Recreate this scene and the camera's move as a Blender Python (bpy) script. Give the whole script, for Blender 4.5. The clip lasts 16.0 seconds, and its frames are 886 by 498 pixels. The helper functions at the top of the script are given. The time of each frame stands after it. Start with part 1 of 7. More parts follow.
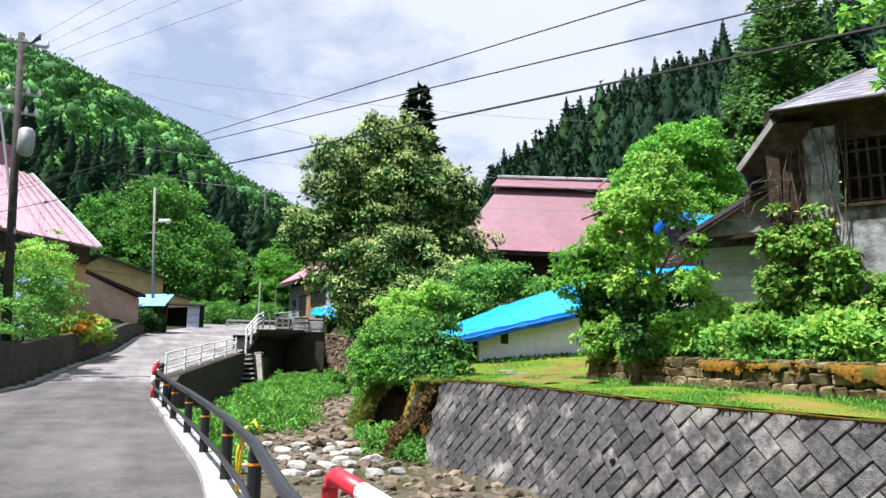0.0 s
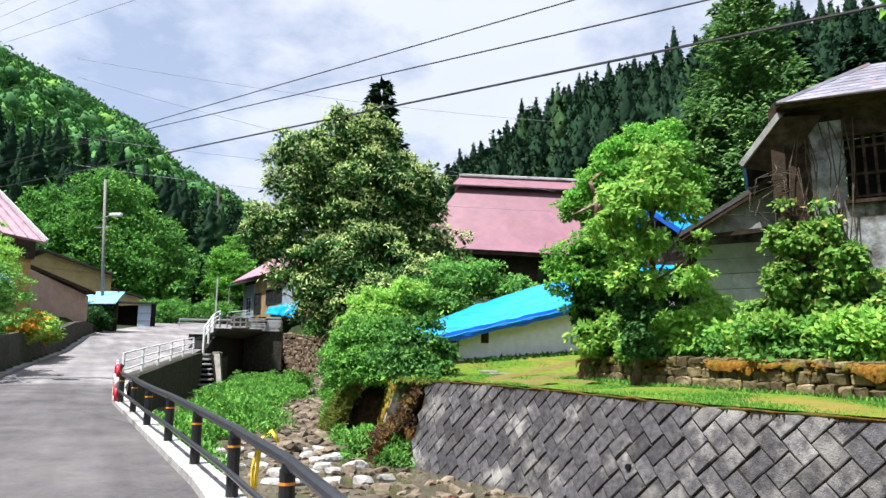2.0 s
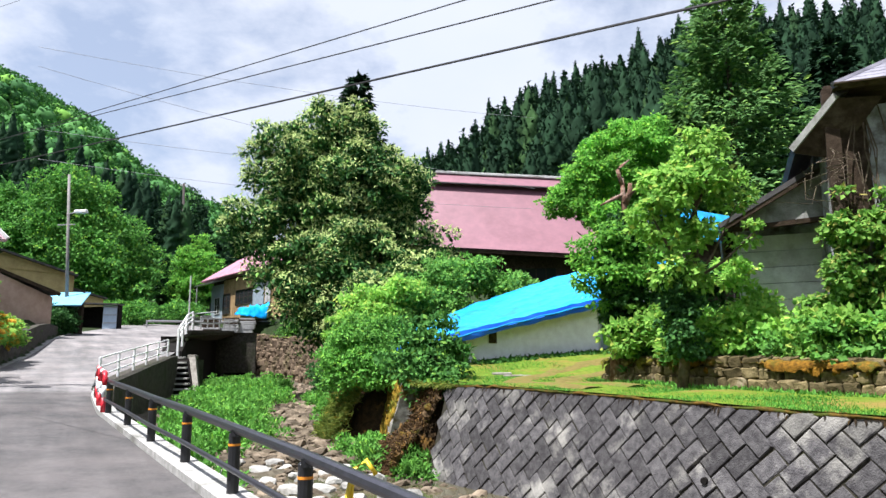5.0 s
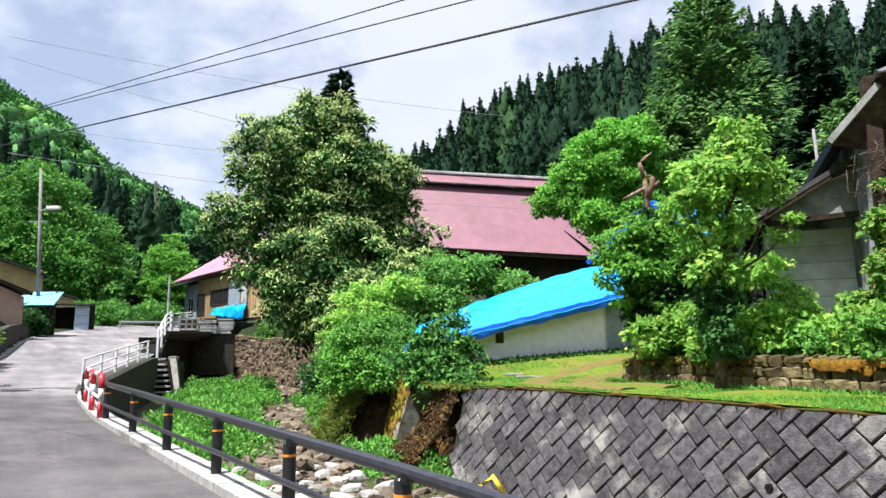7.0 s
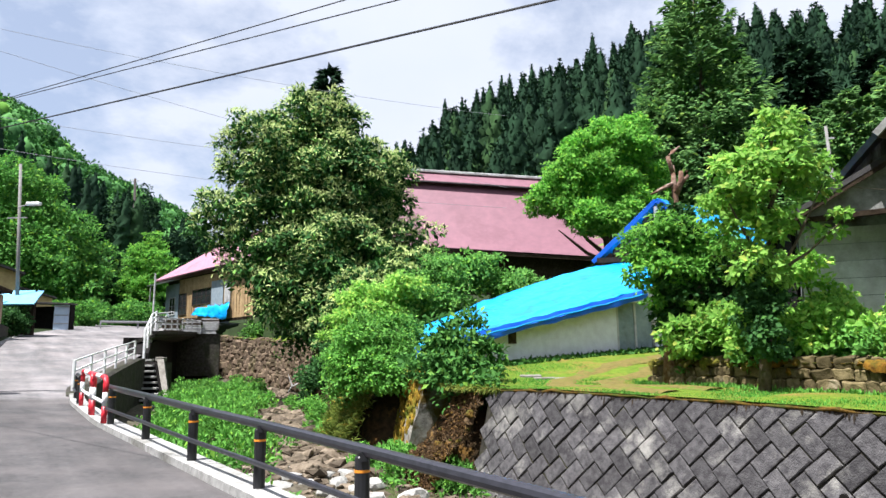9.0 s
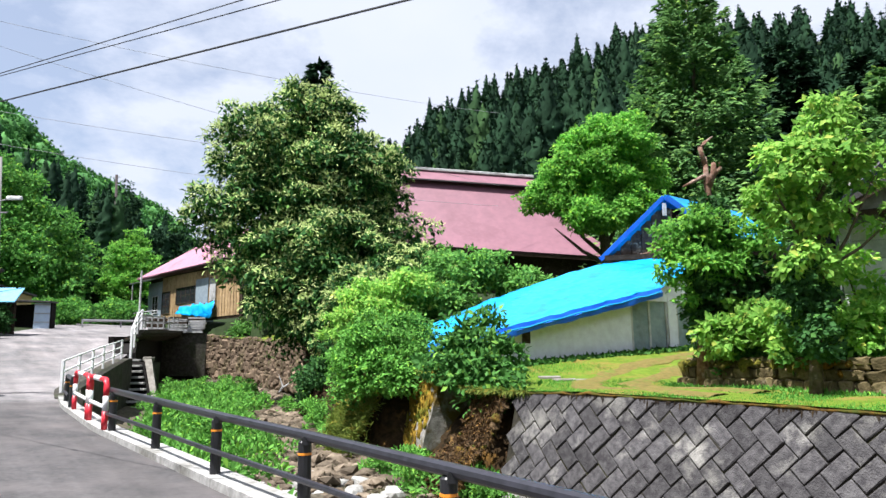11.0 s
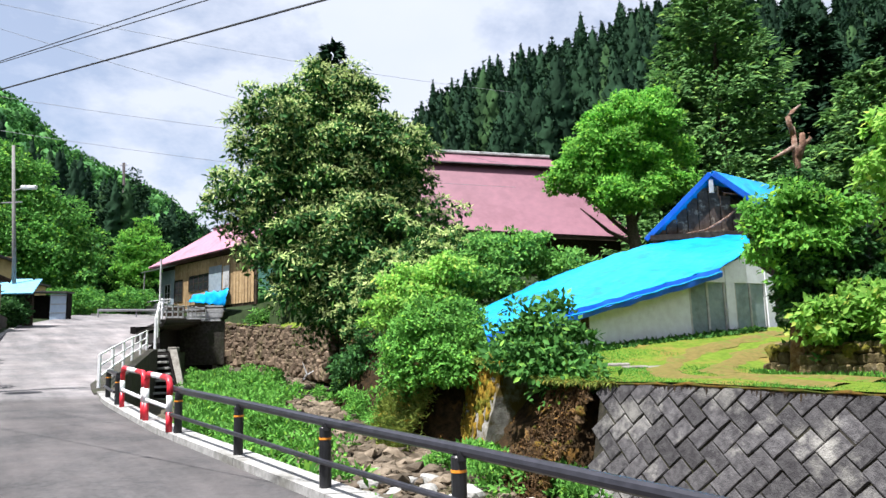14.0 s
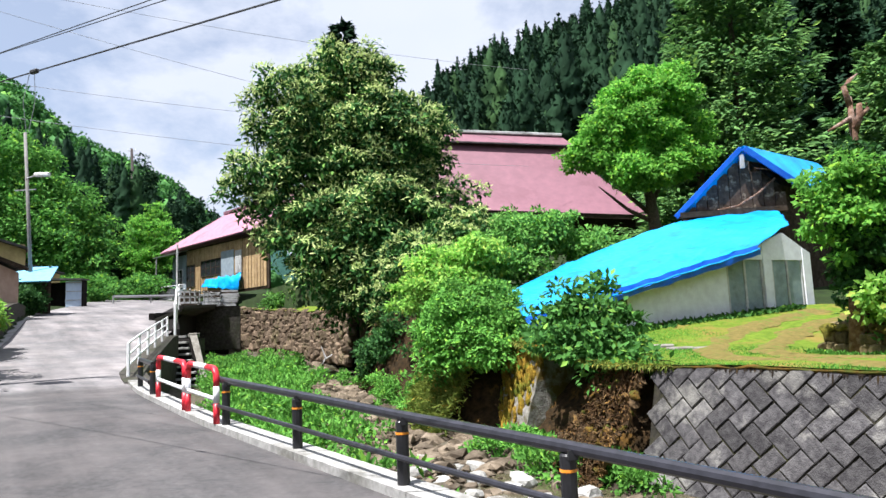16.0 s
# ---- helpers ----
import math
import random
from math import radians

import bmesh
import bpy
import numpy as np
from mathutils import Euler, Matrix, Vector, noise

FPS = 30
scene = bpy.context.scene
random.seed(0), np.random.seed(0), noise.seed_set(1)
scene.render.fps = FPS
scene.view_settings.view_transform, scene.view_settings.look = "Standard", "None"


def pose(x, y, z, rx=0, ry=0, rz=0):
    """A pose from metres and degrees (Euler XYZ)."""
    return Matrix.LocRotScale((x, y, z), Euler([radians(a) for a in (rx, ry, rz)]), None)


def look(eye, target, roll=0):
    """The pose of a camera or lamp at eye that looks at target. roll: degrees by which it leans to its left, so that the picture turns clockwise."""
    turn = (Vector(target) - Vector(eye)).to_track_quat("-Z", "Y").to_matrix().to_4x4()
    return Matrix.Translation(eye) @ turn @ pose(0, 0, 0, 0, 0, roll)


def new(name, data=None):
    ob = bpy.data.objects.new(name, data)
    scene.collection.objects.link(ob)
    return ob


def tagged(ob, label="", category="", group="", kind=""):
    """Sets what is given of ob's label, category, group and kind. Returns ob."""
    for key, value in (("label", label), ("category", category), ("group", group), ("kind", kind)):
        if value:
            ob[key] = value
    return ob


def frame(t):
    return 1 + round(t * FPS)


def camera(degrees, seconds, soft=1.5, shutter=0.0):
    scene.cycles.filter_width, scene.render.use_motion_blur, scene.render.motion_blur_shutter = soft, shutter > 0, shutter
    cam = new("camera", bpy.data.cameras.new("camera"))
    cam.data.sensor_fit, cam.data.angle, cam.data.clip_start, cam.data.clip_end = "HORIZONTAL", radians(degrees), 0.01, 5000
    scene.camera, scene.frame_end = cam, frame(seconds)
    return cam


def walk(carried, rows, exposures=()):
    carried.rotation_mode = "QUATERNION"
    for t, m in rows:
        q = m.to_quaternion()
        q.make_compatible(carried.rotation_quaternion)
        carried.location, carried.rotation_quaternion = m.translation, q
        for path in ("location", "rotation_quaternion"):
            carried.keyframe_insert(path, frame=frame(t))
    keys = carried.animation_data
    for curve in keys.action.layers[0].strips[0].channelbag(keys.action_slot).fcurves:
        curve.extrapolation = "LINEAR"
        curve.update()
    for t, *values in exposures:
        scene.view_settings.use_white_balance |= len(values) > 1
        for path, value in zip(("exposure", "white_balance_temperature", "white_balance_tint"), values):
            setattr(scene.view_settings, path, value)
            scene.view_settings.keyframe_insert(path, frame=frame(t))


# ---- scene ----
cam = camera(65.0, 16.0)
PATH = [
    (0, (3.137, -2.561, 1.135), (0.176, 16.923, 4.541), 0.42),
    (0.5, (2.898, -2.402, 1.152), (0.305, 17.137, 4.542), 0.24),
    (1, (2.642, -2.191, 1.136), (0.448, 17.394, 4.545), 0.28),
    (1.5, (2.387, -1.993, 1.145), (0.521, 17.628, 4.539), 0.17),
    (2, (2.153, -1.828, 1.146), (0.537, 17.813, 4.553), 0.27),
    (2.5, (1.924, -1.632, 1.156), (0.475, 18.023, 4.561), 0.25),
    (3, (1.733, -1.432, 1.178), (0.417, 18.234, 4.569), 0.10),
    (3.5, (1.507, -1.226, 1.164), (0.353, 18.447, 4.574), 0.08),
    (4, (1.279, -1.004, 1.193), (0.292, 18.682, 4.587), -0.03),
    (6.5, (-0.000, -0.000, 1.233), (0.000, 19.708, 4.640), -0.65),
    (7, (-0.259, 0.182, 1.222), (-0.060, 19.885, 4.647), -0.59),
    (7.5, (-0.523, 0.374, 1.250), (-0.136, 20.077, 4.664), -0.65),
    (8, (-0.765, 0.582, 1.240), (-0.223, 20.278, 4.671), -0.70),
    (8.5, (-0.962, 0.764, 1.273), (-0.295, 20.458, 4.696), -0.71),
    (9, (-1.184, 0.942, 1.259), (-0.388, 20.630, 4.689), -0.65),
    (11.5, (-2.153, 2.089, 1.346), (-0.696, 21.744, 4.750), -0.83),
    (12, (-2.352, 2.294, 1.383), (-0.769, 21.940, 4.780), -1.01),
    (12.5, (-2.587, 2.471, 1.383), (-0.988, 22.116, 4.777), -1.00),
    (13, (-2.813, 2.617, 1.428), (-1.293, 22.289, 4.704), -1.15),
    (13.5, (-3.043, 2.751, 1.445), (-1.684, 22.460, 4.561), -1.31),
    (14, (-3.241, 2.898, 1.478), (-2.037, 22.644, 4.417), -1.58),
    (14.5, (-3.473, 3.047, 1.463), (-2.446, 22.826, 4.244), -1.45),
    (15, (-3.659, 3.162, 1.498), (-2.652, 22.969, 4.078), -1.73),
    (15.5, (-3.813, 3.273, 1.524), (-2.787, 23.099, 3.946), -2.12),
    (16, (-3.932, 3.366, 1.584), (-2.918, 23.196, 3.983), -2.42),
]

walk(cam, [(t, look(e, g, r)) for t, e, g, r in PATH], [(0.0, 1.2, 6130, 10), (16.0, 1.2, 6130, 10)])

# ---- light ----
SUN_EL, SUN_AZ = 67.0, 236.0
world = bpy.data.worlds.new("sky")
scene.world = world
world.use_nodes = True
wt = world.node_tree
wn = wt.nodes
sky = wn.new("ShaderNodeTexSky")
sky.sky_type, sky.sun_disc = "NISHITA", False
sky.sun_elevation, sky.sun_rotation = radians(SUN_EL), radians(SUN_AZ)
# broken cloud over the whole sky, on a plane overhead
tc = wn.new("ShaderNodeTexCoord")
sep = wn.new("ShaderNodeSeparateXYZ")
wt.links.new(tc.outputs["Generated"], sep.inputs[0])
up = wn.new("ShaderNodeMath"); up.operation = "MAXIMUM"; up.inputs[1].default_value = 0.0
wt.links.new(sep.outputs[2], up.inputs[0])
lift = wn.new("ShaderNodeMath"); lift.operation = "ADD"; lift.inputs[1].default_value = 0.3
wt.links.new(up.outputs[0], lift.inputs[0])
flat = wn.new("ShaderNodeVectorMath"); flat.operation = "DIVIDE"
comb = wn.new("ShaderNodeCombineXYZ")
for k in range(3):
    wt.links.new(lift.outputs[0], comb.inputs[k])
wt.links.new(tc.outputs["Generated"], flat.inputs[0])
wt.links.new(comb.outputs[0], flat.inputs[1])
cloud = wn.new("ShaderNodeTexNoise")
cloud.inputs["Scale"].default_value, cloud.inputs["Detail"].default_value = 2.6, 9.0
cloud.inputs["Roughness"].default_value, cloud.inputs["Distortion"].default_value = 0.6, 0.1
wt.links.new(flat.outputs[0], cloud.inputs["Vector"])
cr = wn.new("ShaderNodeValToRGB")
cr.color_ramp.elements[0].position, cr.color_ramp.elements[1].position = 0.38, 0.545
cr.color_ramp.elements[0].color, cr.color_ramp.elements[1].color = (0.45, 0.45, 0.45, 1), (1, 1, 1, 1)
wt.links.new(cloud.outputs["Fac"], cr.inputs[0])
shade = wn.new("ShaderNodeValToRGB")
shade.color_ramp.elements[0].color, shade.color_ramp.elements[1].color = (5.5, 5.8, 6.65, 1), (6.0, 6.15, 6.75, 1)
shade.color_ramp.elements[0].position, shade.color_ramp.elements[1].position = 0.3, 0.7
cl2 = wn.new("ShaderNodeTexNoise")
cl2.inputs["Scale"].default_value, cl2.inputs["Detail"].default_value = 2.9, 6.0
wt.links.new(flat.outputs[0], cl2.inputs["Vector"])
wt.links.new(cl2.outputs["Fac"], shade.inputs[0])
mixs = wn.new("ShaderNodeMixRGB")
wt.links.new(cr.outputs[0], mixs.inputs[0])
wt.links.new(sky.outputs[0], mixs.inputs[1])
wt.links.new(shade.outputs[0], mixs.inputs[2])
wt.links.new(mixs.outputs[0], wn["Background"].inputs[0])
wn["Background"].inputs[1].default_value = 0.067
sun = new("sun", bpy.data.lights.new("sun", "SUN"))
sun.data.energy, sun.data.angle, sun.data.color = 5.0, radians(0.6), (1.0, 0.95, 0.87)
SUN_DIR = Vector((math.sin(radians(SUN_AZ)) * math.cos(radians(SUN_EL)), math.cos(radians(SUN_AZ)) * math.cos(radians(SUN_EL)), math.sin(radians(SUN_EL))))
sun.matrix_world = look((0, 0, 30), Vector((0, 0, 30)) - SUN_DIR)


# ---- materials ----
def surf(name, c1, c2, scale=3.0, c3=None, scale3=0.6, rough=0.8, bump=0.2, bscale=40.0, metal=0.0, rnd=0.0, island=False, ramp=(0.35, 0.65), r3=(0.5, 0.72), coat=0.0):
    """A weathered surface: two colours over a fine noise, a third in large stains, relief, and a shift from piece to piece."""
    m = bpy.data.materials.new(name)
    m.use_nodes = True
    t = m.node_tree
    n = t.nodes
    b = n["Principled BSDF"]
    geo = n.new("ShaderNodeNewGeometry")
    nz = n.new("ShaderNodeTexNoise")
    nz.inputs["Scale"].default_value, nz.inputs["Detail"].default_value, nz.inputs["Roughness"].default_value = scale, 6.0, 0.65
    t.links.new(geo.outputs["Position"], nz.inputs["Vector"])
    r = n.new("ShaderNodeValToRGB")
    r.color_ramp.elements[0].position, r.color_ramp.elements[1].position = ramp
    r.color_ramp.elements[0].color, r.color_ramp.elements[1].color = (*c1, 1), (*c2, 1)
    t.links.new(nz.outputs["Fac"], r.inputs[0])
    col = r.outputs[0]
    if c3:
        n3 = n.new("ShaderNodeTexNoise")
        n3.inputs["Scale"].default_value, n3.inputs["Detail"].default_value, n3.inputs["Roughness"].default_value = scale3, 8.0, 0.7
        t.links.new(geo.outputs["Position"], n3.inputs["Vector"])
        rr = n.new("ShaderNodeValToRGB")
        rr.color_ramp.elements[0].position, rr.color_ramp.elements[1].position = r3
        t.links.new(n3.outputs["Fac"], rr.inputs[0])
        mx = n.new("ShaderNodeMixRGB")
        mx.inputs[2].default_value = (*c3, 1)
        t.links.new(rr.outputs[0], mx.inputs[0])
        t.links.new(col, mx.inputs[1])
        col = mx.outputs[0]
    if rnd:
        hs = n.new("ShaderNodeHueSaturation")
        mr = n.new("ShaderNodeMapRange")
        mr.inputs["To Min"].default_value, mr.inputs["To Max"].default_value = 1 - rnd, 1 + rnd
        if island:
            t.links.new(geo.outputs["Random Per Island"], mr.inputs[0])
        else:
            oi = n.new("ShaderNodeObjectInfo")
            t.links.new(oi.outputs["Random"], mr.inputs[0])
        t.links.new(mr.outputs[0], hs.inputs["Value"])
        t.links.new(col, hs.inputs["Color"])
        col = hs.outputs[0]
    t.links.new(col, b.inputs["Base Color"])
    b.inputs["Roughness"].default_value, b.inputs["Metallic"].default_value = rough, metal
    b.inputs["Coat Weight"].default_value = coat
    b.inputs["Specular IOR Level"].default_value = 0.12 if rough >= 0.8 else 0.5
    if bump:
        nb = n.new("ShaderNodeTexNoise")
        nb.inputs["Scale"].default_value, nb.inputs["Detail"].default_value = bscale, 5.0
        t.links.new(geo.outputs["Position"], nb.inputs["Vector"])
        bp = n.new("ShaderNodeBump")
        bp.inputs["Strength"].default_value, bp.inputs["Distance"].default_value = bump, 0.02
        t.links.new(nb.outputs["Fac"], bp.inputs["Height"])
        t.links.new(bp.outputs[0], b.inputs["Normal"])
    return m


def leafy(name, c1, c2, c3=None, transl=0.3, rough=0.55):
    """Foliage: a colour of its own for each leaf, a drift over the whole crown, light passing through."""
    m = bpy.data.materials.new(name)
    m.use_nodes = True
    t = m.node_tree
    n = t.nodes
    b = n["Principled BSDF"]
    geo = n.new("ShaderNodeNewGeometry")
    r = n.new("ShaderNodeValToRGB")
    c1, c2 = (*c1[:2], c1[2] + 0.1 * c1[1]), (*c2[:2], c2[2] + 0.1 * c2[1])
    r.color_ramp.elements[0].color, r.color_ramp.elements[1].color = (*c1, 1), (*c2, 1)
    if c3:
        e = r.color_ramp.elements.new(0.88)
        e.color = (*c2, 1)
        r.color_ramp.elements[-1].color = (*c3, 1)
    t.links.new(geo.outputs["Random Per Island"], r.inputs[0])
    nz = n.new("ShaderNodeTexNoise")
    nz.inputs["Scale"].default_value, nz.inputs["Detail"].default_value = 0.35, 3.0
    t.links.new(geo.outputs["Position"], nz.inputs["Vector"])
    mr = n.new("ShaderNodeMapRange")
    mr.inputs["From Min"].default_value, mr.inputs["From Max"].default_value = 0.3, 0.7
    mr.inputs["To Min"].default_value, mr.inputs["To Max"].default_value = 0.72, 1.3
    t.links.new(nz.outputs["Fac"], mr.inputs[0])
    hs = n.new("ShaderNodeHueSaturation")
    t.links.new(mr.outputs[0], hs.inputs["Value"])
    t.links.new(r.outputs[0], hs.inputs["Color"])
    t.links.new(hs.outputs[0], b.inputs["Base Color"])
    b.inputs["Roughness"].default_value = max(rough, 0.65)
    b.inputs["Specular IOR Level"].default_value = 0.1
    tr = n.new("ShaderNodeBsdfTranslucent")
    t.links.new(hs.outputs[0], tr.inputs["Color"])
    mx = n.new("ShaderNodeMixShader")
    mx.inputs[0].default_value = transl
    t.links.new(b.outputs[0], mx.inputs[1])
    t.links.new(tr.outputs[0], mx.inputs[2])
    t.links.new(mx.outputs[0], n["Material Output"].inputs["Surface"])
    return m


M = dict(
    asphalt=surf("asphalt", (0.062, 0.06, 0.063), (0.135, 0.13, 0.134), 14, (0.185, 0.168, 0.17), 0.4, 0.9, 0.5, 120, ramp=(0.25, 0.75), r3=(0.42, 0.68)),
    kerb=surf("kerb_concrete", (0.26, 0.255, 0.25), (0.42, 0.41, 0.4), 9, (0.17, 0.165, 0.15), 1.2, 0.9, 0.35, 70, r3=(0.5, 0.66)),
    concrete=surf("old_concrete", (0.15, 0.138, 0.12), (0.27, 0.255, 0.235), 5, (0.065, 0.06, 0.045), 0.8, 0.92, 0.4, 30),
    dark_concrete=surf("damp_concrete", (0.035, 0.032, 0.028), (0.085, 0.078, 0.068), 5, (0.03, 0.04, 0.015), 0.9, 0.9, 0.6, 25),
    block=surf("block_concrete", (0.045, 0.042, 0.046), (0.105, 0.1, 0.104), 9, (0.25, 0.24, 0.225), 0.9, 0.92, 0.9, 40, rnd=0.32, r3=(0.52, 0.64)),
    joint=surf("dark_joint", (0.018, 0.017, 0.014), (0.045, 0.04, 0.032), 8, (0.05, 0.05, 0.02), 1.5, 0.95, 0.5, 40),
    moss_stone=surf("mossy_stone", (0.075, 0.06, 0.028), (0.19, 0.15, 0.08), 7, (0.3, 0.25, 0.17), 2.6, 0.95, 0.9, 30, rnd=0.5, r3=(0.6, 0.7)),
    bank_rubble=surf("bank_rubble", (0.03, 0.02, 0.012), (0.13, 0.085, 0.045), 8, (0.2, 0.11, 0.025), 2.4, 0.95, 0.9, 30, rnd=0.4, island=True),
    moss_concrete=surf("mossy_concrete", (0.15, 0.14, 0.125), (0.3, 0.285, 0.265), 6, (0.1, 0.07, 0.018), 1.6, 0.95, 0.8, 30, r3=(0.45, 0.58)),
    old_moss=surf("brown_moss", (0.05, 0.032, 0.01), (0.16, 0.09, 0.018), 9, (0.06, 0.075, 0.014), 2.2, 0.95, 0.9, 50, r3=(0.45, 0.58)),
    moss=surf("golden_moss", (0.07, 0.034, 0.006), (0.25, 0.125, 0.016), 16, (0.07, 0.08, 0.014), 1.8, 0.95, 1.0, 60, r3=(0.5, 0.62)),
    gold_moss=surf("bank_gold_moss", (0.1, 0.06, 0.008), (0.3, 0.19, 0.025), 12, (0.12, 0.15, 0.02), 2.0, 0.95, 1.0, 50, r3=(0.5, 0.62)),
    olive_moss=surf("olive_moss", (0.06, 0.062, 0.01), (0.16, 0.14, 0.022), 14, (0.05, 0.035, 0.015), 1.8, 0.95, 1.0, 60, r3=(0.5, 0.62)),
    straw_board=surf("straw_bleached_board", (0.05, 0.036, 0.03), (0.115, 0.085, 0.07), 5, (0.34, 0.29, 0.23), 2.2, 0.9, 0.6, 25, r3=(0.55, 0.64)),
    boulder=surf("pale_boulder", (0.26, 0.25, 0.24), (0.42, 0.41, 0.39), 6, (0.14, 0.13, 0.11), 1.6, 0.9, 0.7, 25, rnd=0.25),
    stone=surf("river_stone", (0.075, 0.057, 0.04), (0.19, 0.152, 0.115), 4, (0.04, 0.033, 0.022), 1.1, 0.85, 0.7, 20, rnd=0.5, island=True),
    wall_stone=surf("bank_stone", (0.075, 0.054, 0.038), (0.19, 0.14, 0.1), 3, (0.075, 0.07, 0.03), 0.9, 0.92, 0.7, 14, rnd=0.35, island=True),
    gravel=surf("river_gravel", (0.05, 0.042, 0.03), (0.13, 0.112, 0.085), 9, (0.04, 0.05, 0.02), 0.9, 0.9, 0.9, 14),
    soil=surf("forest_soil", (0.014, 0.022, 0.009), (0.026, 0.042, 0.014), 1.5, (0.03, 0.055, 0.015), 0.2, 0.95, 0.5, 6),
    track=surf("worn_turf", (0.105, 0.09, 0.026), (0.18, 0.14, 0.045), 8, (0.09, 0.15, 0.02), 2.2, 0.95, 0.6, 40, r3=(0.53, 0.64)),
    earth=surf("bare_earth", (0.012, 0.009, 0.005), (0.05, 0.03, 0.014), 6, (0.14, 0.075, 0.018), 2.2, 0.95, 1.0, 22, r3=(0.56, 0.68)),
    lawn=surf("short_lawn", (0.075, 0.125, 0.013), (0.14, 0.205, 0.022), 7, (0.2, 0.15, 0.04), 0.8, 0.95, 0.8, 60, r3=(0.5, 0.64)),
    black=surf("black_fence_paint", (0.012, 0.012, 0.014), (0.022, 0.022, 0.026), 12, None, 1, 0.42, 0.05, 60),
    rail=surf("black_rail_paint", (0.02, 0.02, 0.026), (0.035, 0.034, 0.045), 12, None, 1, 0.3, 0.05, 60),
    orange=surf("orange_band", (0.75, 0.25, 0.02), (0.85, 0.33, 0.04), 12, None, 1, 0.4, 0.0),
    red=surf("red_paint", (0.55, 0.015, 0.03), (0.68, 0.03, 0.05), 10, None, 1, 0.4, 0.05, 50),
    white=surf("white_paint", (0.68, 0.68, 0.7), (0.8, 0.8, 0.82), 8, (0.5, 0.47, 0.43), 2.5, 0.5, 0.05, 50, r3=(0.62, 0.75)),
    yellow=surf("yellow_strap", (0.75, 0.5, 0.02), (0.85, 0.6, 0.04), 10, None, 1, 0.5, 0.1, 50),
    plaster=surf("white_plaster", (0.7, 0.71, 0.77), (0.82, 0.84, 0.9), 4, (0.52, 0.51, 0.5), 0.9, 0.9, 0.15, 30, r3=(0.6, 0.8)),
    old_plaster=surf("stained_plaster", (0.26, 0.27, 0.285), (0.48, 0.5, 0.53), 2.4, (0.07, 0.058, 0.048), 0.9, 0.92, 0.5, 20, r3=(0.42, 0.6)),
    board=surf("grey_boards", (0.34, 0.34, 0.35), (0.55, 0.55, 0.56), 3, (0.12, 0.11, 0.1), 0.8, 0.9, 0.4, 30, rnd=0.15),
    # darker copy of the grey boards, eave shade put into the colour
    soffit_board=surf("shade_toned_board", (0.19, 0.19, 0.185), (0.33, 0.33, 0.32), 4, (0.07, 0.06, 0.05), 1.2, 0.9, 0.4, 25),
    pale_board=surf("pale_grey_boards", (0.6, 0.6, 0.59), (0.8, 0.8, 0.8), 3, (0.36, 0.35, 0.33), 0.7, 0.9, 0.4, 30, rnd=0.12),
    dark_wood=surf("weathered_dark_wood", (0.025, 0.017, 0.011), (0.06, 0.042, 0.03), 6, (0.09, 0.07, 0.055), 1.5, 0.85, 0.5, 30),
    tan_wood=surf("tan_planks", (0.3, 0.2, 0.1), (0.46, 0.33, 0.19), 4, (0.2, 0.13, 0.075), 1.0, 0.8, 0.3, 30, rnd=0.2),
    pink_wall=surf("pinkish_board_wall", (0.42, 0.29, 0.24), (0.5, 0.36, 0.3), 3, (0.33, 0.22, 0.18), 0.7, 0.85, 0.2, 30),
    ochre=surf("ochre_wall", (0.45, 0.26, 0.1), (0.56, 0.36, 0.16), 3, (0.32, 0.19, 0.08), 0.7, 0.85, 0.2, 30),
    yellow_wall=surf("cream_wall", (0.42, 0.33, 0.16), (0.5, 0.4, 0.2), 3, (0.33, 0.25, 0.12), 0.6, 0.85, 0.2, 30),
    blue_wall=surf("blue_grey_sheet", (0.2, 0.25, 0.3), (0.27, 0.32, 0.37), 3, (0.15, 0.17, 0.19), 0.7, 0.7, 0.15, 30),
    pink_roof=surf("faded_rose_roof", (0.185, 0.08, 0.11), (0.23, 0.1, 0.135), 1.2, (0.155, 0.062, 0.086), 0.25, 0.6, 0.08, 12),
    lilac_roof=surf("lilac_tin_roof", (0.32, 0.14, 0.2), (0.4, 0.19, 0.26), 1.8, (0.27, 0.1, 0.14), 0.5, 0.7, 0.1, 14),
    pale_tin=surf("pale_pink_tin", (0.46, 0.3, 0.36), (0.62, 0.46, 0.52), 5, (0.36, 0.18, 0.23), 1.6, 0.55, 0.15, 14),
    dark_roof=surf("dark_roof_sheet", (0.03, 0.028, 0.03), (0.06, 0.055, 0.058), 4, (0.1, 0.09, 0.09), 1.0, 0.6, 0.2, 20),
    tin=surf("grey_tin_shingle", (0.13, 0.125, 0.165), (0.235, 0.225, 0.275), 3, (0.27, 0.13, 0.055), 0.8, 0.6, 0.15, 20, metal=0.1, rnd=0.25, r3=(0.55, 0.66)),
    tarp=surf("blue_tarp", (0.004, 0.2, 0.6), (0.012, 0.4, 0.85), 1.1, (0.003, 0.16, 0.55), 2.4, 0.42, 0.9, 2.4, r3=(0.58, 0.7)),
    tarp_edge=surf("deep_blue_tarp", (0.006, 0.09, 0.52), (0.012, 0.14, 0.62), 3, None, 1, 0.45, 0.5, 5.0),
    pale_blue=surf("pale_blue_sheet", (0.13, 0.38, 0.58), (0.18, 0.46, 0.66), 3, None, 1, 0.5, 0.2, 8.0),
    door_blue=surf("pale_shutter", (0.4, 0.5, 0.66), (0.5, 0.6, 0.74), 3, None, 1, 0.5, 0.1, 20),
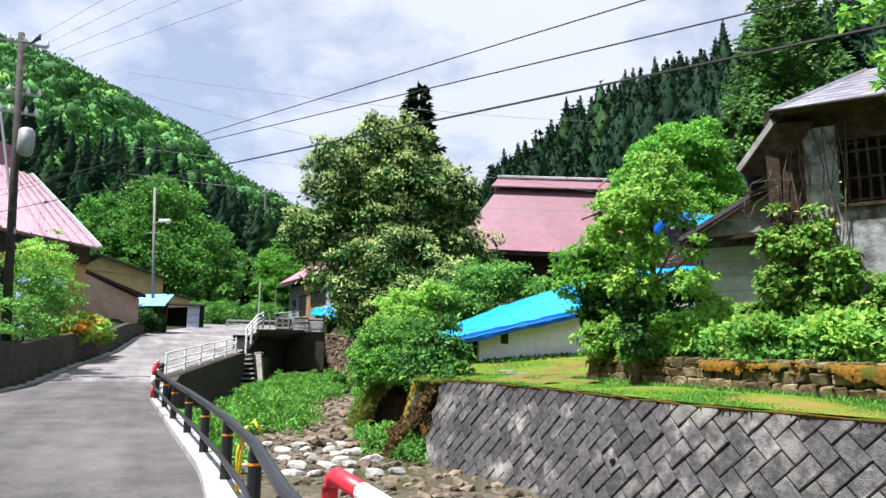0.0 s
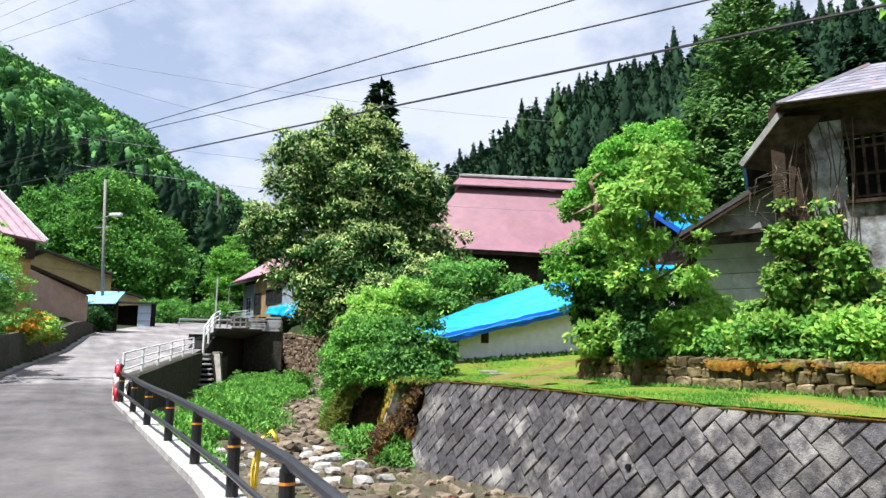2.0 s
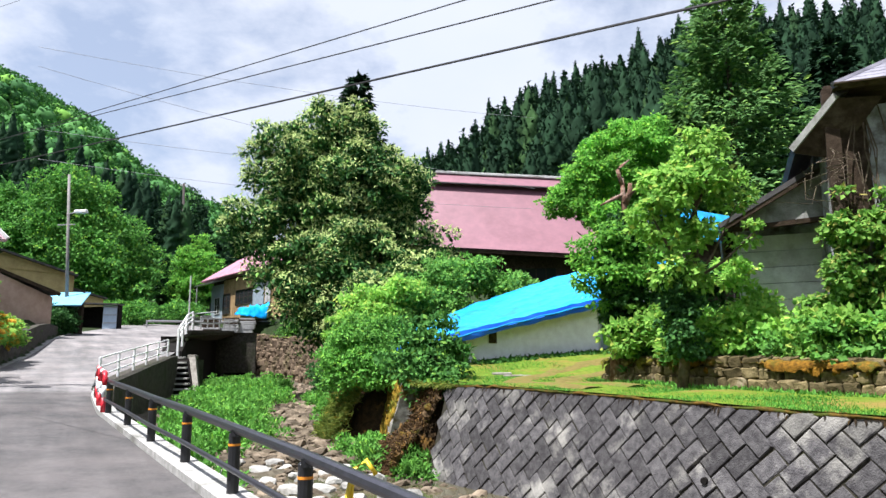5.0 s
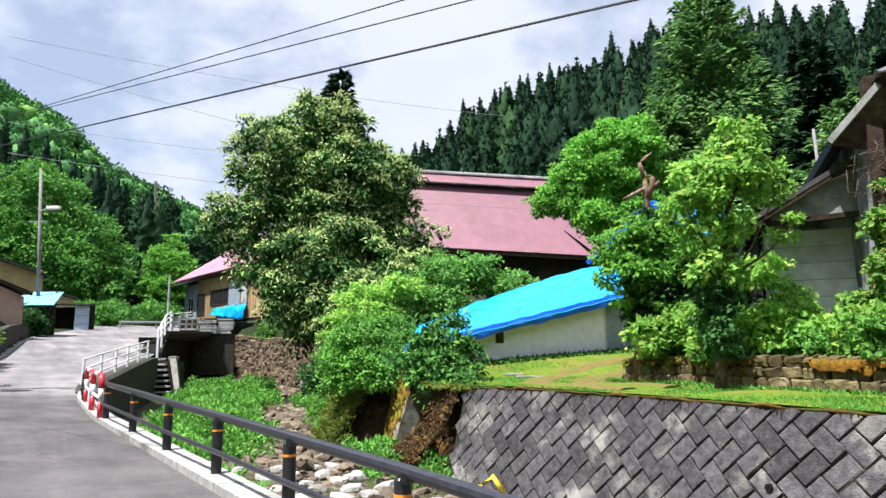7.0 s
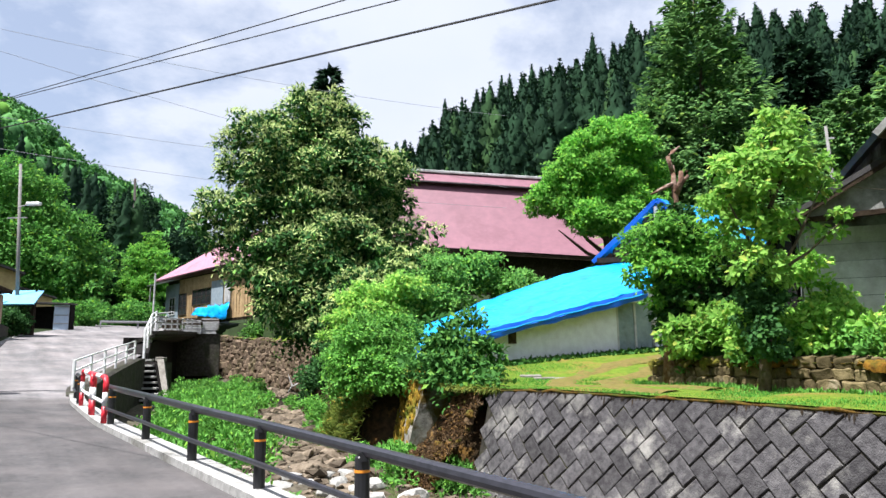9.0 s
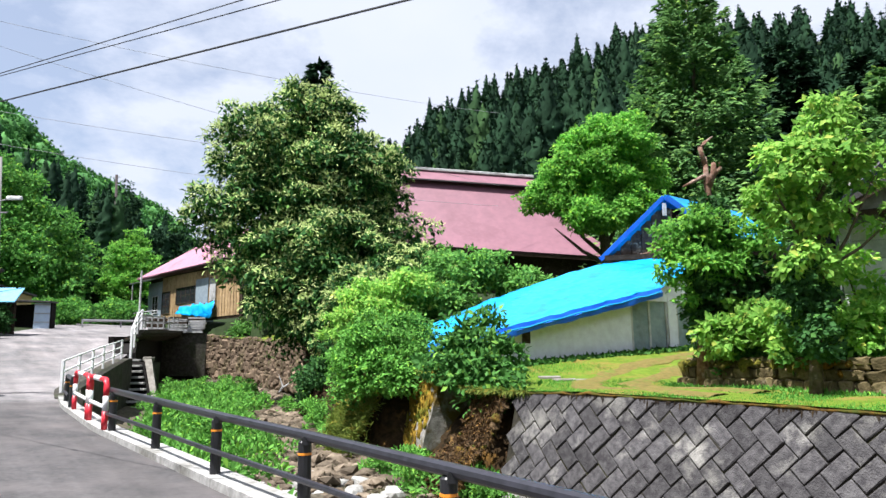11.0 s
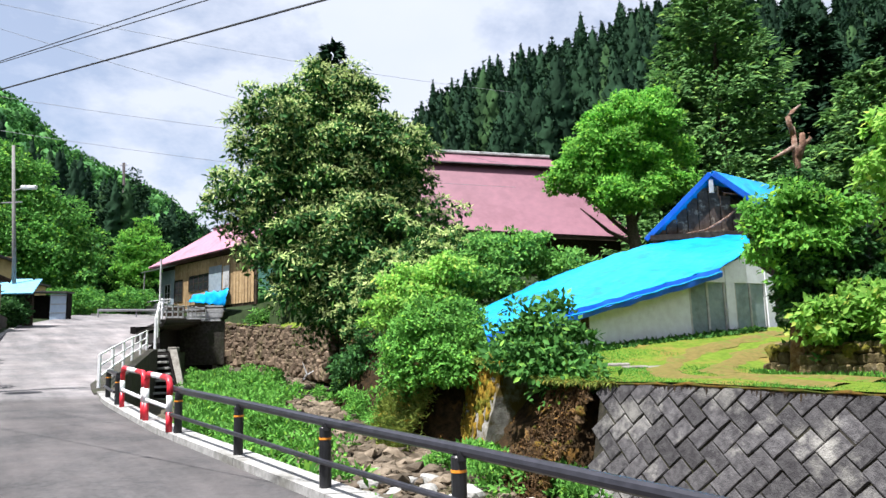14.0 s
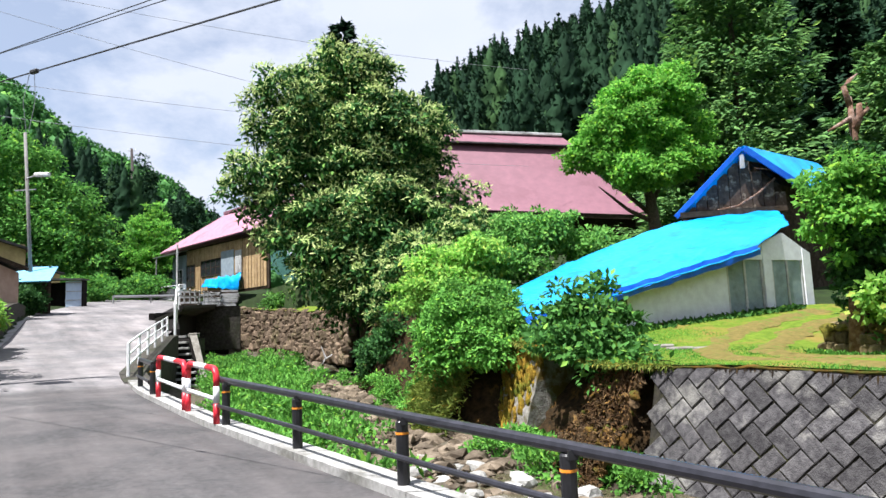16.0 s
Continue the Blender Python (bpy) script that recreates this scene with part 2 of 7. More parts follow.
    door_wood=surf("blue_grey_door", (0.2, 0.27, 0.29), (0.3, 0.37, 0.38), 3, (0.14, 0.17, 0.17), 1.2, 0.7, 0.3, 25),
    galv=surf("galvanised", (0.3, 0.3, 0.31), (0.42, 0.42, 0.43), 6, None, 1, 0.5, 0.1, 40, metal=0.4),
    pole=surf("pole_concrete", (0.17, 0.165, 0.16), (0.25, 0.245, 0.24), 4, (0.2, 0.19, 0.18), 1, 0.85, 0.15, 30),
    dark_pole=surf("dark_pole", (0.04, 0.035, 0.035), (0.07, 0.06, 0.06), 4, None, 1, 0.8, 0.2, 30),
    wire=surf("black_wire", (0.012, 0.012, 0.015), (0.02, 0.02, 0.022), 4, None, 1, 0.6, 0.0),
    pale_wire=surf("pale_wire", (0.2, 0.21, 0.24), (0.26, 0.27, 0.3), 4, None, 1, 0.6, 0.0),
    bark=surf("bark", (0.06, 0.045, 0.032), (0.14, 0.11, 0.085), 9, (0.05, 0.06, 0.03), 2, 0.95, 0.9, 25),
    dead=surf("bare_dead_wood", (0.08, 0.04, 0.028), (0.24, 0.145, 0.105), 9, (0.42, 0.34, 0.3), 4, 0.85, 0.8, 25),
    # near-black: shade of interiors and undersides put into the colour
    shade_black=surf("near_black_shade", (0.008, 0.007, 0.007), (0.015, 0.013, 0.012), 4, None, 1, 0.95, 0.0),
    chestnut=leafy("chestnut_leaf", (0.016, 0.058, 0.009), (0.05, 0.14, 0.02), (0.13, 0.27, 0.05), 0.14, 0.6),
    catkin=leafy("chestnut_catkin", (0.34, 0.47, 0.1), (0.64, 0.72, 0.25), None, 0.3, 0.8),
    bright=leafy("bright_leaf", (0.085, 0.27, 0.014), (0.24, 0.53, 0.035), (0.36, 0.62, 0.06), 0.44, 0.6),
    vine=leafy("vine_leaf", (0.14, 0.33, 0.025), (0.36, 0.62, 0.06), (0.55, 0.62, 0.13), 0.5, 0.6),
    corner_leaf=leafy("broad_shrub_leaf", (0.025, 0.085, 0.009), (0.075, 0.2, 0.022), (0.22, 0.4, 0.06), 0.22, 0.5),
    garden_leaf=leafy("garden_tree_leaf", (0.045, 0.15, 0.015), (0.14, 0.36, 0.032), (0.28, 0.5, 0.055), 0.32, 0.6),
    creeper=leafy("creeper_leaf", (0.07, 0.2, 0.016), (0.27, 0.48, 0.05), (0.6, 0.5, 0.16), 0.45, 0.6),
    shrub=leafy("shrub_leaf", (0.065, 0.185, 0.018), (0.165, 0.37, 0.042), (0.25, 0.46, 0.062), 0.3, 0.6),
    grassy=leafy("grass_blade", (0.07, 0.22, 0.012), (0.16, 0.42, 0.03), (0.26, 0.42, 0.06), 0.35, 0.6),
    weed=leafy("weed_leaf", (0.07, 0.2, 0.015), (0.17, 0.41, 0.032), (0.26, 0.49, 0.055), 0.28, 0.5),
    ivy=leafy("dark_ivy_leaf", (0.02, 0.065, 0.012), (0.055, 0.15, 0.026), (0.1, 0.24, 0.045), 0.25, 0.6),
    cedar=leafy("cedar_needles", (0.01, 0.029, 0.013), (0.025, 0.062, 0.024), (0.05, 0.105, 0.036), 0.06, 0.9),
    hinoki=leafy("cypress_needles", (0.05, 0.13, 0.028), (0.155, 0.3, 0.06), (0.28, 0.45, 0.09), 0.26, 0.7),
    wood_far=leafy("hill_leaf", (0.028, 0.1, 0.022), (0.1, 0.255, 0.045), (0.18, 0.38, 0.06), 0.12, 0.8),
    # far woods tinted blue-green to paint in the haze
    wood_haze=leafy("far_hill_haze", (0.02, 0.06, 0.045), (0.04, 0.1, 0.07), None, 0.2),
    turf_edge=leafy("turf_edge_blade", (0.1, 0.15, 0.016), (0.22, 0.27, 0.03), (0.36, 0.26, 0.05), 0.25, 0.8),
    litter=leafy("dead_leaf", (0.035, 0.02, 0.009), (0.12, 0.068, 0.024), (0.3, 0.17, 0.055), 0.15, 0.8),
    flower=leafy("orange_flower", (0.6, 0.33, 0.01), (0.72, 0.5, 0.02), (0.7, 0.25, 0.02), 0.3, 0.8),
    pale_flower=leafy("pale_hydrangea", (0.25, 0.35, 0.45), (0.4, 0.5, 0.6), None, 0.3, 0.8),
    dark_moss=leafy("dark_moss", (0.016, 0.012, 0.008), (0.03, 0.022, 0.013), (0.05, 0.032, 0.012), 0.05, 0.9),
    dry=leafy("dry_stem", (0.1, 0.06, 0.025), (0.26, 0.17, 0.07), (0.34, 0.22, 0.08), 0.2, 0.8),
)
# sunlight painted into the asphalt: far stretch lighter, near darker, along a slanting line
at = M["asphalt"].node_tree
src = at.nodes["Principled BSDF"].inputs["Base Color"].links[0].from_socket
ag, asx = at.nodes.new("ShaderNodeNewGeometry"), at.nodes.new("ShaderNodeSeparateXYZ")
at.links.new(ag.outputs["Position"], asx.inputs[0])
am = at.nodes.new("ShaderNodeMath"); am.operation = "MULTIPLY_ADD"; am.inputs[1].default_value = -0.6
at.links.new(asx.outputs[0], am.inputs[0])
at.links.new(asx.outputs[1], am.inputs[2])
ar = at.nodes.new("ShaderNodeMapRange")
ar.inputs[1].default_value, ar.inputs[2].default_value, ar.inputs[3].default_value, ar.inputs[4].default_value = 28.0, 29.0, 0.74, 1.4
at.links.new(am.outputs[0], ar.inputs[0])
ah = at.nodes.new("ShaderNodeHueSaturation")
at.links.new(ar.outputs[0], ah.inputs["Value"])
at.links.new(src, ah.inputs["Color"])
# long worn bands and stains drawn out along the lane
am2 = at.nodes.new("ShaderNodeMapping")
am2.vector_type = "TEXTURE"
am2.inputs["Rotation"].default_value = (0, 0, radians(31))
am2.inputs["Scale"].default_value = (0.7, 7.0, 1.0)
at.links.new(ag.outputs["Position"], am2.inputs["Vector"])
an2 = at.nodes.new("ShaderNodeTexNoise")
an2.inputs["Scale"].default_value, an2.inputs["Detail"].default_value, an2.inputs["Roughness"].default_value = 0.8, 6.0, 0.6
at.links.new(am2.outputs[0], an2.inputs["Vector"])
ar2 = at.nodes.new("ShaderNodeMapRange")
ar2.inputs[1].default_value, ar2.inputs[2].default_value, ar2.inputs[3].default_value, ar2.inputs[4].default_value = 0.35, 0.68, 0.82, 1.28
at.links.new(an2.outputs["Fac"], ar2.inputs[0])
ah2 = at.nodes.new("ShaderNodeHueSaturation")
at.links.new(ar2.outputs[0], ah2.inputs["Value"])
at.links.new(ah.outputs[0], ah2.inputs["Color"])
at.links.new(ah2.outputs[0], at.nodes["Principled BSDF"].inputs["Base Color"])
water = bpy.data.materials.new("stream_water")
water.use_nodes = True
wb = water.node_tree.nodes["Principled BSDF"]
wb.inputs["Base Color"].default_value = (0.075, 0.068, 0.04, 1)
wb.inputs["Roughness"].default_value = 0.12
wnz = water.node_tree.nodes.new("ShaderNodeTexNoise")
wnz.inputs["Scale"].default_value, wnz.inputs["Detail"].default_value = 5.0, 4.0
wbp = water.node_tree.nodes.new("ShaderNodeBump")
wbp.inputs["Strength"].default_value, wbp.inputs["Distance"].default_value = 0.35, 0.05
water.node_tree.links.new(wnz.outputs["Fac"], wbp.inputs["Height"])
water.node_tree.links.new(wbp.outputs[0], wb.inputs["Normal"])
glass = bpy.data.materials.new("dark_glass")
glass.use_nodes = True
gb = glass.node_tree.nodes["Principled BSDF"]
gb.inputs["Base Color"].default_value, gb.inputs["Roughness"].default_value = (0.02, 0.022, 0.025, 1), 0.08

RNG = np.random.default_rng(7)
V3 = Vector


# ---- builders ----
def mesh_ob(name, verts, faces, mat, parent=None, label="", smooth=False):
    me = bpy.data.meshes.new(name)
    me.from_pydata([tuple(v) for v in verts], [], faces)
    me.validate()
    me.materials.append(M[mat] if isinstance(mat, str) else mat)
    if smooth:
        me.polygons.foreach_set("use_smooth", [True] * len(me.polygons))
    ob = new(name, me)
    if parent:
        ob.parent = parent
    if label:
        tagged(ob, label)
    return ob


def part(name, bm, mat, parent, label="", smooth=False):
    bmesh.ops.recalc_face_normals(bm, faces=bm.faces)
    me = bpy.data.meshes.new(name)
    bm.to_mesh(me)
    bm.free()
    me.materials.append(M[mat] if isinstance(mat, str) else mat)
    if smooth:
        me.polygons.foreach_set("use_smooth", [True] * len(me.polygons))
    ob = new(name, me)
    if parent:
        ob.parent = parent
    if label:
        tagged(ob, label)
    return ob


def thing(name, label, category, group="", kind=""):
    return tagged(new(name), label, category, group, kind)


def add_box(bm, c, size, rot=None, bevel=0.0):
    g = bmesh.ops.create_cube(bm, size=1.0)
    vs = g["verts"]
    bmesh.ops.scale(bm, vec=size, verts=vs)
    if bevel:
        es = list({e for v in vs for e in v.link_edges})
        r = bmesh.ops.bevel(bm, geom=es, offset=bevel, segments=1, affect="EDGES")
        vs = list({v for f in r["faces"] for v in f.verts} | {v for v in vs if v.is_valid})
    m = Matrix.Translation(c) @ (rot.to_4x4() if rot else Matrix())
    bmesh.ops.transform(bm, matrix=m, verts=vs)


def box(size, c=(0, 0, 0), rot=None, bevel=0.0):
    bm = bmesh.new()
    add_box(bm, c, size, rot, bevel)
    return bm


def along(p, q):
    """Turn whose x runs from p to q, with z kept as upright as can be."""
    x = (V3(q) - V3(p)).normalized()
    y = V3((0, 0, 1)).cross(x)
    y = y.normalized() if y.length > 1e-4 else V3((0, 1, 0))
    z = x.cross(y)
    return Matrix((x, y, z)).transposed()


def beam(p, q, w, h, bevel=0.0):
    """A bar of section w x h between two points."""
    p, q = V3(p), V3(q)
    return box(((q - p).length, w, h), (p + q) / 2, along(p, q), bevel)


def wall_bm(p, q, z0, z1, thick, z0b=None, z1b=None):
    """An upright slab from p to q in plan; its top and foot may slope."""
    p, q = V3((*p[:2], 0)), V3((*q[:2], 0))
    n = V3((-(q - p).y, (q - p).x, 0)).normalized() * thick / 2
    z0b, z1b = z0 if z0b is None else z0b, z1 if z1b is None else z1b
    bm = bmesh.new()
    vs = [bm.verts.new((b.x, b.y, z)) for b, z in ((p - n, z0), (q - n, z0b), (q + n, z0b), (p + n, z0), (p - n, z1), (q - n, z1b), (q + n, z1b), (p + n, z1))]
    for f in ((0, 1, 2, 3), (4, 5, 6, 7), (0, 1, 5, 4), (1, 2, 6, 5), (2, 3, 7, 6), (3, 0, 4, 7)):
        bm.faces.new([vs[i] for i in f])
    return bm


def slab_bm(corners, thick):
    """A plate below the polygon of corners."""
    bm = bmesh.new()
    a = [bm.verts.new(c) for c in corners]
    nrm = (V3(corners[1]) - V3(corners[0])).cross(V3(corners[2]) - V3(corners[0])).normalized()
    if nrm.z < 0:
        nrm = -nrm
    b = [bm.verts.new(V3(c) - nrm * thick) for c in corners]
    k = len(a)
    bm.faces.new(a)
    bm.faces.new(b[::-1])
    for i in range(k):
        bm.faces.new((a[i], a[(i + 1) % k], b[(i + 1) % k], b[i]))
    return bm


def tube_bm(pts, radii, seg=8, caps=True):
    """A round bar through points, with a radius at each."""
    bm = bmesh.new()
    pts = [V3(p) for p in pts]
    if not hasattr(radii, "__len__"):
        radii = [radii] * len(pts)
    rings = []
    for i, p in enumerate(pts):
        d = (pts[min(i + 1, len(pts) - 1)] - pts[max(i - 1, 0)]).normalized()
        a = d.cross(V3((0, 0, 1)) if abs(d.z) < 0.9 else V3((1, 0, 0))).normalized()
        b = d.cross(a)
        rings.append([bm.verts.new(p + (a * math.cos(k * 2 * math.pi / seg) + b * math.sin(k * 2 * math.pi / seg)) * radii[i]) for k in range(seg)])
    for r, s in zip(rings, rings[1:]):
        for k in range(seg):
            bm.faces.new((r[k], r[(k + 1) % seg], s[(k + 1) % seg], s[k]))
    if caps:
        bm.faces.new(rings[0][::-1])
        bm.faces.new(rings[-1])
    return bm


def unit(a):
    return a / np.maximum(np.linalg.norm(a, axis=1, keepdims=True), 1e-6)


def cards(name, P, D, N, L, W, mat, parent=None, label="", fold=0.12):
    """Leaves: each one a folded, pointed blade from P along D, facing N, of length L and width W."""
    P, D, N = np.asarray(P, float), unit(np.asarray(D, float)), np.asarray(N, float)
    k = len(P)
    L = np.broadcast_to(np.asarray(L, float), (k,))[:, None]
    W = np.broadcast_to(np.asarray(W, float), (k,))[:, None]
    S = unit(np.cross(D, N))
    U = np.cross(S, D)
    v = np.empty((k, 4, 3))
    v[:, 0] = P
    v[:, 1] = P + D * L * 0.45 + S * W * 0.5 + U * L * fold
    v[:, 2] = P + D * L
    v[:, 3] = P + D * L * 0.45 - S * W * 0.5 + U * L * fold
    f = np.array([[0, 1, 2], [0, 2, 3]])[None] + np.arange(k)[:, None, None] * 4
    me = bpy.data.meshes.new(name)
    me.vertices.add(k * 4)
    me.vertices.foreach_set("co", v.ravel())
    me.loops.add(k * 6)
    me.loops.foreach_set("vertex_index", f.ravel().astype(np.int32))
    me.polygons.add(k * 2)
    me.polygons.foreach_set("loop_start", np.arange(0, k * 6, 3, dtype=np.int32))
    me.polygons.foreach_set("loop_total", np.full(k * 2, 3, dtype=np.int32))
    me.update()
    me.validate()
    me.materials.append(M[mat])
    ob = new(name, me)
    if parent:
        ob.parent = parent
    if label:
        tagged(ob, label)
    return ob


def joined(name, V, F, mat, smooth=False):
    """One mesh from many small triangle meshes: lists of vertex arrays and face arrays."""
    n = np.cumsum([0] + [len(v) for v in V[:-1]])
    v, f = np.concatenate(V), np.concatenate([q + o for q, o in zip(F, n)])
    me = bpy.data.meshes.new(name)
    me.vertices.add(len(v))
    me.vertices.foreach_set("co", v.ravel())
    me.loops.add(len(f) * 3)
    me.loops.foreach_set("vertex_index", f.ravel().astype(np.int32))
    me.polygons.add(len(f))
    me.polygons.foreach_set("loop_start", np.arange(0, len(f) * 3, 3, dtype=np.int32))
    me.polygons.foreach_set("loop_total", np.full(len(f), 3, dtype=np.int32))
    me.polygons.foreach_set("use_smooth", np.full(len(f), smooth))
    me.update()
    me.validate()
    me.materials.append(M[mat])
    return new(name, me)


def ball(sub):
    bm = bmesh.new()
    bmesh.ops.create_icosphere(bm, subdivisions=sub, radius=1.0)
    v, f = np.array([list(q.co) for q in bm.verts]), np.array([[q.index for q in fc.verts] for fc in bm.faces])
    bm.free()
    return v, f


def on_blobs(blobs, n, rng, inner=0.25):
    """Points over a crown made of ellipsoids (x, y, z, rx, ry, rz), outer skin first, and the way out of the crown there."""
    B = np.array(blobs, float)
    a = np.cbrt(B[:, 3] * B[:, 4] * B[:, 5]) ** 2
    i = rng.choice(len(B), n, p=a / a.sum())
    d = unit(rng.normal(size=(n, 3)))
    r = np.where(rng.random(n) < inner, rng.uniform(0.35, 0.85, n), rng.uniform(0.82, 1.06, n))
    p = B[i, :3] + d * B[i, 3:] * r[:, None]
    keep = np.ones(n, bool)
    for b in B:
        q = np.linalg.norm((p - b[:3]) / b[3:], axis=1)
        keep &= q > 0.3
    return p[keep], unit(d / B[i, 3:])[keep]


def lumpy(blobs, rng):
    """Each blob of a crown becomes a core and many flattened lumps standing out of it, so that light and gaps break it up."""
    out = []
    for x, y, z, rx, ry, rz in blobs:
        c, r = np.array([x, y, z]), np.array([rx, ry, rz])
        out.append((*c, *(r * 0.66)))
        for _ in range(16 if r.mean() > 1.4 else 9):
            d = rng.normal(size=3)
            d[2] += 0.25
            d /= np.linalg.norm(d)
            s = rng.uniform(0.18, 0.46)
            m = c + d * r * rng.uniform(0.64, 1.07 - 0.7 * s)
            out.append((*m, s * r[0] * 1.15, s * r[1] * 1.15, s * r[2] * 0.8))
    return out


def crown(name, blobs, clumps, per, spread, leaf, mat, parent, seed, droop=0.15, label="", inner=0.22, aspect=0.5, cap=False, dome=0.0):
    """Leaves in domed tufts over the blobs, with gaps between the tufts; cap: on the tops of the tufts alone."""
    rng = np.random.default_rng(seed)
    blobs = lumpy(blobs, np.random.default_rng(seed + 5000))
    n = 40
    k = max(int(clumps * per / n), 6)
    c, o = on_blobs(blobs, k, rng, inner)
    k = len(c)
    rad = (spread * 1.7 + leaf * 0.5) * rng.uniform(0.5, 1.4, k)
    if dome:
        rad = dome * rng.uniform(0.7, 1.3, k)
    if cap:
        pick = rng.random(k) < 0.72
        c, o, rad = c[pick], o[pick], rad[pick] * 1.1
        n, k = 46, int(pick.sum())
    c = c + o * rad[:, None] * 0.3
    cc, oo, rr = np.repeat(c, n, 0), np.repeat(o, n, 0), np.repeat(rad, n)[:, None]
    d = unit(rng.normal(size=(k * n, 3)) * (0.5 if cap else 0.75 if dome else 1.0) + oo * (0.6 if dome else 0.8) + np.array([0, 0, 0.95 if cap else 0.75 if dome else 0.45]))
    P = cc + d * rr * np.array([1.0, 1.0, 0.72 if dome else 0.5]) * rng.uniform(0.85 if cap else 0.55, 1.08, (k * n, 1))
    D = unit(d * 0.55 + rng.normal(size=(k * n, 3)) * 0.6 + np.array([0, 0, -droop]))
    N = unit(d * 0.8 + np.array([-0.25, -0.28, 0.55]) + rng.normal(size=(k * n, 3)) * 0.36)
    s = leaf * rng.uniform(0.65, 1.3, k * n)
    return cards(name, P, D, N, s, s * aspect, mat, parent, label)


def branch_tree(parent, base, top, r0, limbs, seed, mat="bark"):
    """A tapered trunk and bent limbs, each a part of the tree."""
    rng = np.random.default_rng(seed)
    base, top = V3(base), V3(top)
    mid = (base + top) / 2 + V3((rng.normal() * 0.3, rng.normal() * 0.3, 0))
    part("trunk", tube_bm([base - V3((0, 0, 0.3)), base.lerp(mid, 0.5), mid, mid.lerp(top, 0.5), top], [r0 * 1.25, r0, r0 * 0.8, r0 * 0.55, r0 * 0.25], 9), mat, parent, smooth=True)
    for e, f in limbs:
        a = base.lerp(top, f)
        e = V3(e)
        m1 = a.lerp(e, 0.5) + V3((0, 0, -0.06 * (e - a).length))
        part("limb", tube_bm([a, a.lerp(m1, 0.5), m1, m1.lerp(e, 0.55), e], [r0 * 0.45, r0 * 0.38, r0 * 0.3, r0 * 0.2, r0 * 0.08], 6), mat, parent, smooth=True)


# ---- the lie of the land ----
def road_z(x, y):
    s = (x + 3.04) * -0.5117 + (y - 9.13) * 0.8592
    return np.interp(s, [-40, -4, 0, 7, 14.4, 32, 39, 60, 85, 140], [-1.7, -0.17, 0, 0.29, 0.52, 2.03, 3.2, 5.1, 7.2, 10.0])


BANK_L = ([-60, -2, 5.73, 9.13, 14.9, 19.8, 24, 36.5, 40, 44, 58, 72, 80], [37, 4.0, -0.45, -2.78, -6.7, -9.5, -11.6, -15.0, -15.6, -17.0, -20.5, -23.5, -26])
BANK_R = ([-60, 5, 8.1, 10, 12, 14.2, 15.6, 19, 23, 31, 40, 49, 60, 70, 80], [50, 9.0, 6.1, 4.35, 3.1, 1.2, 0.2, -1.0, -2.2, -4.6, -7, -8.8, -13.5, -20.8, -25.9])
EDGE_L = ([-60, -2, 8, 16.75, 20.63, 25.4, 35.2, 49.2, 62, 90], [12, -5.5, -9.5, -13.2, -15.3, -17.6, -22.0, -27.8, -31.5, -44])


def bed_z(y):
    return np.interp(y, [-20, 9, 20, 48, 75], [-1.9, -1.25, -1.05, -0.3, 1.2])


def terrace_z(x, y):
    back = np.interp(y, [-20, 5, 10, 15.5, 19, 22, 28, 40, 48, 68, 110], [0.3, 0.42, 0.66, 0.83, 1.0, 1.62, 2.6, 4.6, 6.2, 8.8, 14])
    return back


AZ_L = ([-180, -75, -60, -42.9, -38.2, -33.3, -29.2, -27, -24.7, -21.7, -18.5, -16, -13, -10, 0], [0.27, 0.33, 0.37, 0.37, 0.352, 0.318, 0.286, 0.25, 0.228, 0.203, 0.172, 0.12, 0.055, 0.02, 0.0])
AZ_R = ([-30, -8, -6.2, -4.6, -3.2, -1, 3.9, 10, 15, 19, 24, 30, 40, 75, 180], [0, 0, 0.09, 0.18, 0.225, 0.262, 0.335, 0.37, 0.39, 0.41, 0.415, 0.405, 0.4, 0.38, 0.28])
# how high the woods stand against the sky, in degrees, by bearing
CREST = ([-75, -41.4, -38.2, -33.3, -29.2, -27, -24.7, -21.7, -18.5, -16, -13, -9, -7, -5.5, -3.6, -1.4, 0, 3.9, 10, 15.2, 19, 24, 30, 34, 60], [23, 22.7, 21.9, 20.2, 18.5, 16.3, 15.0, 13.8, 12.2, 9.9, 8.0, 7.5, 11.5, 14.5, 16.9, 18.1, 19.1, 21.9, 23.8, 25.0, 25.9, 26.0, 25.2, 24.8, 24.5])


def hill_z(x, y):
    """Two wooded valley sides."""
    r, az = np.hypot(x, y) + 1e-6, np.degrees(np.arctan2(x, y))
    def side(tab, r0, r1):
        u = np.clip((r - r0) / (r1 - r0), 0, 1)
        out = np.interp(az, *tab) * r1 * (u * u * (3 - 2 * u) * 0.6 + u * 0.4)
        return np.where(r > r1, out * np.clip(1 - (r - r1) / 900, 0.25, 1), out)
    return np.maximum(side(AZ_L, 95, 450), side(AZ_R, 84, 350))


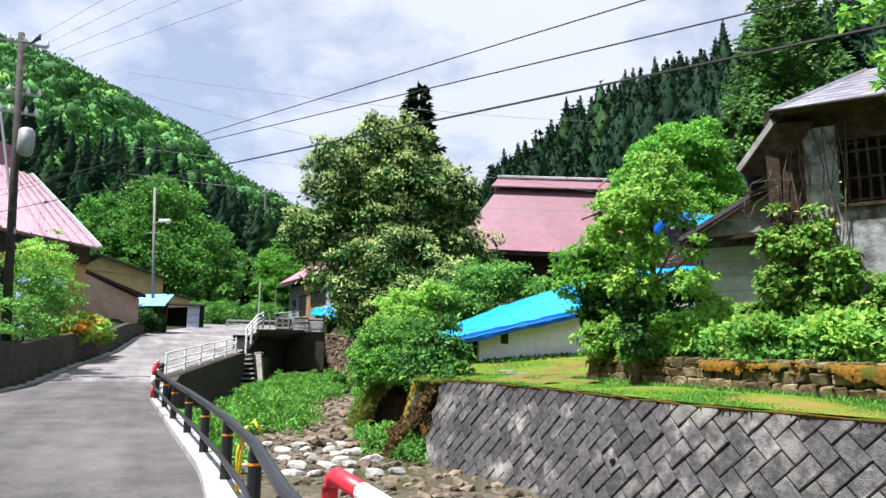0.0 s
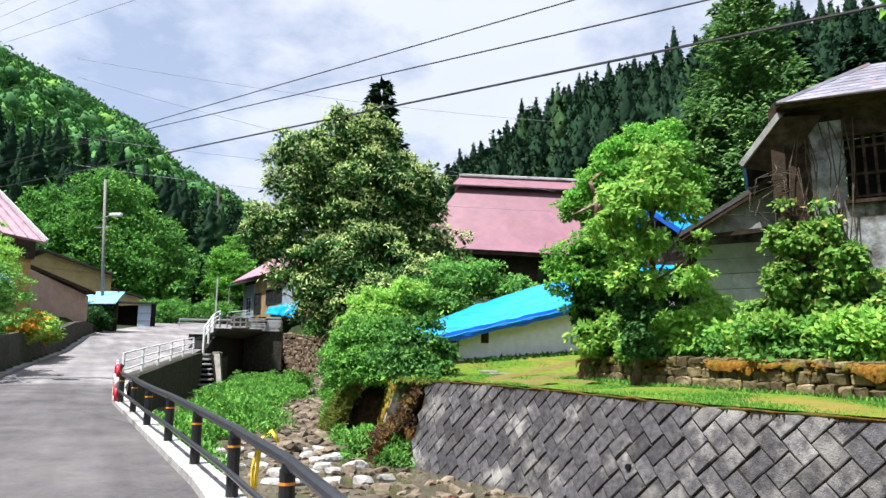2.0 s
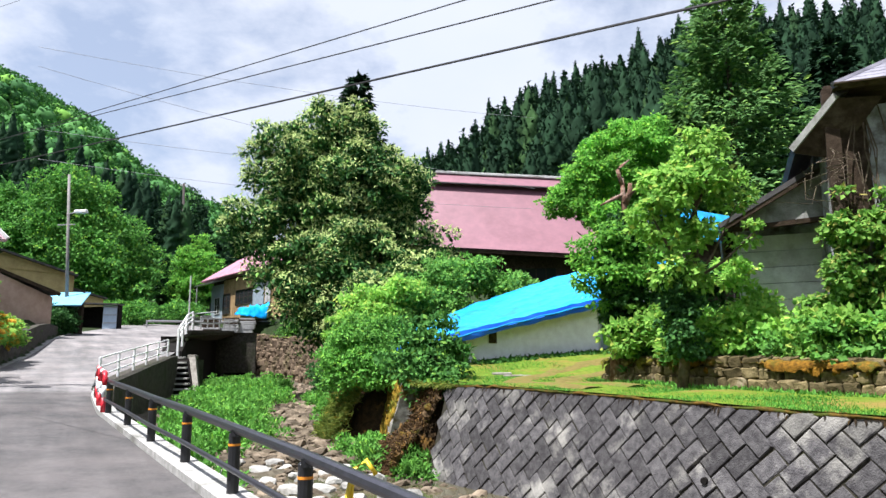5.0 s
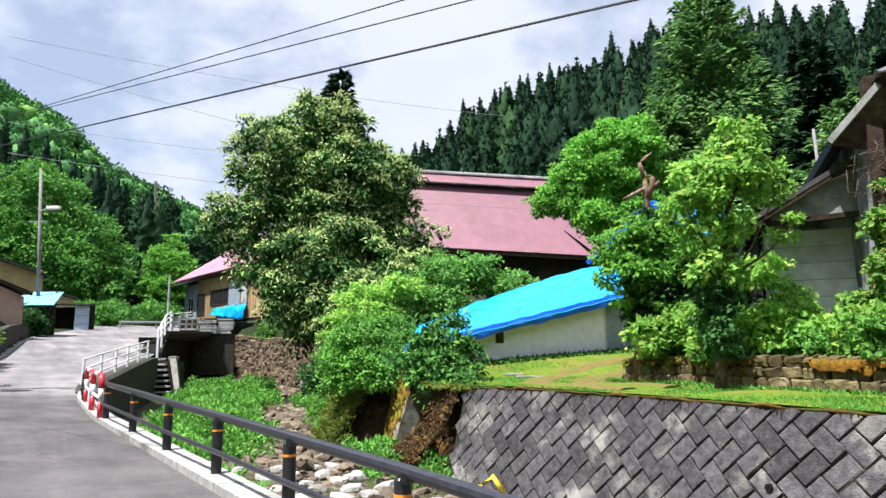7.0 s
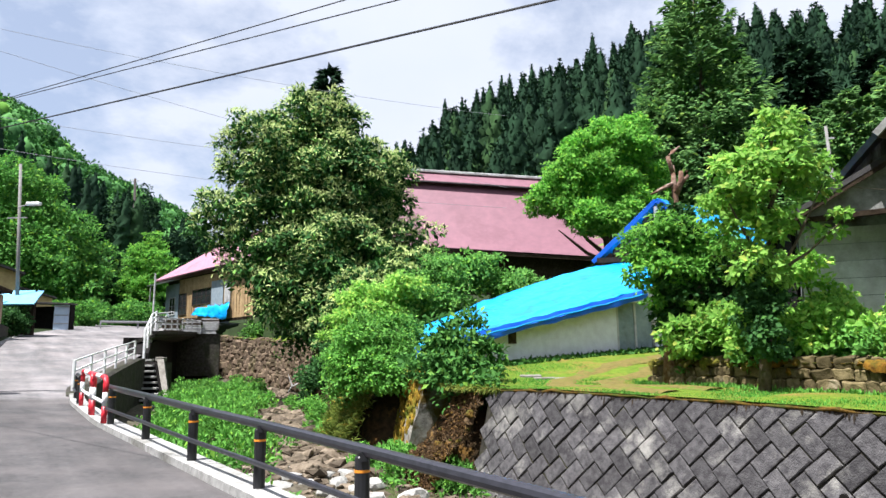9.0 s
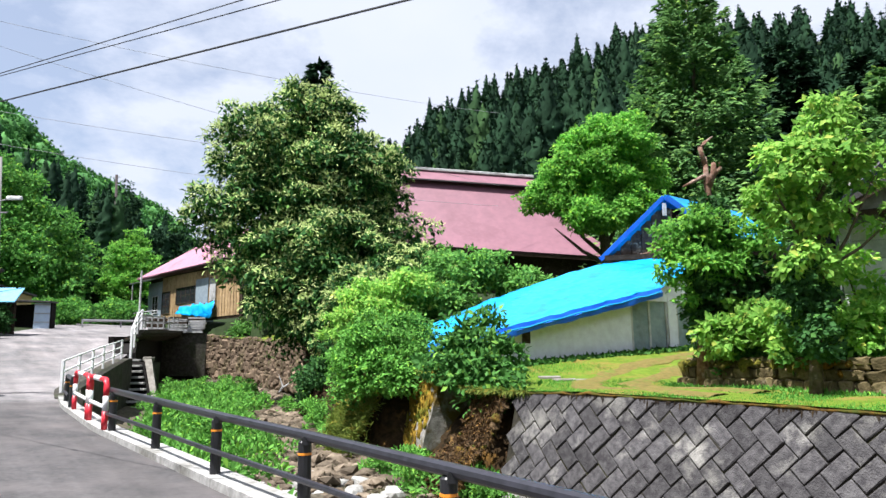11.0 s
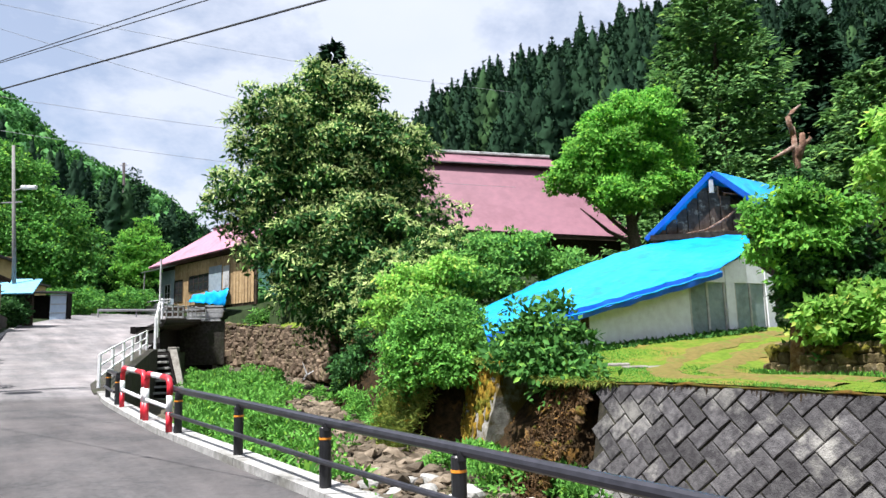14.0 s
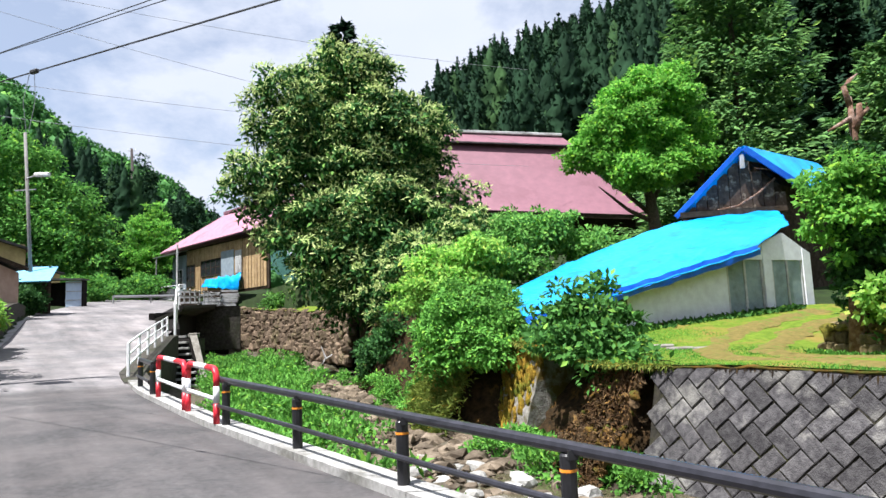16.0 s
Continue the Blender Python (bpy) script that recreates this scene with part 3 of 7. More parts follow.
def land_z(x, y):
    x, y = np.asarray(x, float), np.asarray(y, float)
    xl, xr, xe = np.interp(y, *BANK_L) - 0.7, np.interp(y, *BANK_R) + 0.9, np.interp(y, *EDGE_L)
    rz = road_z(x, y)
    left = np.where(x > xe - 0.4, rz - 0.12, rz + np.clip((xe - x) * 0.9, 0, 1.15) * np.clip((54 - y) / 6, 0, 1) + np.clip((xe - 14 - x) * 0.12, 0, 3))
    z = np.where(x <= xl, left, np.where(x < xr, bed_z(y) - 0.1, terrace_z(x, y) - 0.1))
    up_ = np.minimum(road_z(x * 0 - 30, y), 9.5)
    w_ = np.clip((y - 56) / 28, 0, 1)
    z = np.where(x >= xr, z * (1 - w_) + (up_ - 4.0) * w_, np.where(y > 76, up_, z))
    far = np.clip((np.hypot(x, y) - 80) / 20, 0, 1)
    return z + hill_z(x, y) * far


def steps(fine0, fine1, d, lo, hi):
    a = list(np.arange(fine0, fine1 + 1e-6, d))
    g, k = d, fine1
    while k < hi:
        g *= 1.16
        k += g
        a.append(k)
    g, k = d, fine0
    while k > lo:
        g *= 1.16
        k -= g
        a.insert(0, k)
    return np.array(a)


def height_sheet(name, xs, ys, fn, mat, skip=None):
    X, Y = np.meshgrid(xs, ys)
    Z = fn(X, Y)
    v = np.stack([X, Y, Z], -1).reshape(-1, 3)
    nx, ny = len(xs), len(ys)
    i = (np.arange(ny - 1)[:, None] * nx + np.arange(nx - 1)[None]).ravel()
    f = np.stack([i, i + 1, i + 1 + nx, i + nx], -1)
    if skip is not None:
        f = f[~skip(X[:-1, :-1].ravel(), Y[:-1, :-1].ravel())]
    return mesh_ob(name, v, f.tolist(), mat, smooth=True)


ground = height_sheet("ground", steps(-34, 18, 0.6, -2500, 2500), steps(-6, 78, 0.6, -2000, 2800), land_z, "soil")
tagged(ground, "valley ground of dark earth under woods", "ground", kind="structure")

# ---- road, kerb and river walls ----
ys = np.concatenate([np.arange(-14, 62, 1.0), [62, 66, 72, 80]])
rows, COLS = [], 9
for y in ys:
    xe, xk = float(np.interp(y, *EDGE_L)), float(np.interp(y, *BANK_L)) - 0.62
    rows.append([(xe + (xk - xe) * k / (COLS - 1), y) for k in range(COLS)])
v = [(x, y, float(road_z(x, y)) + 0.03 * math.sin(math.pi * k / (COLS - 1))) for r in rows for k, (x, y) in enumerate(r)]
f = [(i * COLS + k, i * COLS + k + 1, (i + 1) * COLS + k + 1, (i + 1) * COLS + k) for i in range(len(rows) - 1) for k in range(COLS - 1)]
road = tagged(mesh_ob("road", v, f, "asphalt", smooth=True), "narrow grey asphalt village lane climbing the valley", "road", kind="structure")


def strip(name, ys, fx0, fx1, fz, mat, label, drop=0.0, parent=None):
    """A long plate between two lines in plan, with a skirt."""
    v, f = [], []
    for y in ys:
        a, b = fx0(y), fx1(y)
        z = fz((a + b) / 2, y)
        v += [(a, y, z - drop), (a, y, z), (b, y, z), (b, y, z - drop)]
    for i in range(len(ys) - 1):
        for k in range(3):
            f.append((4 * i + k, 4 * i + k + 1, 4 * i + 5 + k, 4 * i + 4 + k))
    f += [(0, 1, 2, 3), tuple(4 * (len(ys) - 1) + k for k in (3, 2, 1, 0))]
    return mesh_ob(name, v, f, mat, parent, label)


bl = lambda y: float(np.interp(y, *BANK_L))
br = lambda y: float(np.interp(y, *BANK_R))
kerb = tagged(new("kerb"), "pale concrete kerb along the river side of the lane", "kerb", kind="structure")
yk = -10.0
while yk < 22.2:
    ya = min(yk + 2.0, 22.2)
    strip("kerb_stone", np.linspace(yk + 0.012, ya - 0.012, 4), lambda y: bl(y) - 0.66, lambda y: bl(y) - 0.24, lambda x, y: float(road_z(x, y)) + 0.1, "kerb", "", 0.3, kerb)
    yk = ya
bank_wall = strip("river_wall_left", np.arange(-10, 22.3, 1.0), lambda y: bl(y) - 0.6, lambda y: bl(y) - 0.27, lambda x, y: float(road_z(x, y)) - 0.02, "concrete", "", 2.6)
tagged(bank_wall, "stained concrete river wall under the lane", "wall", kind="structure")
bank_wall2 = strip("river_wall_upper", np.concatenate([np.arange(22.2, 37.5, 1.0), [38.2]]), lambda y: bl(y) - 0.75, lambda y: bl(y) + 0.02, lambda x, y: float(road_z(x, y)) + 0.05, "dark_concrete", "", 3.4)
tagged(bank_wall2, "dark stained concrete wall below the white railing", "wall", kind="structure")
# abutment coloured near-black for the shade beneath the bridge
abut = strip("bridge_abutment", np.array([40.2, 44, 50, 58, 66, 74]), lambda y: bl(y) - 2.0, lambda y: bl(y) - 0.2, lambda x, y: float(road_z(x, y)) + 0.04, "shade_black", "", 5.0)
tagged(abut, "bridge abutment painted near-black as the shade under the bridge", "wall", kind="structure")
# left side of the lane: a dark retaining wall with an uneven top
el = lambda y: float(np.interp(y, *EDGE_L))
left_wall = strip("left_retaining_wall", np.concatenate([np.arange(4, 46, 1.5)]), lambda y: el(y) - 0.55, lambda y: el(y) - 0.12, lambda x, y: float(road_z(x, y)) + float(np.interp(y, [4, 15, 20, 28, 39, 46], [1.5, 1.5, 1.35, 1.4, 1.15, 0.5])), "dark_concrete", "", 2.4)
tagged(left_wall, "dark mossy retaining wall beside the lane", "wall", kind="structure")
gut = strip("gutter", np.arange(-6, 50, 1.5), lambda y: el(y) - 0.1, lambda y: el(y) + 0.28, lambda x, y: float(road_z(x, y)) + 0.03, "kerb", "", 0.1)
tagged(gut, "narrow concrete gutter at the lane's foot", "gutter", kind="structure")

# river bed, water
bed = height_sheet("river_bed", np.arange(-30, 14, 0.35), np.arange(-4, 74, 0.4), lambda X, Y: bed_z(Y) + np.array([[0.16 * noise.noise((x * 0.7, y * 0.7, 0)) + 0.10 * noise.noise((x * 2.1, y * 2.1, 3)) for x, y in zip(a, b)] for a, b in zip(X, Y)]) + 0.25 * np.clip(1 - (X - np.interp(Y, *BANK_L)) / 3.2, 0, 1), "gravel", lambda x, y: (x < np.interp(y, *BANK_L) - 0.9) | (x > np.interp(y, *BANK_R) + 1.0))
tagged(bed, "gravelly brown bed of a shallow mountain stream", "river bed", kind="structure")
stream = height_sheet("water", np.arange(-26, 12, 0.5), np.arange(-4, 50, 0.8), lambda X, Y: bed_z(Y) + 0.02, water, lambda x, y: (x < np.interp(y, *BANK_L) + 0.3) | (x > np.interp(y, *BANK_R) + 0.9))
tagged(stream, "shallow clear brown stream water", "water", kind="structure")

# stairs down to the stream, with a side wall and a cap
stairs = thing("river_stairs", "worn concrete steps down to the stream bed", "stairs", kind="structure")
S0, S1 = V3((-16.4, 39.0, 2.0)), V3((-15.15, 39.0, 2.0))
for k in range(10):
    c = (S0 + S1) / 2 + V3((0.15 * k, -0.23 * k, -0.29 * k))
    part("step", box((1.2, 0.3, 0.1), c + V3((0, 0, -0.05)), None, 0.012), "kerb", stairs)
# core in near-black, painting the shade between the steps
part("flight_core", slab_bm([(-16.5, 39.3, 1.85), (-15.1, 39.3, 1.85), (-13.6, 36.9, -1.05), (-15.0, 36.9, -1.05)], 0.4), "shade_black", stairs)
part("side_wall", slab_bm([(-15.12, 39.35, 2.12), (-14.75, 39.35, 2.12), (-13.35, 36.9, -0.8), (-13.6, 36.9, -0.8)], 0.45), "concrete", stairs, "pale sloping concrete side wall")
part("newel", box((0.45, 0.5, 0.22), (-14.92, 39.5, 2.0), None, 0.03), "concrete", stairs)
part("newel_wall", wall_bm((-14.95, 39.4), (-14.9, 40.6), -1.2, 1.85, 0.4), "dark_concrete", stairs)

# bridge over the stream
bridge = thing("bridge", "low concrete bridge with short railings", "bridge")
A, B = V3((-17.0, 44.0, 3.62)), V3((-21.2, 70.0, 5.0))
n = V3((B - A).cross(V3((0, 0, 1)))).normalized()
part("deck", slab_bm([A + n * 0.0, B + n * 0.0, B - n * 1.6 - V3((0, 0, 0.5)), A - n * 1.6 - V3((0, 0, 0.6))], 0.18), "dark_concrete", bridge)
part("edge_beam", beam(A + V3((0, 0, 0.08)), B + V3((0, 0, 0.08)), 0.3, 0.2), "dark_concrete", bridge)
for k in range(12):
    p = A.lerp(B, 0.04 + 0.085 * k)
    part("railing_post", box((0.09, 0.09, 0.9), p + V3((0, 0, 0.7)), None, 0.015), "galv", bridge)
for h in (0.72, 1.05):
    part("railing_bar", beam(A + V3((0, 0, h)), B + V3((0, 0, h)), 0.05, 0.05), "galv", bridge)
# near-black sheet added as the shade under the deck
part("back_wall", wall_bm(A - n * 1.6, B - n * 1.6, -2, 3.4, 0.3, None, 4.6), "shade_black", bridge, "added near-black wall painted as the shade under the deck")


# second near-black sheet closing the shaded opening at the far end
part("end_wall", wall_bm((-21.14, 63.0), (-19.28, 63.2), -1.5, 4.2, 0.3), "shade_black", bridge, "added near-black wall painted as the shade under the deck")

# stone bank wall beyond the stream (right bank, upstream)
far_wall = thing("stone_bank_wall", "old rubble stone wall on the river bank", "wall", kind="structure")
WP = [V3((-21.2, 70, 0)), V3((-16.3, 64, 0)), V3((-11.7, 56, 0)), V3((-8.7, 49, 0)), V3((-7.2, 44, 0))]
WT = [4.7, 4.2, 3.55, 3.4, 2.9]
bm = bmesh.new()
rng = np.random.default_rng(3)
for i in range(4):
    a, b = WP[i], WP[i + 1]
    ln = (b - a).length
    R = along(a, b)
    for r in range(11):
        x = rng.uniform(-0.3, 0)
        while x < ln:
            w = rng.uniform(0.25, 0.95)
            zt = WT[i] + (WT[i + 1] - WT[i]) * x / ln
            z0 = 0.1
            h = (zt - z0) / 11
            c = a + R @ V3((x + w / 2, rng.uniform(-0.08, 0.08) + 0.035 * r - 0.3, z0 + h * (r + 0.5) + rng.uniform(-0.1, 0.1)))
            add_box(bm, c, (w * 1.05, rng.uniform(0.4, 0.6), h * rng.uniform(0.9, 1.9)), R @ Euler((rng.normal() * 0.15, rng.normal() * 0.2, rng.normal() * 0.15)).to_matrix(), 0.09)
            x += w
part("stone_course", bm, "wall_stone", far_wall).update_tag()
for i in range(4):
    part("wall_fill", wall_bm(WP[i] + V3((0.6, 0.3, 0)), WP[i + 1] + V3((0.6, 0.3, 0)), -0.5, WT[i] - 0.05, 0.5, None, WT[i + 1] - 0.05), "joint", far_wall)
mesh_ob("grass_cap", [(*(p + V3((-0.15, -0.1, 0))).to_tuple()[:2], t + 0.03) for p, t in zip(WP, WT)] + [(p.x + 4.5, p.y + 2.6, t + 0.5) for p, t in reversed(list(zip(WP, WT)))], [(0, 1, 2, 3, 4, 5, 6, 7, 8, 9)], "lawn", far_wall)

# terrace lawn behind the block wall
TOP = [V3(p) for p in ((-0.25, 16.3, 0.86), (0.35, 15.6, 0.84), (1.34, 14.2, 0.86), (2.28, 13.1, 0.8), (3.2, 11.85, 0.76), (4.4, 10.05, 0.68), (5.3, 8.95, 0.62), (6.2, 8.1, 0.58), (9.0, 5.3, 0.46), (12.0, 2.4, 0.34))]
ty, tx = [p.y for p in reversed(TOP)], [p.x for p in reversed(TOP)]
lawn_edge = lambda y: np.interp(y, ty + [19, 23, 31], tx + [-0.9, -2.0, -4.4])
v, f = [], []
NL = 26
lyy = np.concatenate([np.arange(2.4, 24, 0.3)])
for y in lyy:
    x0 = float(lawn_edge(y)) - 0.02
    for k in range(NL):
        x = x0 + (16 - x0) * (k / (NL - 1)) ** 1.6
        edge = np.interp(y, ty + [19, 23, 31], [p.z for p in reversed(TOP)] + [1.0, 1.75, 3.2])
        v.append((x, y, float(max(edge, 0)) + 0.03 + 0.05 * noise.noise((x * 0.8, y * 0.8, 1)) * min(k, 1)))
f = [(i * NL + k, i * NL + k + 1, (i + 1) * NL + k + 1, (i + 1) * NL + k) for i in range(len(lyy) - 1) for k in range(NL - 1)]
lawn = tagged(mesh_ob("terrace_lawn", v, f, "lawn", smooth=True), "mown grass terrace with worn brown wheel tracks", "lawn", kind="structure")


def lawn_z(x, y):
    return float(np.interp(y, ty + [19, 23, 31], [p.z for p in reversed(TOP)] + [1.0, 1.75, 3.2])) + 0.03


# buttress and rough earth bank left of the block wall
butt = thing("buttress", "leaning concrete buttress with golden moss on its edge", "buttress", kind="structure")
bf = [(-1.36, 21.3, 1.24), (-0.87, 19.45, 1.1), (-1.56, 19.5, -1.25), (-1.98, 21.2, -1.25)]
bm = bmesh.new()
vs = [bm.verts.new(p) for p in bf] + [bm.verts.new((p[0] + 1.5, p[1] + 0.25, p[2])) for p in bf]
for q in ((0, 1, 2, 3), (7, 6, 5, 4), (0, 4, 5, 1), (1, 5, 6, 2), (2, 6, 7, 3), (3, 7, 4, 0)):
    bm.faces.new([vs[k] for k in q])
bmesh.ops.recalc_face_normals(bm, faces=bm.faces)
bmesh.ops.subdivide_edges(bm, edges=bm.edges, cuts=9, use_grid_fill=True)
for q in bm.verts:
    q.co += V3((1, 0.5, 0.4)) * (0.06 * noise.noise(q.co * 2.2) + 0.03 * noise.noise(q.co * 7))
part("slab", bm, "moss_concrete", butt)


def bank_in(y, t):
    """How far the bank stands back: a hollow beside the buttress, and an undercut below the turf."""
    hol = np.clip((y - 17.3) / 0.4, 0, 1) * np.clip((21.7 - y) / 0.3, 0, 1)
    return 1.15 * hol + 0.5 * np.clip((t - 0.3) / 0.3, 0, 1) * (1 - hol) * np.clip((y - 15.4) / 0.6, 0, 1) * np.clip((19.3 - y) / 0.2, 0, 1)


bank = height_sheet("earth_bank", np.arange(0, 1.01, 0.04), np.arange(0, 1.01, 0.025), lambda X, Y: X * 0, "earth")
bv = bank.data.vertices
for vv in bv:
    u, t = vv.co.x, vv.co.y
    y = 15.7 + t * 19
    x = float(np.interp(y, *BANK_R)) + 0.35
    zt, zb = lawn_z(x, y) + 0.02 if y < 30 else 2.9, float(bed_z(y)) - 0.05
    s = 1.5 if y > 17 else 0.8
    k = 0.22 * noise.noise((u * 4, y * 1.3, 5)) + 0.1 * noise.noise((u * 11, y * 4, 2))
    near = min(max((y - 15.8) / 0.7, 0.0), 1.0)
    vv.co = (x - s * (1 - u) * near + k * near + float(bank_in(y, u)), y - (1 - u) * 0.7 * near + k * near, zb + (zt - zb) * u)
tagged(bank, "crumbling brown earth river bank", "bank", kind="structure")


# ---- buildings ----
def window(parent, p, q, z0, z1, frame_mat, mullions=1, grid=0, name="window"):
    """A window in a wall line from p to q: dark pane set back, frame proud."""
    p, q = V3((*p[:2], 0)), V3((*q[:2], 0))
    w = part(name, wall_bm(p, q, z0, z1, 0.05), glass, parent)
    R = along(p, q)
    c = (p + q) / 2
    ln = (q - p).length
    bm = bmesh.new()
    for z in (z0, z1):
        add_box(bm, (c.x, c.y, z), (ln + 0.08, 0.12, 0.08), R)
    for k in range(mullions + 2):
        m = p.lerp(q, k / (mullions + 1))
        add_box(bm, (m.x, m.y, (z0 + z1) / 2), (0.07, 0.11, z1 - z0), R)
    for k in range(grid):
        z = z0 + (z1 - z0) * (k + 1) / (grid + 1)
        add_box(bm, (c.x, c.y, z), (ln, 0.08, 0.05), R)
    part("frame", bm, frame_mat, w)
    return w


def planks(parent, p, q, z0, z1, n, mat, out, name="plank", fill=0.97):
    """Upright boards side by side on the wall line from p to q."""
    p, q = V3((*p[:2], 0)), V3((*q[:2], 0))
    rng = np.random.default_rng(n)
    for k in range(n):
        a, b = p.lerp(q, k / n), p.lerp(q, (k + fill) / n)
        o = V3(out) * rng.uniform(0.0, 0.03)
        part(name, wall_bm(a + o, b + o, z0, z1, 0.05), mat, parent)


# the white shed with the tarpaulin roof
u, nn = V3((0.918, 0.396, 0)), V3((-0.396, 0.918, 0))
SP = V3((1.5, 21.35, 0))
sp = lambda a, d=0.0: SP + u * a + nn * d
shed = thing("shed", "low white plastered shed under a blue tarpaulin roof", "shed")
bm = bmesh.new()
def prof(a0, a1, z0, z1a, z1b, d0, d1):
    c = [sp(a0, d0), sp(a1, d0), sp(a1, d1), sp(a0, d1)]
    vs = [bm.verts.new((p.x, p.y, z0)) for p in c] + [bm.verts.new((p.x, p.y, z)) for p, z in zip(c, (z1a, z1b, z1b, z1a))]
    for f in ((0, 1, 2, 3), (4, 5, 6, 7), (0, 1, 5, 4), (1, 2, 6, 5), (2, 3, 7, 6), (3, 0, 4, 7)):
        bm.faces.new([vs[i] for i in f])
prof(-0.75, 4.05, 1.2, 2.2, 3.42, 0.0, 0.25)
part("gable_wall", bm, "plaster", shed)
bm = bmesh.new()
prof(5.62, 5.98, 1.5, 3.86, 3.95, 0.0, 0.25)
prof(7.4, 7.75, 1.5, 3.72, 3.6, 0.0, 0.25)
prof(4.05, 6.6, 3.36, 3.42, 4.2, 0.02, 0.24)
prof(6.6, 7.75, 3.36, 4.2, 3.6, 0.02, 0.24)
part("door_wall", bm, "plaster", shed)
for a in (4.12, 6.02):
    w = 1.45 if a < 5 else 1.34
    door = part("door", wall_bm(sp(a, 0.1), sp(a + w, 0.1), 1.72, 3.42, 0.06), "door_wood", shed, "weathered blue-grey sliding door")
    for k in (0.0, 0.5, 1.0):
        part("stile", wall_bm(sp(a + w * k - 0.04, 0.06), sp(a + w * k + 0.04, 0.06), 1.72, 3.42, 0.05), "board", door)
part("threshold", wall_bm(sp(4.05, -0.03), sp(7.5, -0.03), 1.5, 1.74, 0.3), "dark_wood", shed)
part("small_window", wall_bm(sp(0.02, -0.01), sp(0.28, -0.01), 2.0, 2.36, 0.06), "dark_wood", shed, "small brown shuttered window")
bm = bmesh.new()
prof(-0.75, -0.5, 1.2, 2.2, 2.25, 0.25, 4.2)
prof(7.5, 7.75, 1.4, 3.65, 3.6, 0.25, 4.2)
prof(-0.75, 7.75, 1.2, 2.2, 3.6, 4.0, 4.25)
part("rear_wall", bm, "dark_wood", shed)
# tarpaulin: a creased sheet over the roof, hanging over the front edge
NU, NV = 140, 60
v, f = [], []
for j in range(NV):
    for i in range(NU):
        d = -0.35 + 4.4 * j / (NV - 1)
        ki, kj = i / (NU - 1), j / (NV - 1)
        a = -3.1 + 2.2 * kj + (8.1 + 1.6 * min(kj / 0.12, 1.0) - 1.5 * kj + (d + 0.35) * 0.95) * ki
        z = 1.86 + (a + 3.0) * 0.232 + max(d, 0) * 0.205
        z += kj * (0.34 * math.sin(math.pi * ki) - 0.45 * (1 - ki) ** 2) + 0.26 * min(max((a - 5.0) / 1.6, 0.0), 1.0) * (1 - kj)
        z += 0.05 * abs(noise.noise((a * 0.55 + d * 0.5, d * 0.9 - a * 0.3, 7.0))) + 0.03 * noise.noise((a * 2.6 + d, d * 0.7, 2.0))
        z += 0.035 * noise.noise((a * 1.3, d * 0.5, 0)) + 0.02 * math.sin(a * 5 + d * 1.7) * (0.5 + 0.5 * noise.noise((a, d, 4)))
        z += 0.05 * (1 - abs(noise.noise((a * 0.35 - d * 0.9, d * 0.5 + a * 0.12, 12.0)))) ** 9 + 0.025 * (1 - abs(noise.noise((a * 1.1 + d * 1.4, d * 0.9 - a * 0.5, 15.0)))) ** 8
        p = sp(a + 0.06 * noise.noise((d * 2, 3, a)), d)
        v.append((p.x, p.y, z))
f = [(j * NU + i, j * NU + i + 1, (j + 1) * NU + i + 1, (j + 1) * NU + i) for j in range(NV - 1) for i in range(NU - 1)]
tarp = mesh_ob("tarpaulin", v, f, "tarp", shed, "bright blue plastic tarpaulin roof cover", True)
so = tarp.modifiers.new("thick", "SOLIDIFY"); so.thickness = 0.03
v, f = [], []
for i in range(NU):
    a = -3.1 + 8.1 * i / (NU - 1)
    z = 1.86 + (a + 3.0) * 0.232
    for j, (d, dz) in enumerate(((-0.36, 0.03), (-0.39, -0.1), (-0.46, -0.12), (-0.45, -0.26))):
        w = 0.03 * noise.noise((a * 2.2, j * 1.5, 9))
        p = sp(a, d + w)
        v.append((p.x, p.y, z + dz + w))
f = [(i * 4 + j, i * 4 + j + 1, (i + 1) * 4 + j + 1, (i + 1) * 4 + j) for i in range(NU - 1) for j in range(3)]
# deeper blue than the roof sheet: the flap's shade side is in the colour
flap = mesh_ob("tarpaulin_flap", v, f, "tarp_edge", shed, "hanging edge of the tarpaulin, its shade side painted deep blue")
# tube added in the roof's lighter blue, standing for the sunlit fold line
part("hem", tube_bm([sp(-3.05 + 8.0 * k / 24, -0.47 - 0.02 * (k % 3)) + V3((0, 0, 1.75 + (8.0 * k / 24) * 0.232 + 0.02 * math.sin(k * 1.9))) for k in range(25)], 0.026, 6), "tarp", shed, "lighter tube added along the tarpaulin's edge as its lit fold", True)
so = flap.modifiers.new("thick", "SOLIDIFY"); so.thickness = 0.03

# the gable behind, with a blue-covered roof
bh = thing("storehouse", "old wooden storehouse with blue tarpaulin on its roof", "building")
PK, EL_, ER = V3((8.49, 28, 7.9)), V3((5.95, 28, 5.5)), V3((10.33, 28, 6.55))
back = V3((4.64, 2.84, 0))
bm = bmesh.new()
c = [bm.verts.new(p) for p in ((6.25, 28.3, 2.5), (10.08, 28.3, 2.5), (10.08, 28.3, 6.55), (8.49, 28.3, 7.75), (6.25, 28.3, 5.65))]
d = [bm.verts.new(V3(q.co) + back) for q in c]
bm.faces.new(c); bm.faces.new(d[::-1])
for i in range(5):
    bm.faces.new((c[i], c[(i + 1) % 5], d[(i + 1) % 5], d[i]))
part("gable_wall", bm, "dark_wood", bh, "weathered brown plank gable")
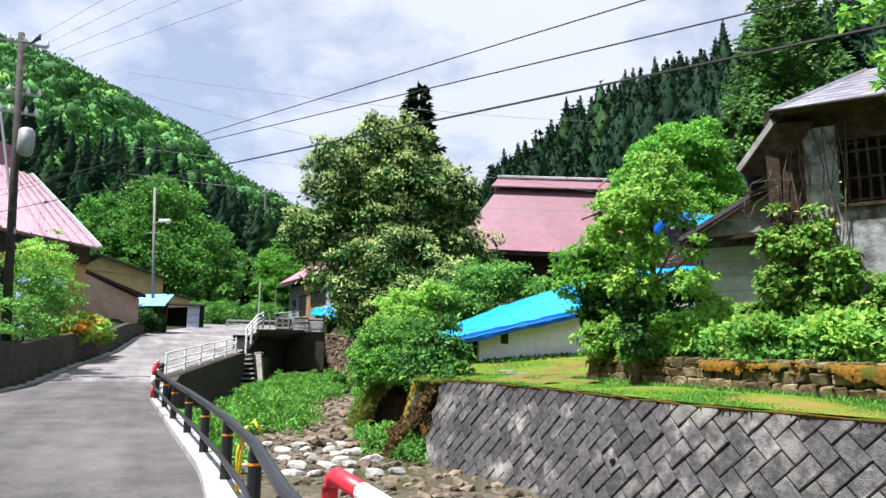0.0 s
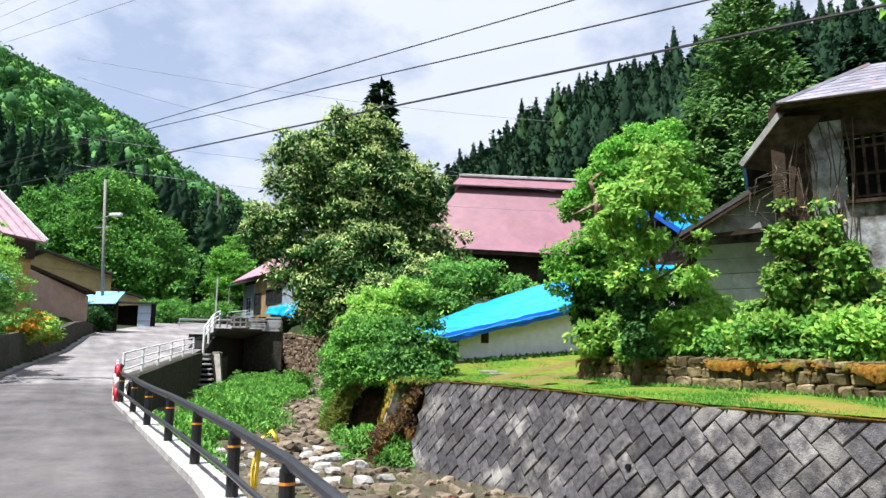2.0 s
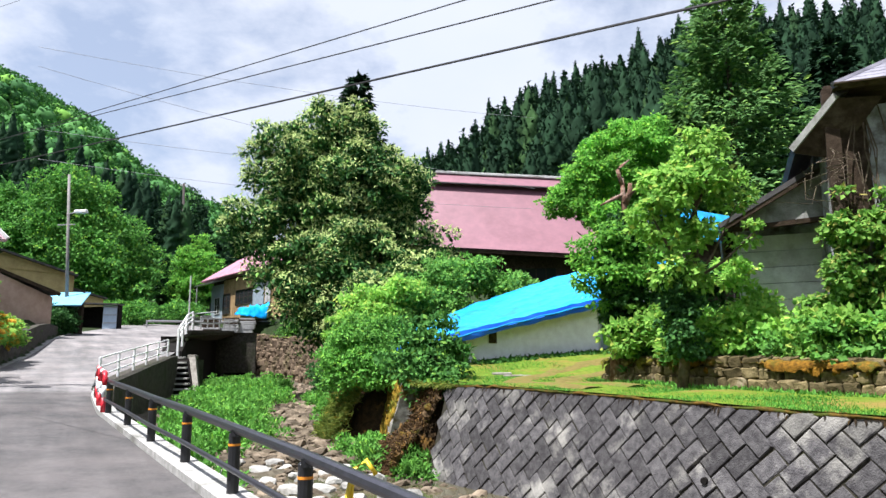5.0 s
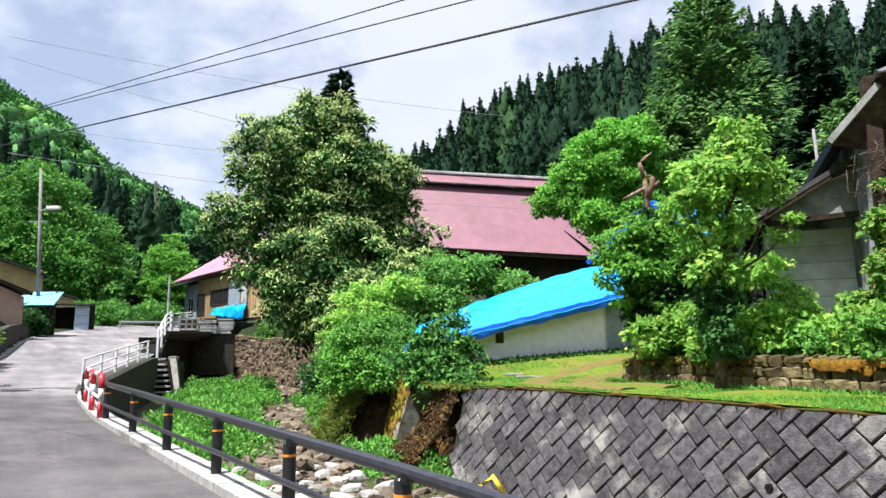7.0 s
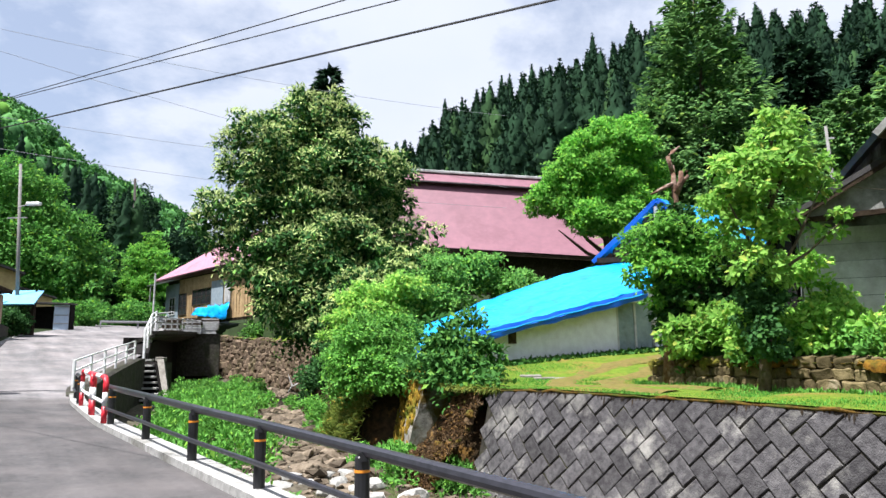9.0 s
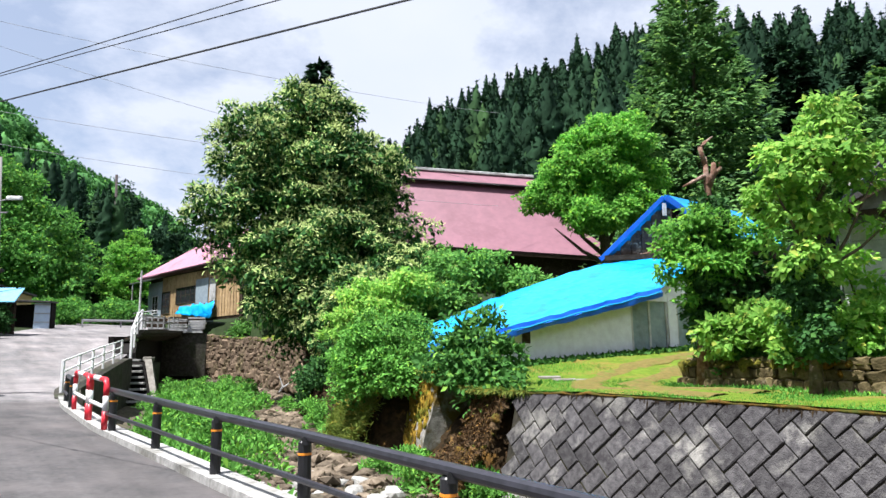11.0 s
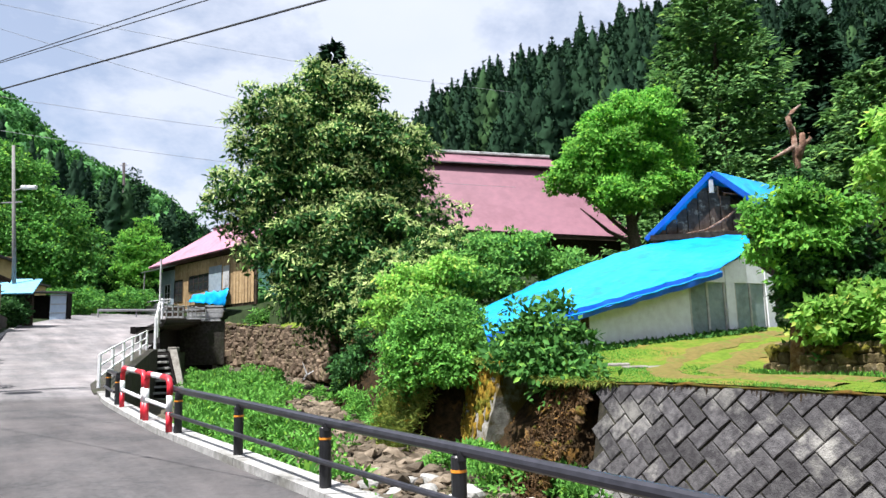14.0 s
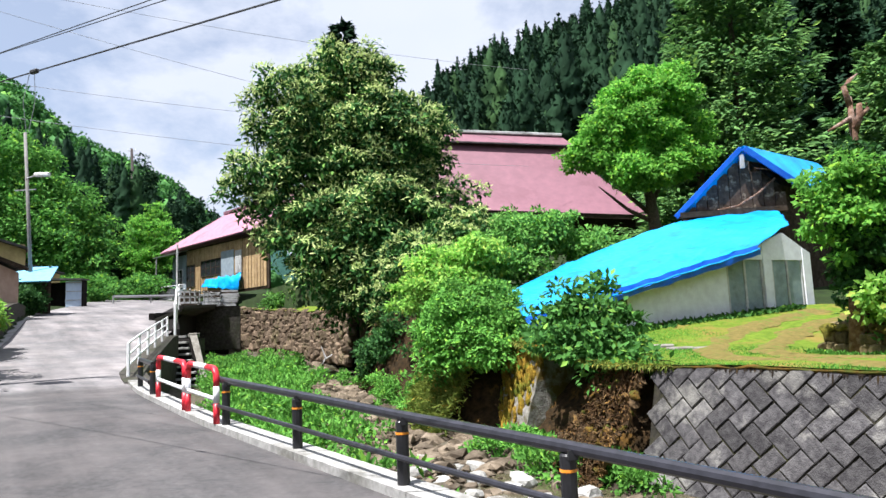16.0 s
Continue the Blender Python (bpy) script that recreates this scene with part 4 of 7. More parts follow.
part("roof_left", slab_bm([EL_ + V3((-0.1, -0.06, -0.06)), PK + V3((0, -0.06, 0.05)), PK + back + V3((0, 0, 0.05)), EL_ + back], 0.05), "tarp", bh)
part("roof_right", slab_bm([PK + V3((0, -0.3, 0.055)), ER + V3((0.2, -0.3, -0.1)), ER + back, PK + back + V3((0, 0, 0.055))], 0.12), "tarp", bh)
part("barge_left", beam(EL_ + V3((-0.12, -0.1, -0.1)), PK + V3((0, -0.1, 0.0)), 0.06, 0.17), "tarp_edge", bh)
part("barge_right", beam(ER + V3((0.2, -0.34, -0.2)), PK + V3((0, -0.34, -0.06)), 0.06, 0.22), "tarp_edge", bh)
part("tie_beam", beam((6.0, 27.9, 5.45), (9.98, 27.9, 5.6), 0.25, 0.2), "dark_wood", bh)
part("slack_rope", tube_bm([(9.7, 27.95, 6.75), (9.0, 27.9, 6.2), (8.2, 27.9, 5.75), (7.4, 27.9, 5.6)], 0.04, 5), "dead", bh)
part("king_post", box((0.14, 0.1, 0.5), (8.49, 27.9, 7.4)), "board", bh)
for k in range(9):
    x = 6.5 + k * 0.43
    zt = min(5.65 + (x - 6.25) * 0.93, 7.7 - (x - 8.49) * 0.92) - 0.1
    part("plank", box((0.4, 0.04, max(zt - 5.5, 0.1)), (x, 28.12, (zt + 5.5) / 2)), "straw_board", bh)

# the old two-storey storehouse by the lane, with creepers
kura = thing("old_house", "decaying grey plaster storehouse overgrown with creepers", "house")
w = V3((0.936, -0.35, 0)); wq = V3((0.35, 0.936, 0))
KP = V3((6.6, 12.95, 0))
kp = lambda a, z, d=0.0: V3((KP.x + w.x * a + wq.x * d, KP.y + w.y * a + wq.y * d, z))
part("annex_wall", wall_bm(kp(-0.47, 0, 2.3), kp(1.3, 0, 2.3), 1.0, 4.3, 0.2, None, 4.8), "old_plaster", kura, "lead-grey boarded lean-to wall")
for k in range(7):
    part("weatherboard", wall_bm(kp(-0.45, 0, 2.17), kp(1.28, 0, 2.17), 1.6 + 0.36 * k, 1.945 + 0.36 * k, 0.04), "pale_board", kura)
# gable in the shade-toned boards, darkened as if under the eave
part("annex_gable", wall_bm(kp(-0.35, 0, 1.35), kp(1.3, 0, 1.35), 4.15, 4.42, 0.08, 4.25, 5.3), "soffit_board", kura, "grey boarded gable darkened as shade under the lean-to roof")
part("annex_tie", beam(kp(-0.5, 4.14, 1.33), kp(1.3, 4.24, 1.33), 0.14, 0.1), "dark_wood", kura)
part("annex_post", tube_bm([kp(-0.42, 1.0, 1.5), kp(-0.42, 4.2, 1.5)], 0.022, 8), "board", kura, "thin pale post under the eave")
# side wall coloured near-black as the shade under the eave
part("annex_side", wall_bm(kp(-0.47, 0, 2.42), kp(-0.47, 0, 7.0), 1.0, 4.2, 0.15), "shade_black", kura)
part("annex_roof", slab_bm([kp(-0.8, 4.24, 1.05), kp(1.3, 5.44, 1.15), kp(1.3, 5.44, 7.0), kp(-0.8, 4.24, 7.0)], 0.1), "dark_roof", kura, "dark lean-to roof with a broken edge")
part("annex_rafter", beam(kp(-0.75, 4.12, 1.12), kp(1.25, 5.26, 1.2), 0.1, 0.12), "dark_wood", kura)
for k in range(6):
    part("rafter_end", beam(kp(-0.68, 4.16, 1.4 + k * 0.8), kp(0.0, 4.55, 1.4 + k * 0.8), 0.07, 0.09), "dark_wood", kura)
part("main_side_wall", wall_bm(kp(1.35, 0, 0.2), kp(1.35, 0, 6.5), 0.9, 5.9, 0.2), "old_plaster", kura)
part("front_wall", wall_bm(kp(1.95, 0, 0.1), kp(2.55, 0, 0.1), 0.9, 6.1, 0.25), "old_plaster", kura, "stained grey plaster wall")
part("front_frieze", wall_bm(kp(1.3, 0, 0.1), kp(2.55, 0, 0.1), 6.1, 6.6, 0.25), "dark_wood", kura)
part("corner_board", wall_bm(kp(1.3, 0, 0.1), kp(1.95, 0, 0.1), 3.6, 6.1, 0.25), "dark_wood", kura, "dark weathered boards at the corner")
part("corner_plaster", wall_bm(kp(1.3, 0, 0.1), kp(1.95, 0, 0.1), 0.9, 3.6, 0.25), "old_plaster", kura)
part("hip_soffit", slab_bm([H0_ for H0_ in (kp(1.4, 6.4, -0.7), kp(6.9, 6.32, -0.7), kp(6.9, 6.32, 0.1), kp(1.4, 6.4, 0.1))], 0.03), "dark_wood", kura, "dark board soffit")
part("front_wall_low", wall_bm(kp(2.55, 0, 0.1), kp(6.5, 0, 0.1), 0.9, 4.42, 0.25), "old_plaster", kura)
part("front_wall_top", wall_bm(kp(2.55, 0, 0.1), kp(6.5, 0, 0.1), 5.75, 6.6, 0.25), "dark_wood", kura)
part("front_wall_end", wall_bm(kp(4.3, 0, 0.1), kp(6.5, 0, 0.1), 4.4, 5.76, 0.24), "old_plaster", kura)
part("corner_post", wall_bm(kp(1.25, 0, 0.0), kp(1.5, 0, 0.0), 0.9, 6.5, 0.2), "dark_wood", kura)
# near-black sheet painting the unlit room behind the lattice
lat = part("window_recess", wall_bm(kp(2.6, 0, 0.3), kp(4.3, 0, 0.3), 4.42, 5.75, 0.06), "shade_black", kura, "window opening painted near-black as shade, with broken lattice")
for k in range(9):
    part("lattice_bar", wall_bm(kp(2.68 + k * 0.19, 0, 0.0), kp(2.73 + k * 0.19, 0, 0.0), 4.45, 5.72, 0.05), "dark_wood", lat)
for z in (4.5, 4.95, 5.5):
    part("lattice_rail", beam(kp(2.55, z, -0.03), kp(4.3, z + 0.03, -0.03), 0.04, 0.045), "dark_wood", lat)
part("window_sill", beam(kp(2.5, 4.4, -0.05), kp(4.4, 4.4, -0.05), 0.14, 0.07), "dark_wood", kura)
# half-hipped roof: the front hip of tin shingles, and the long slope to the left
H0, H1 = V3((7.71, 11.93, 6.4)), kp(7.0, 6.42, -0.7)
T0, T1 = kp(3.25, 7.5, 0.9), kp(5.2, 7.5, 0.9)
part("hip_deck", slab_bm([H0, H1, T1, T0], 0.1), "dark_wood", kura)
hip = part("hip_cover", slab_bm([H0 + V3((0, 0, 0.02)), H1 + V3((0, 0, 0.02)), T1 + V3((0, 0, 0.02)), T0 + V3((0, 0, 0.02))], 0.015), "tin", kura, "grey tin shingle roof streaked with rust")
rows_n = 9
for r in range(rows_n):
    fa, fb = r / rows_n, (r + 1) / rows_n
    a0, a1 = H0.lerp(T0, fa), H1.lerp(T1, fa)
    b0, b1 = H0.lerp(T0, fb), H1.lerp(T1, fb)
    nsh = 14 - r
    up = V3((0, 0, 0.035))
    for k in range(nsh):
        s0, s1 = k / nsh, (k + 0.97) / nsh
        mesh_ob("shingle", [a0.lerp(a1, s0) + up, a0.lerp(a1, s1) + up, b0.lerp(b1, s1) + up * 0.7, b0.lerp(b1, s0) + up * 0.7, a0.lerp(a1, s0), a0.lerp(a1, s1)], [(0, 1, 2, 3), (4, 5, 1, 0)], "tin", hip)
E0, E1 = V3((7.29, 12.88, 5.52)), V3((7.86, 12.14, 6.36))
part("left_slope", slab_bm([E0, E1, T0, kp(3.25, 7.6, 6.5), E0 + wq * 6.2], 0.12), "dark_roof", kura, "dark sagging roof slope")
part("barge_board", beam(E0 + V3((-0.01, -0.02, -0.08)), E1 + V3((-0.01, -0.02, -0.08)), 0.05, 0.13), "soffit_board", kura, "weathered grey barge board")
part("soffit", slab_bm([E0 + V3((0.03, 0, -0.13)), E1 + V3((0, 0, -0.13)), E1 + w * 0.75 + V3((0, 0, -0.2)), E0 + w * 0.75 + V3((0, 0, -0.35))], 0.03), "dark_wood", kura)
part("hip_ridge", tube_bm([H0, T0], 0.07, 6), "tin", kura)

# big farmhouse with the rose roof
farm = thing("farmhouse", "large farmhouse with a tall faded rose metal roof", "house")
RL, RR = V3((-1.4, 75, 22.6)), V3((12.0, 75, 21.6))
FL, FR = V3((-7.5, 67.5, 13.6)), V3((20.2, 67.5, 11.8))
BL, BR_ = V3((-7.5, 83, 13.6)), V3((20.2, 83, 11.8))
k1 = 0.86
ML, MR = FL.lerp(RL, k1), FR.lerp(RR, k1)
MLb, MRb = BL.lerp(RL, k1), BR_.lerp(RR, k1)
def roof_face(name, a, b, c, d, sag=0.5, n=12):
    v, f = [], []
    for j in range(n + 1):
        for i in range(n + 1):
            p = a.lerp(b, i / n).lerp(d.lerp(c, i / n), j / n)
            s = math.sin(math.pi * j / n) * sag
            v.append((p.x, p.y, p.z - s * 0.6))
    f = [(j * (n + 1) + i, j * (n + 1) + i + 1, (j + 1) * (n + 1) + i + 1, (j + 1) * (n + 1) + i) for j in range(n) for i in range(n)]
    return mesh_ob(name, v, f, "pink_roof", farm, "", True)
roof_face("roof_front", FL, FR, MR, ML, 0.9)
roof_face("roof_left", BL, FL, ML, MLb, 0.7)
roof_face("roof_right", FR, BR_, MRb, MR, 0.7)
roof_face("roof_back", BR_, BL, MLb, MRb, 0.7)
part("ridge_house", slab_bm([ML + V3((-0.7, -0.5, 0.25)), MR + V3((0.7, -0.5, 0.25)), RR + V3((0.8, 0, 0.3)), RL + V3((-0.8, 0, 0.3))], 0.2), "pink_roof", farm)
part("ridge_house_back", slab_bm([MRb + V3((0.7, 0.5, 0.25)), MLb + V3((-0.7, 0.5, 0.25)), RL + V3((-0.8, 0, 0.3)), RR + V3((0.8, 0, 0.3))], 0.2), "pink_roof", farm)
part("ridge_cap", beam(RL + V3((-0.9, 0, 0.4)), RR + V3((0.9, 0, 0.4)), 0.7, 0.3, 0.05), "board", farm)
part("ridge_band", beam(ML + V3((-0.8, -0.6, 0.12)), MR + V3((0.8, -0.6, 0.12)), 0.3, 0.13), "dark_roof", farm)
part("eave_board", beam(FL + V3((0.2, 0.15, -0.25)), FR + V3((-0.2, 0.15, -0.25)), 0.12, 0.3), "dark_wood", farm)
part("front_wall", wall_bm((-5.5, 69.5), (18.2, 69.5), 7.5, 13.2, 0.3, None, 11.8), "dark_wood", farm)
for a, b in (((-5.5, 69.5), (-5.5, 81)), ((18.2, 69.5), (18.2, 81)), ((-5.5, 81), (18.2, 81))):
    part("house_wall", wall_bm(a, b, 7.5, 12.0, 0.3), "dark_wood", farm)
window(farm, (6, 69.3), (10, 69.3), 9.2, 11.2, "dark_wood", 3)

# small house past the bridge
cot = thing("cottage", "small house with pink roof, tan planks and blue-grey porch", "house")
CL, CR = V3((-34.2, 95, 0)), V3((-22.6, 83, 0))
cz0, cze = 7.2, 13.4
outn = V3(((CR - CL).y, -(CR - CL).x, 0)).normalized()
cp = lambda f, o=0.0: CL.lerp(CR, f) + outn * o
part("wall", wall_bm(cp(0), cp(1.32), cz0, cze, 0.2), "dark_wood", cot)
part("wall_end", wall_bm(cp(0), cp(0, -9), cz0, cze, 0.2), "blue_wall", cot)
part("porch_wall", wall_bm(cp(-0.02, 0.14), cp(0.2, 0.14), cz0, cze - 0.6, 0.12), "blue_wall", cot, "blue-grey metal sheet wall")
planks(cot, cp(0.21, 0.16), cp(1.3, 0.16), cz0 + 0.3, cze - 0.2, 30, "tan_wood", outn, fill=0.86)
window(cot, cp(0.06, 0.24), cp(0.15, 0.24), 8.8, 11.0, "board", 1, 1)
window(cot, cp(0.22, 0.24), cp(0.34, 0.24), 8.6, 11.3, "dark_wood", 1, 2)
window(cot, cp(0.44, 0.24), cp(0.72, 0.24), 9.6, 11.5, "dark_wood", 3, 1)
part("shutter", wall_bm(cp(0.73, 0.28), cp(0.9, 0.28), 9.2, 12.2, 0.06), "blue_wall", cot, "pale grey-blue sheet panel")
part("shutter", wall_bm(cp(0.92, 0.28), cp(1.0, 0.28), 9.4, 12.0, 0.06), "board", cot)
e0, e1 = cp(-0.1, 1.3) + V3((0, 0, cze + 0.1)), cp(1.4, 1.3) + V3((0, 0, cze + 0.4))
r0, r1 = cp(0.28, -4.5) + V3((0, 0, 18.2)), cp(1.4, -4.5) + V3((0, 0, 18.6))
part("roof_front", slab_bm([e0, e1, r1, r0], 0.18), "lilac_roof", cot, "faded pink metal roof")
part("roof_hip", slab_bm([cp(-0.1, -10) + V3((0, 0, cze)), e0, r0], 0.18), "lilac_roof", cot)
part("roof_back", slab_bm([r0, r1, cp(1.4, -10) + V3((0, 0, cze)), cp(-0.1, -10) + V3((0, 0, cze))], 0.18), "lilac_roof", cot)
part("ridge", beam(r0 + V3((0, 0, 0.15)), r1 + V3((0, 0, 0.15)), 0.5, 0.35), "pink_roof", cot)
part("eave_sheet", slab_bm([cp(-0.16, 1.8) + V3((0, 0, cze - 0.5)), cp(0.22, 1.8) + V3((0, 0, cze - 0.4)), cp(0.22, 0.1) + V3((0, 0, cze)), cp(-0.16, 0.1) + V3((0, 0, cze - 0.1))], 0.08), "galv", cot)
part("porch_post", tube_bm([cp(-0.12, 1.6) + V3((0, 0, 6)), cp(-0.12, 1.6) + V3((0, 0, cze - 0.4))], 0.09, 6), "board", cot)
v, f = [], []
for i in range(14):
    for j in range(5):
        p = cp(0.52 + 0.5 * i / 13, 0.45 + 0.5 * j / 4 + 0.35 * noise.noise((i * 0.8, j * 1.1, 6)))
        v.append((p.x, p.y, 9.2 - (0.22 + 0.25 * i / 13) * j + 0.45 * noise.noise((i * 0.7, j * 0.5, 2))))
tp = mesh_ob("tarpaulin", v, [(i * 5 + j, i * 5 + j + 1, (i + 1) * 5 + j + 1, (i + 1) * 5 + j) for i in range(13) for j in range(4)], "tarp", cot, "crumpled blue tarpaulin", True)
so = tp.modifiers.new("thick", "SOLIDIFY"); so.thickness = 0.05
wp = thing("woodpile", "stacked grey firewood under a corrugated sheet", "woodpile")
q0, q1 = cp(0.35, 6.5), cp(0.95, 7.5)
for r in range(6):
    part("board_course", wall_bm(q0.lerp(q1, 0.01 * (r % 2)), q0.lerp(q1, 1 - 0.02 * (r % 3)), 5.0 + 0.42 * r, 5.38 + 0.42 * r, 0.9), "board", wp)
v, f = [], []
for i in range(25):
    p = q0.lerp(q1, i / 24)
    z = 7.62 + 0.09 * (i % 2) + 0.2 * noise.noise((i * 0.4, 0, 0))
    v += [(p.x + outn.x, p.y + outn.y, z), (p.x - outn.x, p.y - outn.y, z + 0.3)]
sh = mesh_ob("cover_sheet", v, [(2 * i, 2 * i + 1, 2 * i + 3, 2 * i + 2) for i in range(24)], "galv", wp)

# boards stacked behind the bridge railing
stk = thing("plank_stack", "stack of weathered grey boards behind the railing", "planks")
rng = np.random.default_rng(77)
PA, PB, PH = V3((-22.22, 60.0, 4.49)), V3((-17.78, 60.6, 4.49)), 1.31
part("base_wall", wall_bm(PA + V3((0, 0.5, 0)), PB + V3((0, 0.5, 0)), 1.0, PA.z, 0.5), "dark_concrete", stk, "dark low footing wall")
for k in range(9):
    for m in range(3):
        o = V3((rng.normal() * 0.12, 0.15 * m, 0))
        a, e = PA.lerp(PB, m / 3 + rng.uniform(0, 0.04)), PA.lerp(PB, (m + 0.96) / 3)
        zz = PH * (k + 0.5) / 9
        part("board", beam(V3((a.x, a.y, PA.z + zz)) + o, V3((e.x, e.y, PA.z + zz + rng.normal() * 0.02)) + o, 0.5, PH / 9 * 0.85), "board" if rng.random() < 0.75 else "dark_wood", stk)

# garage at the bend
gar = thing("garage", "dark open garage with a pale blue folding shutter", "garage")
G0, G1 = V3((-35.4, 60.3, 0)), V3((-31.2, 60.3, 0))
# inner walls near-black: the garage's inside shade is in their colour
for a, b in ((G0, G0 + V3((0, 2.2, 0))), (G1 + V3((1.15, 0, 0)), G1 + V3((1.15, 0.7, 0))), (G0 + V3((0, 2.2, 0)), G1 + V3((1.15, 0.7, 0)))):
    part("side", wall_bm(a, b, 3.6, 7.0, 0.12), "shade_black", gar)
part("roof", slab_bm([(-35.8, 59.7, 7.35), (-29.9, 59.7, 7.1), (-29.9, 61.2, 7.15), (-35.8, 62.8, 7.45)], 0.12), "dark_roof", gar)
# floor near-black too, so that sun on it still reads as shade
part("floor", slab_bm([(-35.4, 60.2, 4.5), (-30.1, 60.2, 4.55), (-30.1, 61.0, 4.6), (-35.4, 62.5, 4.6)], 0.6), "shade_black", gar)
sd = part("shutter", wall_bm((-31.25, 60.1), (-30.05, 60.4), 4.55, 6.95, 0.06), "door_blue", gar, "pale blue sheet-metal shutter")
for k in range(4):
    part("rib", wall_bm((-31.26, 60.05), (-30.04, 60.35), 4.7 + 0.7 * k, 4.76 + 0.7 * k, 0.06), "galv", sd)
can = thing("lean_to_shelter", "small shelter with a pale blue sheet roof", "shelter")
part("roof", slab_bm([(-29.4, 46.0, 5.7), (-25.4, 46.0, 5.7), (-26.4, 49, 6.9), (-29.4, 49, 6.9)], 0.08), "pale_blue", can)
for x, y in ((-29.2, 46.1), (-27.6, 46.1), (-29.2, 48.8), (-26.8, 48.8)):
    part("post", tube_bm([(x, y, 3.0), (x, y, 5.8 if y < 47 else 6.9)], 0.06, 6), "dark_wood", can)
part("back_wall", wall_bm((-29.2, 48.7), (-26.8, 48.7), 3.2, 6.7, 0.08), "dark_wood", can)

# houses left of the lane
lh = thing("roadside_house", "ochre roadside house with pale pink tin roof", "house")
part("annex_wall", wall_bm((-21.2, 30.6), (-20.0, 33.8), 2.0, 6.05, 0.15, None, 5.0), "pink_wall", lh, "pinkish board wall of the lean-to")
part("annex_end", wall_bm((-20.0, 33.8), (-24, 36), 2.0, 5.0, 0.15), "pink_wall", lh)
part("annex_roof", slab_bm([(-21.6, 30.2, 6.5), (-19.4, 33.6, 5.2), (-24.4, 36.6, 5.2), (-26, 33, 6.5)], 0.12), "dark_roof", lh)
part("annex_fascia", beam((-21.55, 30.15, 6.4), (-19.4, 33.55, 5.1), 0.08, 0.16), "dark_wood", lh)
part("front_wall", wall_bm((-23.0, 24.6), (-21.2, 30.6), 2.2, 7.3, 0.2), "ochre", lh)
part("front_wall_far", wall_bm((-21.2, 30.6), (-28, 33.5), 2.2, 7.3, 0.2), "ochre", lh)
part("near_wall", wall_bm((-23.0, 24.6), (-31, 27), 2.2, 7.3, 0.2), "ochre", lh)
part("dark_band", wall_bm((-22.95, 24.5), (-21.05, 30.6), 6.5, 7.4, 0.28), "dark_wood", lh)
window(lh, (-22.6, 25.6), (-21.8, 28.4), 4.0, 5.8, "dark_wood", 2)
ev = [V3((-22.4, 22.8, 7.5)), V3((-21.2, 31.8, 7.6)), V3((-30.5, 36, 7.6)), V3((-33, 26, 7.5))]
rg = [V3((-25.5, 26.5, 11.6)), V3((-25.2, 31.0, 11.6)), V3((-27.8, 31.8, 11.6)), V3((-28.5, 27.2, 11.6))]
for i in range(4):
    part("roof_slope", slab_bm([ev[i], ev[(i + 1) % 4], rg[(i + 1) % 4], rg[i]], 0.15), "pale_tin", lh)
    for k in range(11):
        a, b = ev[i].lerp(ev[(i + 1) % 4], (k + 0.5) / 11), rg[i].lerp(rg[(i + 1) % 4], (k + 0.5) / 11)
        part("roof_seam", beam(a + V3((0, 0, 0.05)), b + V3((0, 0, 0.05)), 0.06, 0.06), "pale_tin", lh)
    part("hip_cap", beam(ev[i] + V3((0, 0, 0.08)), rg[i] + V3((0, 0, 0.08)), 0.22, 0.14), "white", lh)
part("smoke_roof", slab_bm([V3((-26, 28, 13.1)), V3((-26, 30.4, 13.1)), V3((-28, 30.8, 13.1)), V3((-28, 28.2, 13.1))], 0.25), "pink_roof", lh)
part("smoke_house", box((2.2, 2.6, 1.5), (-27, 29.3, 12.3)), "lilac_roof", lh)
SC = 1.25
lh.scale, lh.location = (SC, SC, SC), V3((1.92, -1.63, 1.5)) * (1 - SC)
yh = thing("rear_house", "cream-walled house with dark gabled roof", "house")
part("gable_wall", wall_bm((-43.5, 63), (-36.8, 68.4), 3.8, 11.2, 0.2), "yellow_wall", yh)
part("gable_top", slab_bm([(-43.5, 63, 11.2), (-36.8, 68.4, 10.8), (-41.4, 64.6, 12.7)], 0.2), "yellow_wall", yh)
part("side_wall", wall_bm((-36.8, 68.4), (-43, 75), 3.8, 10.8, 0.2), "yellow_wall", yh)
part("roof_right", slab_bm([(-41.5, 63.4, 12.95), (-36.0, 68.0, 10.8), (-42, 76, 10.8), (-47, 71, 12.95)], 0.2), "dark_roof", yh)
part("roof_left", slab_bm([(-41.5, 63.4, 12.95), (-47, 71, 12.95), (-51, 67, 10.4), (-45, 60, 10.4)], 0.2), "dark_roof", yh)
part("lower_roof", slab_bm([(-37.2, 68.2, 9.7), (-34.2, 70.6, 8.7), (-38, 75, 8.7), (-41, 72, 9.7)], 0.14), "dark_roof", yh)
yh.location = (-2.0, -0.4, 0.0)
part("lower_wall", wall_bm((-37.4, 68.6), (-34.8, 70.8), 3.8, 9.4, 0.15, None, 8.6), "yellow_wall", yh)


